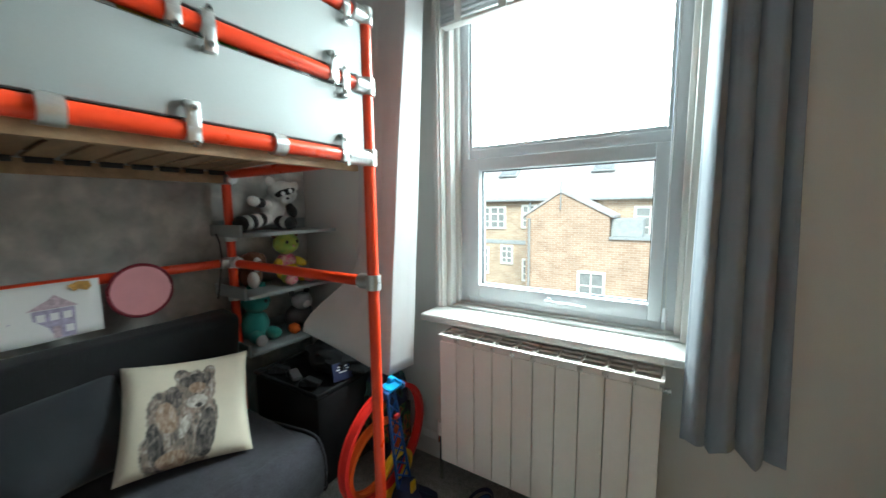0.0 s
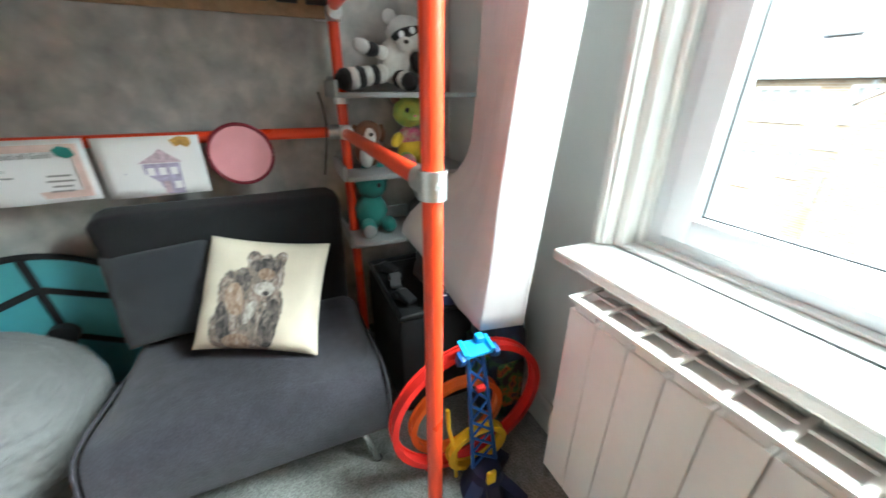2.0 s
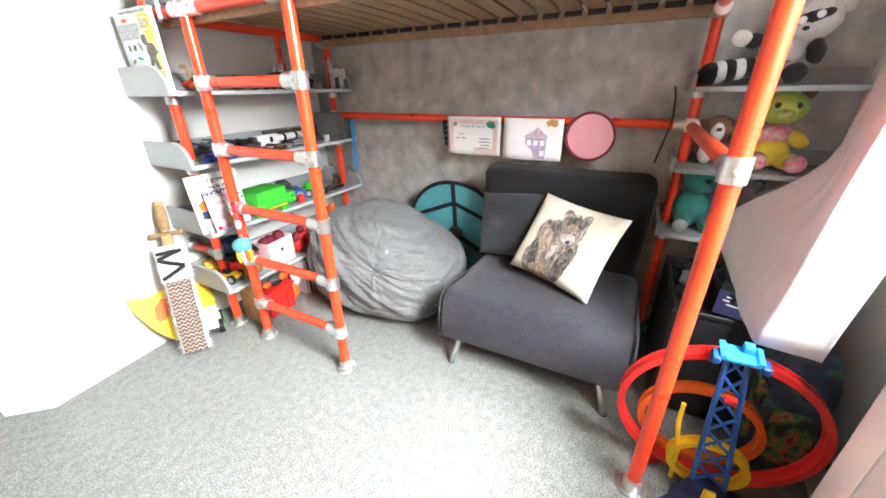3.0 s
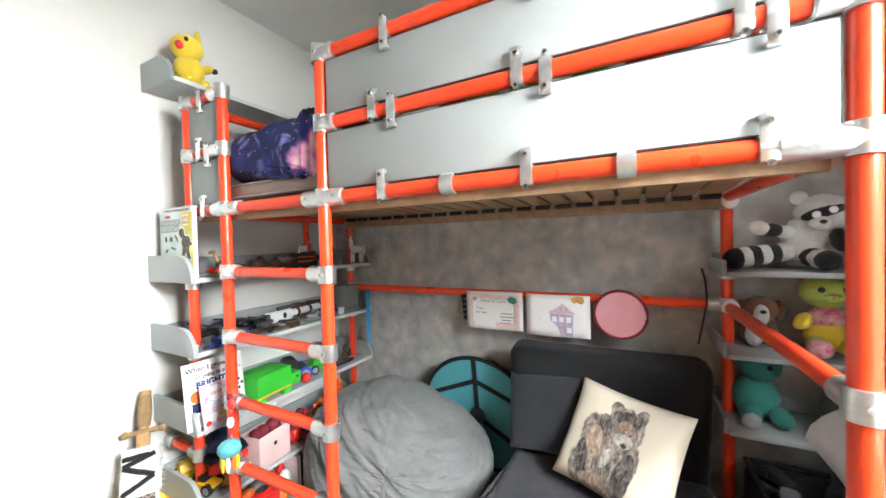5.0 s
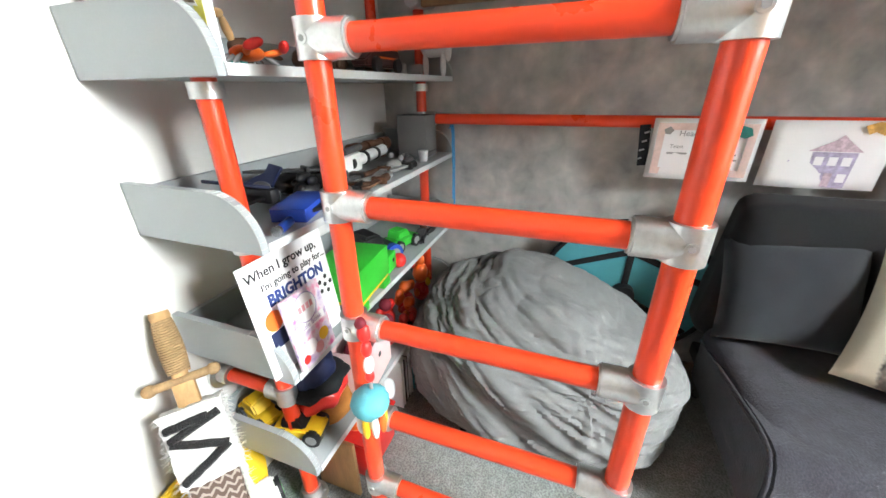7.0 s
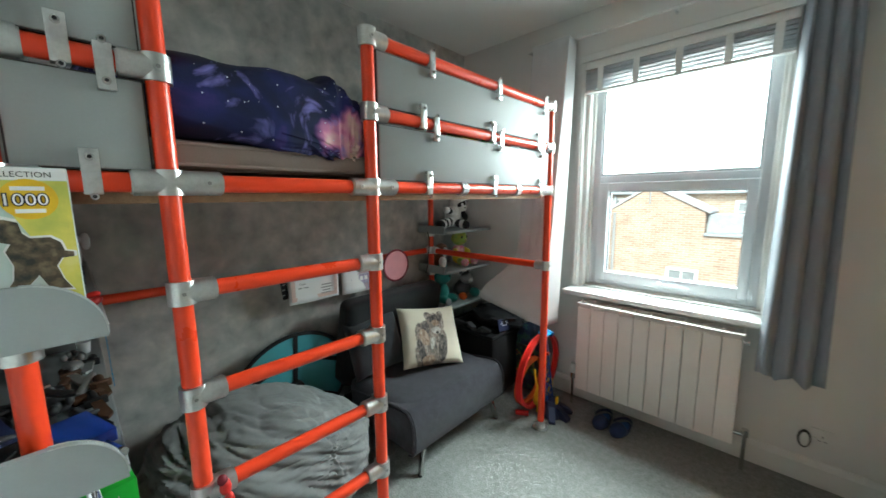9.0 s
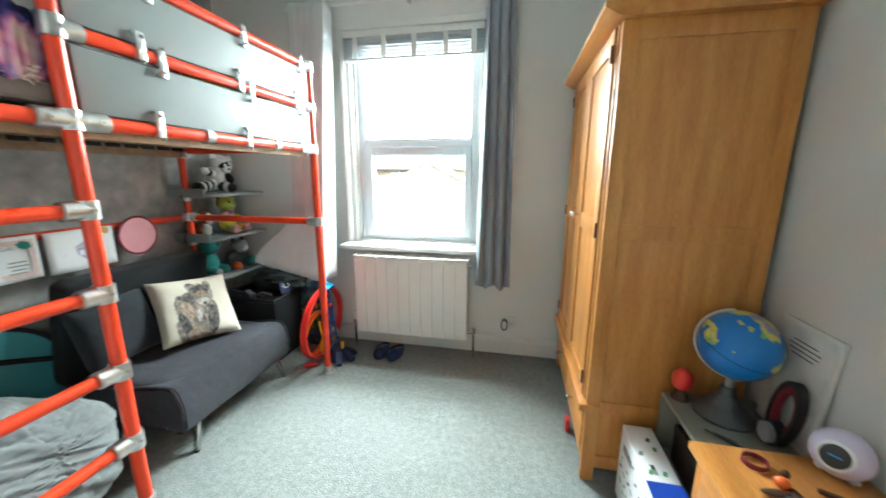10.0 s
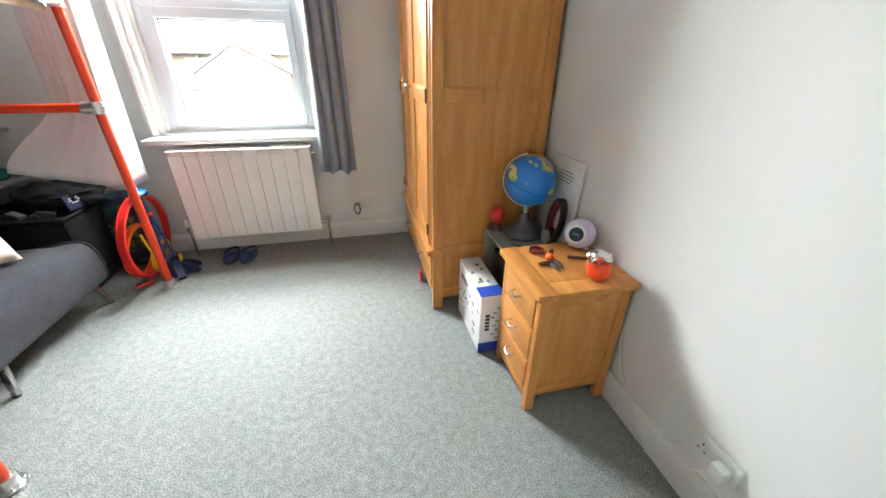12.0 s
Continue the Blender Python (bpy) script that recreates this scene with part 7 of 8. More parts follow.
for y0, y1 in ((1.470, 1.440), (1.575, 1.605)):
    limb("arm", (-1.50, y0, C2 + 0.13), (-1.465, y1, C2 + 0.105), 0.024, PLUSHY, ST)
for y0, y1 in ((1.495, 1.470), (1.555, 1.585)):
    lg = limb("leg", (-1.475, y0, C2 + 0.040), (-1.420, y1, C2 + 0.038), 0.032, FURLIME if y0 < 1.52 else PLUSHY, ST)
    limb("foot", (-1.400, y1, C2 + 0.034), (-1.385, y1, C2 + 0.044), 0.033, FURPINK, lg)

blobs("soft_toy", "brown and white plush dog on the middle corner shelf", "soft toy", [((-1.57, 1.345, C2 + 0.06), (0.055, 0.06, 0.06), FURBR), ((-1.54, 1.345, C2 + 0.145), (0.055, 0.058, 0.05), FURBR), ((-1.49, 1.34, C2 + 0.13), (0.022, 0.024, 0.04), FURW), ((-1.50, 1.32, C2 + 0.05), (0.035, 0.028, 0.045), FURW), ((-1.55, 1.29, C2 + 0.14), (0.022, 0.018, 0.04), FURBR), ((-1.55, 1.405, C2 + 0.14), (0.022, 0.018, 0.04), FURBR), ((-1.468, 1.34, C2 + 0.145), (0.008, 0.010, 0.008), BLACK)], "soft toys")
blobs("soft_toy", "teal plush creature on the lowest corner shelf", "soft toy", [((-1.54, 1.330, C3 + 0.085), (0.07, 0.075, 0.085), FURTEAL), ((-1.525, 1.340, C3 + 0.215), (0.07, 0.07, 0.065), FURTEAL), ((-1.47, 1.30, C3 + 0.035), (0.06, 0.035, 0.034), FURTEAL), ((-1.47, 1.390, C3 + 0.035), (0.06, 0.035, 0.034), FURTEAL), ((-1.41, 1.29, C3 + 0.03), (0.014, 0.03, 0.03), GREYP), ((-1.54, 1.32, C3 + 0.28), (0.016, 0.02, 0.03), FURTEAL), ((-1.54, 1.390, C3 + 0.28), (0.016, 0.02, 0.03), FURTEAL), ((-1.458, 1.355, C3 + 0.22), (0.007, 0.01, 0.01), BLACK)], "soft toys")
blobs("soft_toy", "grey and white plush animal on the lowest corner shelf", "soft toy", [((-1.53, 1.60, C3 + 0.07), (0.065, 0.09, 0.07), DARKGREY), ((-1.47, 1.58, C3 + 0.17), (0.055, 0.06, 0.05), GREYP), ((-1.43, 1.58, C3 + 0.16), (0.022, 0.026, 0.024), FURW), ((-1.49, 1.53, C3 + 0.22), (0.014, 0.018, 0.02), DARKGREY), ((-1.49, 1.63, C3 + 0.22), (0.014, 0.018, 0.02), DARKGREY), ((-1.44, 1.50, C3 + 0.03), (0.04, 0.03, 0.03), ORANGEP), ((-1.43, 1.64, C3 + 0.04), (0.05, 0.035, 0.04), FURTEAL)], "soft toys")
blobs("soft_toy", "grey plush toy lying at the top of the bed", "soft toy", [((-0.72, 1.02, 1.80), (0.07, 0.10, 0.19), GREYP), ((-0.70, 1.06, 2.0), (0.05, 0.07, 0.035), FURW)], "soft toys")
for y, m in ((0.42, RED), (0.52, FURLIME), (0.64, YELLOW), (0.80, GREEN), (0.92, RED)):
    blobs("soft_toy", "bright plush toy piled behind the bed panel", "soft toy", [((-0.70, y, 1.68), (0.06, 0.06, 0.075), m), ((-0.68, y + 0.02, 1.755), (0.045, 0.045, 0.035), m)], "soft toys in the bed")

# ---- corner heap below: bin, bag, loop track ----
bin_ = thing("storage_bin", "black fabric storage bin in the dark corner", "storage bin", (-1.22, 1.50, 0))
part("body", span(bm_new(), (-1.50, 1.28, 0.0), (-0.98, 1.72, 0.46), 0.03), BLACKCLOTH, bin_)
part("rim", pipe(bm_new(), [(-1.49, 1.29, 0.465), (-0.99, 1.29, 0.465), (-0.99, 1.71, 0.465), (-1.49, 1.71, 0.465)], 0.012, 8, True), BLACK, bin_)
bm = bm_new()
bmesh.ops.create_uvsphere(bm, u_segments=36, v_segments=22, radius=1.0)
for v in bm.verts:
    d = v.co.normalized()
    v.co = Vector((-1.14, 1.56, 0.535)) + Vector((d.x * 0.22, d.y * 0.14, d.z * 0.085)) * (1 + 0.25 * noise.noise(d * 2.5) + 0.12 * noise.noise(d * 6))
    v.co.z = max(v.co.z, 0.475)
bag = solid("black_bag", bm, BLACKCLOTH, "soft black bag slumped on the storage bin", "bag")
for x, y, a, m in ((-1.10, 1.335, 25, BLACK), (-1.24, 1.345, -15, DARKGREY), (-1.36, 1.34, 40, BLACK)):
    q = pose(x, y, 0.4775, 0, 0, a)
    tp = thing("toy_piece", "dark plastic toy lying on the storage bin", "toy", (x, y, 0.4775), "toys on the bin")
    bm = prism(bm_new(), [(-0.05, 0.0), (0.05, 0.0), (0.055, 0.018), (0.02, 0.03), (-0.01, 0.042), (-0.045, 0.024)], "y", -0.022, 0.022)
    bmesh.ops.bevel(bm, geom=list(bm.edges), offset=0.003, segments=2, affect="EDGES")
    bmesh.ops.transform(bm, matrix=q, verts=bm.verts)
    part("body", bm, m, tp)
    bm = tube(bm_new(), (-0.02, -0.028, 0.016), (-0.02, 0.028, 0.016), 0.014, 14)
    bmesh.ops.transform(bm, matrix=q, verts=bm.verts)
    part("axle", bm, BLACK, tp)
pk = thing("blue_packet", "dark blue card packet with white print on the storage bin", "packet", (-1.0, 1.45, 0.478))
PM = pose(-0.992, 1.45, 0.482, 0, -14, -18)


def pk_part(name, c, size, m, bevel=0.0):
    bm = box(bm_new(), c, size, bevel)
    bmesh.ops.transform(bm, matrix=PM, verts=bm.verts)
    return part(name, bm, m, pk, smooth=False)


pk_part("card", (0, 0, 0.045), (0.012, 0.10, 0.085), NAVY, 0.002)
for z, w in ((0.068, 0.05), (0.055, 0.065), (0.042, 0.04)):
    pk_part("print_bar", (0.0064, 0, z), (0.0006, w, 0.005), PAPER)
BAGM = ramp_mat("green_red_printed_bag", [(0.42, (0.015, 0.015, 0.02)), (0.52, (0.04, 0.16, 0.04)), (0.58, (0.40, 0.09, 0.02)), (0.64, (0.03, 0.03, 0.035))], 22, 0.6, bump=0.1)
BACKPACK = ramp_mat("dark_navy_printed_cloth", [(0.40, (0.008, 0.014, 0.035)), (0.55, (0.012, 0.030, 0.075)), (0.63, (0.03, 0.10, 0.07)), (0.70, (0.010, 0.012, 0.02))], 14, 0.7, bump=0.2)
bp = thing("printed_bag", "dark navy backpack with green and orange print behind the loop track", "bag", (-0.83, 1.62, 0))
bm = bmesh.new()
bmesh.ops.create_uvsphere(bm, u_segments=40, v_segments=26, radius=1.0)
for v in bm.verts:
    d = v.co.normalized()
    sq = [math.copysign(abs(c) ** 0.6, c) for c in d]
    v.co = Vector((-0.868 + 0.104 * sq[0], 1.625 + 0.085 * sq[1], 0.262 + 0.262 * sq[2])) + d * 0.012 * noise.noise(d * 5)
    v.co.z = max(v.co.z, 0.0)
part("body", bm, BACKPACK, bp)
part("pocket", box(bm_new(), (-0.758, 1.62, 0.24), (0.022, 0.11, 0.20), 0.009), BAGM, bp)
part("print", box(bm_new(), (-0.868, 1.541, 0.27), (0.15, 0.02, 0.22), 0.008), BAGM, bp)

lt = thing("loop_track", "toy loop track with red, orange and yellow rings, blue tower", "toy track", (-0.70, 1.42, 0))


def hoop(name, c, r, w, m, lean, flat=0.96):
    t = pose(0, 0, 0, 0, lean, 0)
    track = part(name, ribbon(bm_new(), c, "x", r, w, 0.004, 56, tilt=t), m, lt)
    for e in (-w / 2, w / 2):
        part("side_rail", ribbon(bm_new(), Vector(c) + (t.to_3x3() @ Vector((e, 0, 0))), "x", r - 0.008, 0.004, 0.02, 56, tilt=t), m, track)


hoop("red_loop", (-0.690, 1.415, 0.290), 0.250, 0.036, RED, 4)
hoop("orange_loop", (-0.745, 1.40, 0.200), 0.160, 0.030, ORANGEP, 6)
hoop("yellow_loop", (-0.655, 1.43, 0.140), 0.095, 0.026, YELLOW, 8)
bm = bm_new()
top_p, low_p = Vector((-0.645, 1.40, 0.56)), Vector((-0.615, 1.44, 0.10))
for s in (-1, 1):
    pipe(bm, [top_p + Vector((0, s * 0.022, 0)), low_p + Vector((0, s * 0.042, 0))], 0.007, 8)
for k in range(7):
    f0, f1 = k / 7, (k + 1) / 7
    a, b = top_p.lerp(low_p, f0), top_p.lerp(low_p, f1)
    wa, wb = 0.022 + 0.02 * f0, 0.022 + 0.02 * f1
    pipe(bm, [a + Vector((0, -wa, 0)), b + Vector((0, wb, 0))], 0.0045, 6)
    pipe(bm, [a + Vector((0, wa, 0)), b + Vector((0, -wb, 0))], 0.0045, 6)
part("tower", bm, TRACKBLUE, lt)
LT = pose(-0.640, 1.40, 0.572, 0, 14, 0) @ Matrix.Scale(0.78, 4)


def lt_part(name, bm, m, label=""):
    bmesh.ops.transform(bm, matrix=LT, verts=bm.verts)
    return part(name, bm, m, lt, label)


bm = prism(bm_new(), [(-0.052, -0.012), (0.052, -0.012), (0.062, 0.012), (0.045, 0.016), (0.038, 0.002), (-0.038, 0.002), (-0.045, 0.016), (-0.062, 0.012)], "x", -0.035, 0.035)
bmesh.ops.bevel(bm, geom=list(bm.edges), offset=0.002, segments=1, affect="EDGES")
launch = lt_part("launcher", bm, SKYBLUE, "bright blue launcher tray")
for y in (-0.068, 0.068):
    bm = span(bm_new(), (0.0, y - 0.012, -0.030), (0.045, y + 0.012, 0.004), 0.005)
    tube(bm, (0.025, y - 0.015, -0.022), (0.025, y + 0.015, -0.022), 0.016, 16)
    lt_part("bracket", bm, TRACKBLUE)
lt_part("pusher", box(bm_new(), (-0.02, 0.02, 0.018), (0.03, 0.03, 0.028), 0.004), SKYBLUE)
bm = tube(bm_new(), (-0.60, 1.44, 0.0), (-0.60, 1.44, 0.10), 0.085, 32, 0.045)
part("base", bm, NAVY, lt)
for yaw in (-60, -10, 40, 120):
    bm = prism(bm_new(), [(0.03, 0.0), (0.135, 0.0), (0.14, 0.02), (0.10, 0.05), (0.03, 0.085)], "y", -0.02, 0.02)
    bmesh.ops.transform(bm, matrix=pose(-0.60, 1.44, 0.001, 0, 0, yaw), verts=bm.verts)
    part("base_fin", bm, NAVY, lt)
part("yellow_clip", box(bm_new(), (-0.555, 1.43, 0.115), (0.012, 0.03, 0.05), 0.003), YELLOW, lt)
part("red_clip", box(bm_new(), (-0.622, 1.413, 0.43), (0.016, 0.028, 0.018), 0.003), RED, lt)
part("yellow_arm", pipe(bm_new(), [(-0.66, 1.36, 0.02), (-0.65, 1.35, 0.15), (-0.66, 1.33, 0.26), (-0.67, 1.33, 0.33)], 0.007, 8), YELLOW, lt)
part("red_track", box(bm_new(), (-0.735, 1.29, 0.012), (0.09, 0.036, 0.022), 0.006, pose(0, 0, 0, 0, 0, 30)), RED, lt)

# ---- shoes ----
def clog(at, yaw):
    t = thing("clog", "navy blue foam clog on the carpet below the radiator", "shoe", (0, 0, 0), "pair of clogs")
    bm = bm_new()
    out = [(0.045 * math.sin(a) * (1 + 0.15 * math.cos(a)), 0.10 * math.cos(a)) for a in [2 * math.pi * k / 28 for k in range(28)]]
    prism(bm, out, "z", 0.0, 0.022)
    bmesh.ops.bevel(bm, geom=list(bm.edges), offset=0.004, segments=2, affect="EDGES")
    part("sole", bm, NAVY, t)
    bm = bmesh.new()
    bmesh.ops.create_uvsphere(bm, u_segments=24, v_segments=14, radius=1.0)
    for v in bm.verts:
        v.co = Vector((v.co.x * 0.048, 0.035 + v.co.y * 0.068, 0.02 + max(v.co.z, -0.1) * 0.045))
    bmesh.ops.delete(bm, geom=[v for v in bm.verts if v.co.y < 0.0], context="VERTS")
    part("upper", bm, CLOGBLUE, t).modifiers.new("thickness", "SOLIDIFY").thickness = 0.004
    part("strap", ribbon(bm_new(), (0, 0.0, 0.045), "z", 0.05, 0.016, 0.004, 24, math.pi, 2 * math.pi, Matrix.Diagonal((0.95, 1.75, 1, 1))), NAVY, t)
    part("footbed", prism(bm_new(), [(x * 0.8, y * 0.85) for x, y in out], "z", 0.022, 0.024), TRACKBLUE, t, "mid blue footbed")
    t.matrix_basis = pose(*at, 0, 0, yaw)
    return t


clog((-0.30, 1.565, 0), 178)
clog((-0.185, 1.555, 0), 170)

# ---- sockets ----
def socket(name, label, m, gangs):
    t = thing(name, label, "socket")
    w = 0.086 if gangs == 1 else 0.146
    part("plate", box(bm_new(), (0, -0.006, 0), (w, 0.012, 0.086), 0.003), TRIM, t)
    for g in range(gangs):
        c = 0 if gangs == 1 else (-0.036 + 0.072 * g)
        part("switch", box(bm_new(), (c + 0.012, -0.013, 0.024), (0.012, 0.004, 0.018), 0.001), TRIM, t)
        bm = bm_new()
        for x, z, s in ((0, 0.006, (0.004, 0.002, 0.009)), (-0.011, -0.016, (0.008, 0.002, 0.004)), (0.011, -0.016, (0.008, 0.002, 0.004))):
            box(bm, (c + x, -0.0125, z), s)
        part("pin_holes", bm, BLACK, t)
    t.matrix_basis = m
    return t


socket("wall_socket", "white single wall socket beside the radiator", pose(0.675, YW, 0.262, 0, 0, 0), 1)
nl = thing("plug_in_light", "oval white and black plug-in light in the wall socket", "night light", (0.61, 1.755, 0.235))
part("body", ball(bm_new(), (0.612, 1.757, 0.24), (0.026, 0.022, 0.048), 20, 14), BLACK, nl)
part("face", ball(bm_new(), (0.612, 1.747, 0.242), (0.019, 0.016, 0.038), 20, 14), TRIM, nl)
part("arm", span(bm_new(), (0.615, 1.752, 0.24), (0.66, 1.768, 0.262), 0.004), TRIM, nl)
socket("wall_socket", "white double wall socket low on the wall with one plug in", pose(XR, -0.535, 0.245, 0, 0, -90), 2)
plug = thing("plug", "white mains plug with a thin white cable along the skirting", "plug", (1.58, -0.505, 0.24))
part("body", box(bm_new(), (1.574, -0.572, 0.24), (0.034, 0.046, 0.046), 0.008), TRIM, plug)
part("cable", pipe(bm_new(), [(1.565, -0.552, 0.225), (1.55, -0.50, 0.14), (1.575, -0.42, 0.05), (1.575, -0.36, 0.015), (1.578, -0.27, 0.07), (1.588, -0.20, 0.14), (1.592, -0.13, 0.20), (1.593, -0.09, 0.33)], 0.003, 8), TRIM, plug)

# ---- beside the wardrobe: low cabinet, box, globe ----
LOWCAB = mat("grey_green_laminate", (0.24, 0.25, 0.22), 0.5, var=0.08)
lc = thing("low_cabinet", "low grey-green open cabinet between wardrobe and drawers", "cabinet", (1.43, 0.46, 0))
CX0, CX1, CY0, CY1, CZ = 1.275, 1.598, 0.275, 0.645, 0.50
part("top", span(bm_new(), (CX0, CY0, CZ - 0.016), (CX1, CY1, CZ), 0.0015), LOWCAB, lc)
part("side", span(bm_new(), (CX0, CY0, 0.0), (CX1, CY0 + 0.016, CZ - 0.0165), 0.001), LOWCAB, lc)
part("side", span(bm_new(), (CX0, CY1 - 0.016, 0.0), (CX1, CY1, CZ - 0.0165), 0.001), LOWCAB, lc)
part("back", span(bm_new(), (CX1 - 0.012, CY0 + 0.017, 0.0), (CX1, CY1 - 0.017, CZ - 0.0165)), LOWCAB, lc)
part("shelf", span(bm_new(), (CX0 + 0.01, CY0 + 0.017, 0.24), (CX1 - 0.0125, CY1 - 0.017, 0.256)), LOWCAB, lc)
solid("dark_case", span(bm_new(), (1.30, 0.30, 0.2565), (1.52, 0.56, 0.42), 0.01), BLACK, "black case on the shelf of the low cabinet", "case")

gx = thing("toy_carton", "white toy carton with blue corners and green print", "carton", (1.195, 0.445, 0))
part("carton", span(bm_new(), (1.142, 0.268, 0.0), (1.252, 0.632, 0.332), 0.002), PAPER, gx)
for p0, p1 in (((1.1405, 0.2665, 0.0), (1.2535, 0.271, 0.058)), ((1.1405, 0.2665, 0.33), (1.2535, 0.345, 0.3335))):
    part("blue_corner", span(bm_new(), p0, p1), BLUE, gx)
GREENINK = mat("green_print_ink", (0.12, 0.42, 0.16), 0.5)
for k in range(20):
    y, z, sz = 0.30 + 0.30 * rng.random(), 0.06 + 0.22 * rng.random(), rng.uniform(0.007, 0.02)
    a = rng.uniform(-40, 40)
    part("print_mark", box(bm_new(), (1.1412, y, z), (0.001, sz * 1.5, sz * 0.7), 0, pose(0, 0, 0, a, 0, 0)), (GREENINK, DARKGREY, GREYP)[k % 3], gx, smooth=False)
for k in range(8):
    part("print_mark", box(bm_new(), (1.205 + 0.03 * rng.random(), 0.2672, 0.08 + 0.025 * k), (0.018, 0.001, 0.008), 0), (GREYP, GREENINK, DARKGREY)[k % 3], gx, smooth=False)
for k in range(7):
    part("print_mark", box(bm_new(), (1.16 + 0.075 * rng.random(), 0.38 + 0.22 * rng.random(), 0.3325), (0.014, 0.022, 0.001), 0, pose(0, 0, 0, 0, 0, rng.uniform(-30, 30))), (GREENINK, DARKGREY, GREYP)[k % 3], gx, smooth=False)
for k in range(5):
    part("title_bar", span(bm_new(), (1.1408, 0.573 - 0.02 * k, 0.245), (1.1416, 0.586 - 0.02 * k, 0.275)), DARKGREY, gx, smooth=False)
    part("title_bar", span(bm_new(), (1.168, 0.2668, 0.13 + 0.02 * k), (1.19, 0.2676, 0.145 + 0.02 * k)), BLACK, gx, smooth=False)

gl = thing("globe", "blue desk globe on a dark grey cone base", "globe", (1.44, 0.53, CZ))
GC, GR = Vector((1.445, 0.525, 0.778)), 0.120
bm = bm_new()
gp = [(0.0, 0.096), (0.010, 0.096), (0.022, 0.084), (0.050, 0.052), (0.085, 0.029), (0.115, 0.022)]
for (h0, r0), (h1, r1) in zip(gp, gp[1:]):
    tube(bm, (1.44, 0.53, CZ + h0), (1.44, 0.53, CZ + h1), r0, 40, r1)
part("base", bm, GUNMETAL, gl, "dark grey flared cone base")
part("stem", tube(bm_new(), (1.44, 0.53, CZ + 0.113), (1.443, 0.527, CZ + 0.165), 0.013, 18), GREYP, gl)
gm = pose(0, 0, 0, 18, 12, 0)
sp = part("sphere", ball(bm_new(), GC, GR, 48, 30, gm), GLOBEBLUE, gl)
bm = bmesh.new()
bmesh.ops.create_uvsphere(bm, u_segments=110, v_segments=64, radius=1.0)
gone = []
for f in bm.faces:
    d = f.calc_center_median()
    if noise.noise(d * 1.9 + Vector((4.1, 1.0, 2.2))) + 0.35 * noise.noise(d * 5) + 0.85 * d.z < 0.60:
        gone.append(f)
bmesh.ops.delete(bm, geom=gone, context="FACES")
bmesh.ops.transform(bm, matrix=Matrix.Translation(GC) @ gm @ Matrix.Diagonal((GR * 1.004, GR * 1.004, GR * 1.004, 1)), verts=bm.verts)
part("land", bm, LAND, sp)
part("equator", ribbon(bm_new(), GC, "z", GR * 1.003, 0.002, 0.0006, 64, tilt=gm), BLACK, sp)
part("meridian_arm", ribbon(bm_new(), GC, "x", GR + 0.006, 0.016, 0.004, 36, radians(-100), radians(78), pose(0, 0, 0, 0, 0, 62)), WHITEP, gl)
lan = thing("red_lamp", "small red lantern-shaped toy beside the globe", "lantern", (1.325, 0.61, CZ))
part("glass", ball(bm_new(), (1.325, 0.605, CZ + 0.080), (0.036, 0.036, 0.046), 18, 12), RED, lan)
part("foot", tube(bm_new(), (1.325, 0.605, CZ), (1.325, 0.605, CZ + 0.036), 0.032, 18, 0.018), BROWN, lan)
part("top", tube(bm_new(), (1.325, 0.605, CZ + 0.112), (1.325, 0.605, CZ + 0.126), 0.014, 14, 0.008), RED, lan)
pf = thing("picture_frame", "white-framed print leaning on the wall behind the globe", "picture", (1.56, 0.46, CZ))
FM = pose(1.582, 0.455, CZ, 0, 4, 0)


def fbox(name, c, s, m):
    part(name, box(bm_new(), FM @ Vector(c), s, 0.001, FM.to_3x3().to_4x4()), m, pf)


fbox("frame", (-0.010, 0, 0.195), (0.012, 0.24, 0.39), TRIM)
fbox("print", (-0.0168, 0, 0.195), (0.001, 0.21, 0.36), ramp_mat("dark_print_picture", [(0.4, (0.55, 0.58, 0.56)), (0.55, (0.70, 0.70, 0.68))], 8, 0.3, bump=0.0))
for z, w in ((0.33, 0.10), (0.315, 0.13), (0.30, 0.12), (0.285, 0.09)):
    fbox("text_bar", (-0.0178, 0.0, z), (0.0006, w, 0.004), DARKGREY)
hp_ = thing("headphones", "black and dark red headphones and camera heaped by the globe", "headphones", (1.51, 0.40, CZ))
part("band", ribbon(bm_new(), (1.535, 0.40, CZ + 0.115), "x", 0.058, 0.030, 0.010, 36, tilt=pose(0, 0, 0, 0, 8, 0) @ Matrix.Diagonal((1, 0.8, 1.6, 1))), BLACK, hp_)
part("lining", ribbon(bm_new(), (1.538, 0.40, CZ + 0.115), "x", 0.044, 0.024, 0.013, 36, tilt=pose(0, 0, 0, 0, 8, 0) @ Matrix.Diagonal((1, 0.8, 1.6, 1))), MAROON, hp_)
part("ear_cup", tube(bm_new(), (1.50, 0.40, CZ + 0.04), (1.53, 0.40, CZ + 0.04), 0.04, 24), BLACK, hp_)
part("ear_pad", tube(bm_new(), (1.485, 0.40, CZ + 0.04), (1.50, 0.40, CZ + 0.04), 0.032, 24), GREYP, hp_)
solid("pen", tube(bm_new(), (1.35, 0.40, CZ + 0.006), (1.42, 0.33, CZ + 0.006), 0.005, 10), BLACK, "black pen lying on the low cabinet", "pen")
solid("pen", tube(bm_new(), (1.33, 0.42, CZ + 0.005), (1.40, 0.37, CZ + 0.005), 0.004, 10), DARKGREY, "dark grey pen lying on the low cabinet", "pen")

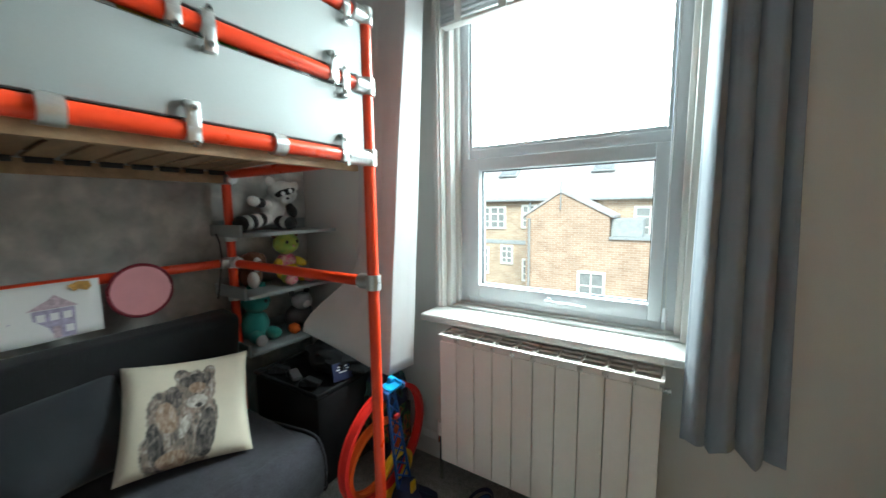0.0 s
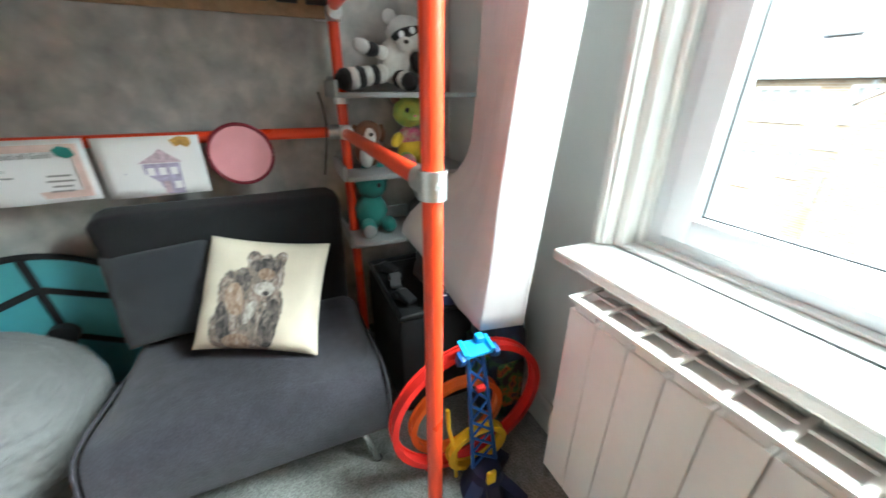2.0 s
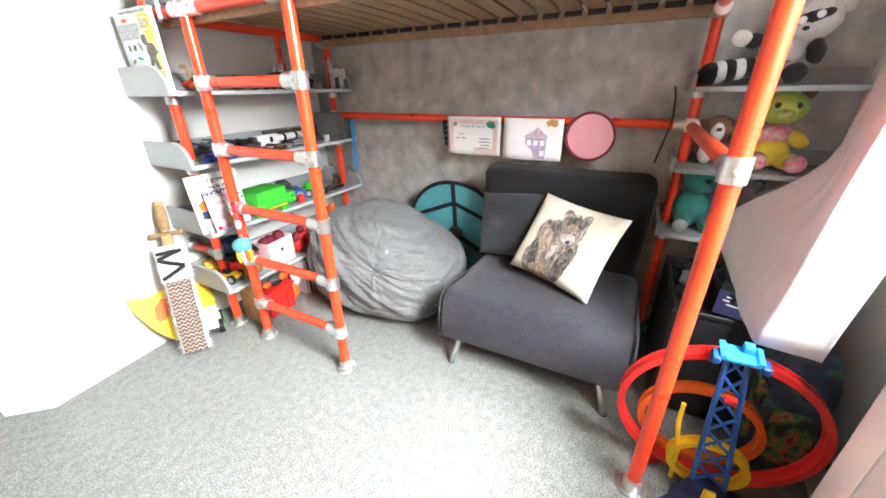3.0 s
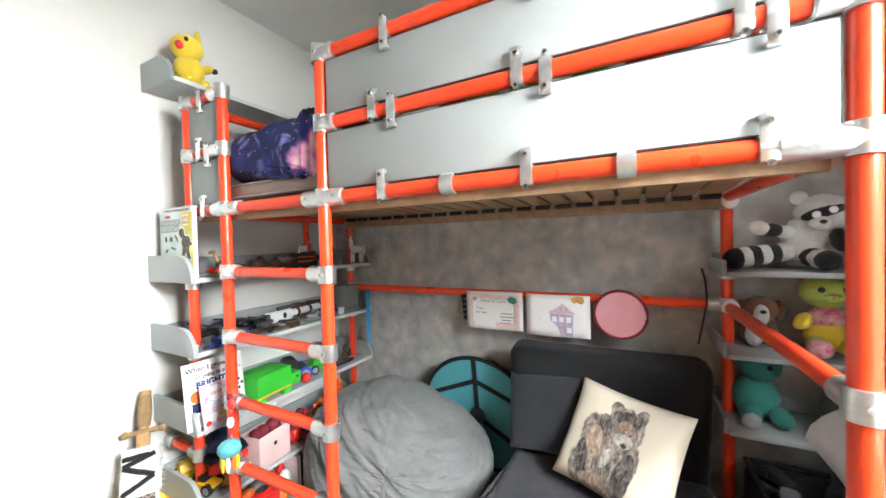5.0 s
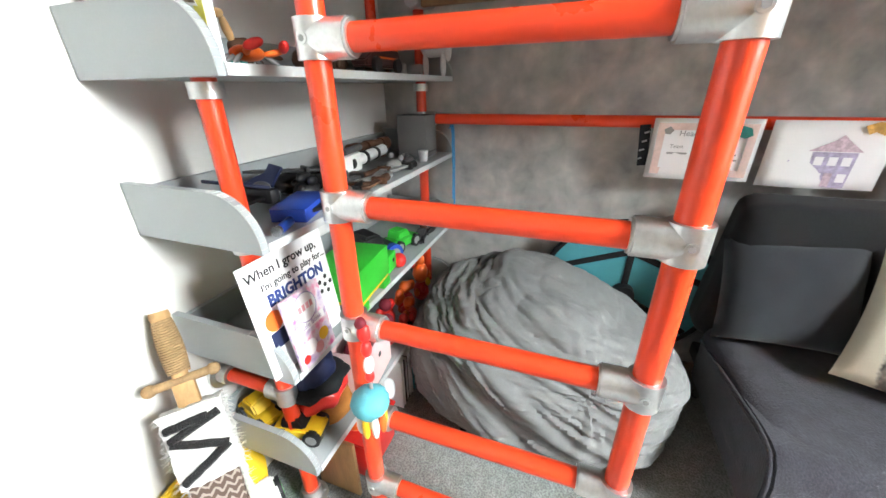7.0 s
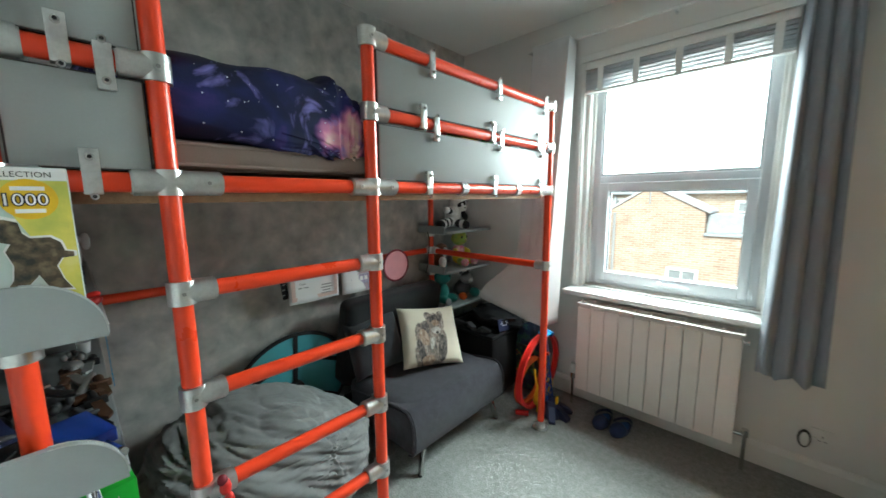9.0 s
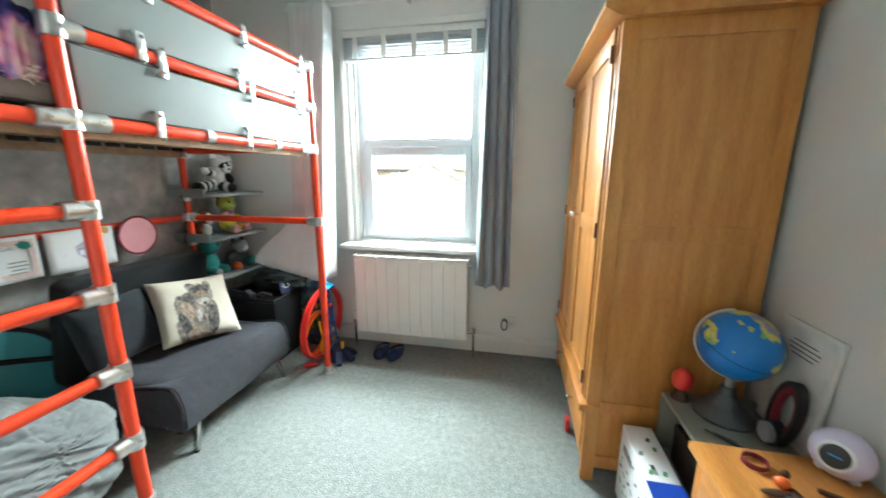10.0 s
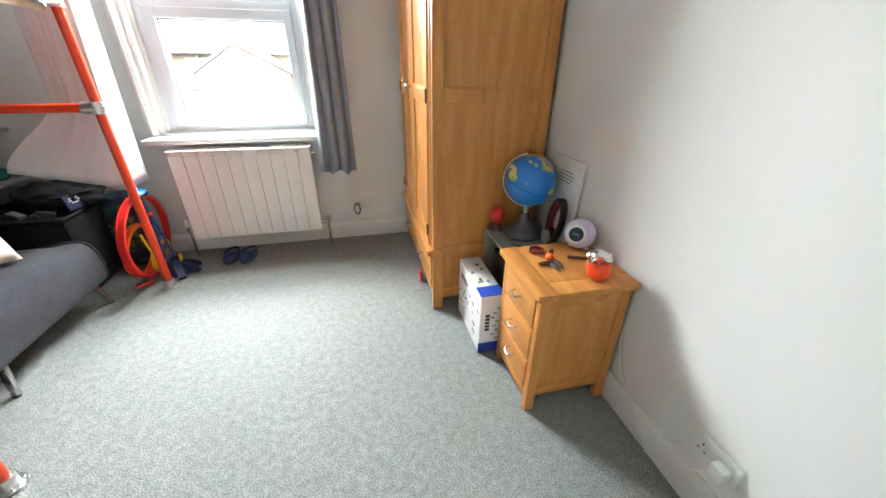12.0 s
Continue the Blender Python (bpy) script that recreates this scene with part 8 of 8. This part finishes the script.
# ---- on the bedside cabinet ----
ck = thing("alarm_clock", "round lilac-white alarm clock with a dark face", "alarm clock", (1.525, 0.19, NZ))
cdir = Vector((-0.72, -0.62, 0.28)).normalized()
CC = Vector((1.525, 0.19, NZ + 0.064))
part("body", ball(bm_new(), CC, 0.062, 30, 20), LILAC, ck)
part("bezel", tube(bm_new(), CC + cdir * 0.050, CC + cdir * 0.0615, 0.036, 30), WHITEP, ck)
part("face", tube(bm_new(), CC + cdir * 0.0615, CC + cdir * 0.0635, 0.029, 30), BLACK, ck)
fq = cdir.to_track_quat("Z", "Y").to_matrix().to_4x4()
part("digits", box(bm_new(), CC + cdir * 0.0638, (0.026, 0.004, 0.0006), 0, fq @ pose(0, 0, 0, 0, 0, 0)), SKYBLUE, ck)
for s in (-0.03, 0.03):
    part("foot", box(bm_new(), CC + Vector((s * 0.65, -s * 0.75, -0.058)), (0.022, 0.022, 0.012), 0.003), WHITEP, ck)
bw = thing("sweet_bowl", "orange bowl with foil and white flowers in it", "bowl", (1.462, -0.04, NZ))
bm = bm_new()
pr = [(0.028, 0.0), (0.036, 0.008), (0.042, 0.028), (0.041, 0.05), (0.035, 0.068)]
for (r0, z0), (r1, z1) in zip(pr, pr[1:]):
    tube(bm, (1.462, -0.04, NZ + z0), (1.462, -0.04, NZ + z1), r0, 28, r1)
REDORANGE = mat("red_orange_glaze", (0.86, 0.072, 0.012), 0.3, var=0.06, coat=0.3)
part("bowl", bm, REDORANGE, bw)
bm = bmesh.new()
bmesh.ops.create_icosphere(bm, subdivisions=3, radius=1.0)
for v in bm.verts:
    d = v.co.normalized()
    v.co = Vector((1.455, -0.03, NZ + 0.078)) + Vector((d.x * 0.034, d.y * 0.034, d.z * 0.026)) * (1 + 0.35 * noise.noise(d * 4.0))
part("foil", bm, CHROME, bw, "crumpled silver foil")
for k in range(5):
    a = k * 1.3
    part("flower", ball(bm_new(), (1.462 + 0.028 * math.cos(a), -0.04 + 0.028 * math.sin(a), NZ + 0.084), (0.013, 0.013, 0.009), 10, 8), (FURW, REDORANGE)[k % 2], bw)
br = ribbon(bm_new(), (1.335, 0.185, NZ + 0.008), "z", 0.027, 0.014, 0.003, 36)
solid("bracelet", br, MAROON, "dark red bracelet lying on the drawers' top", "bracelet")
blobs("toy_bird", "small copper and brown winged toy on the drawers' top", "toy", [((1.355, 0.115, NZ + 0.014), (0.017, 0.017, 0.014), ORANGEP), ((1.365, 0.125, NZ + 0.03), (0.010, 0.010, 0.012), BROWN), ((1.325, 0.085, NZ + 0.006), (0.034, 0.012, 0.006), BROWN), ((1.37, 0.075, NZ + 0.006), (0.012, 0.036, 0.006), BROWN), ((1.345, 0.06, NZ + 0.005), (0.010, 0.03, 0.005), DARKGREY)])
solid("penknife", box(bm_new(), (1.468, 0.10, NZ + 0.005), (0.075, 0.013, 0.010), 0.003, pose(0, 0, 0, 0, 0, -25)), BROWN, "small brown penknife on the drawers' top", "penknife")
solid("red_toy_block", box(bm_new(), (0.985, 0.99, 0.035), (0.02, 0.05, 0.07), 0.004), RED, "small red plastic piece standing by the wardrobe", "toy")

# ---- outside: yard and brick houses ----
structure("ground", span(bm_new(), (-400, 2.3, -3.5), (400, 800, -3.4)), ASPHALT, "dark yard ground below the window", "ground")
house = thing("terrace_house", "yellow brick terraced house with a slate roof and white windows", "house", (-2, 16, -3.4))
HY = 15.0
part("wall", span(bm_new(), (-16, HY, -3.4), (12, HY + 7, 1.60)), BRICKY, house, smooth=False)
bm = prism(bm_new(), [(HY - 0.16, 1.62), (HY - 0.16, 1.72), (HY + 3.6, 4.4), (HY + 7.4, 1.72), (HY + 7.4, 1.62)], "x", -16.3, 12.3)
roof = part("roof", bm, SLATE, house, smooth=False)
part("gutter", span(bm_new(), (-16.3, HY - 0.27, 1.54), (12.3, HY - 0.17, 1.66), 0.03), LEAD, roof)
part("band_course", span(bm_new(), (-16, HY - 0.02, -0.30), (-3.6, HY - 0.001, -0.12)), LEAD, house)
sl = math.atan2(2.68, 3.95)
for x in (-6.1, -2.0, 3.2):
    m = pose(0, 0, 0, math.degrees(sl))
    part("roof_light", box(bm_new(), (x, HY + 1.55, 3.05), (0.9, 1.2, 0.06), 0.01, m), LEAD, roof)
    part("roof_light_glass", box(bm_new(), (x, HY + 1.535, 3.072), (0.75, 1.05, 0.05), 0.0, m), PANEDARK, roof)


def house_window(x0, x1, z0, z1, y, cols, rows, parent, bar=0.05):
    w = part("window", surround(bm_new(), x0, x1, z0, z1, (0.09, 0.09, 0.09, 0.09), y - 0.05, y - 0.002, 0), TRIM, parent, "white-painted timber window", smooth=False)
    part("pane", span(bm_new(), (x0 + 0.08, y - 0.02, z0 + 0.08), (x1 - 0.08, y - 0.012, z1 - 0.08)), PANEDARK, w, smooth=False)
    bm = bm_new()
    for k in range(1, cols):
        x = x0 + (x1 - x0) * k / cols
        wd = bar * (2.2 if cols > 3 and k % 2 == 0 else 1)
        span(bm, (x - wd / 2, y - 0.045, z0 + 0.08), (x + wd / 2, y - 0.021, z1 - 0.08))
    for k in range(1, rows):
        z = z0 + (z1 - z0) * k / rows
        span(bm, (x0 + 0.08, y - 0.04, z - bar / 2), (x1 - 0.08, y - 0.0212, z + bar / 2))
    part("glazing_bar", bm, TRIM, w, smooth=False)


for x0, x1, z0, z1, c, r in ((-9.6, -8.1, 0.35, 1.35, 4, 3), (-7.2, -5.7, 0.35, 1.35, 4, 3), (-5.0, -3.2, 0.40, 1.40, 6, 3), (-0.75, 2.4, 0.15, 1.30, 6, 3), (3.2, 5.6, 0.15, 1.30, 4, 3),
                             (-5.95, -5.35, -1.2, -0.35, 2, 3), (-7.2, -6.5, -1.7, -0.45, 2, 3), (-4.95, -4.3, -1.9, -0.9, 2, 3), (-4.15, -3.5, -1.95, -0.95, 2, 3), (0.3, 2.4, -2.4, -0.9, 4, 3), (2.9, 4.4, -2.4, -0.9, 4, 3)):
    house_window(x0, x1, z0, z1, HY, c, r, house)
part("bay_roof", prism(bm_new(), [(HY - 0.6, -0.78), (HY - 0.001, -0.30), (HY - 0.001, -0.78)], "x", 0.0, 5.0), LEAD, house, smooth=False)
part("downpipe", tube(bm_new(), (-4.6, HY - 0.1, -3.4), (-4.6, HY - 0.1, 1.5), 0.05, 12), LEAD, house)

wing = thing("gabled_wing", "red-brown brick rear wing with a gable and a low flat roof", "house", (-2.5, 13.5, -3.4))
GY = 13.0
bm = prism(bm_new(), [(-4.10, -3.4), (0.05, -3.4), (0.05, 0.22), (-1.30, 0.22), (-1.30, 0.95), (-2.86, 1.78), (-4.10, 0.98)], "y", GY, HY)
part("wall", bm, BRICKR, wing, smooth=False)
bm = prism(bm_new(), [(-4.22, 0.93), (-2.86, 1.80), (-1.18, 0.92), (-1.18, 1.0), (-2.86, 1.90), (-4.22, 1.02)], "y", GY - 0.04, HY - 0.001)
part("roof", bm, SLATE, wing, smooth=False)
part("flat_roof", span(bm_new(), (-1.29, GY - 0.06, 0.225), (0.12, HY - 0.002, 0.30)), LEAD, wing, smooth=False)
part("dormer_box", span(bm_new(), (-1.28, GY + 0.3, 0.302), (-0.35, GY + 1.6, 0.88), 0.02), LEAD, wing, smooth=False)
part("aerial", tube(bm_new(), (-2.86, GY - 0.05, 1.2), (-2.86, GY - 0.05, 2.15), 0.02, 8), LEAD, wing)
house_window(-2.25, -1.35, -2.4, -0.88, GY, 2, 3, wing)
part("vent_pipe", tube(bm_new(), (-3.95, GY - 0.08, -3.4), (-3.95, GY - 0.08, 0.9), 0.05, 12), GREYP, wing)
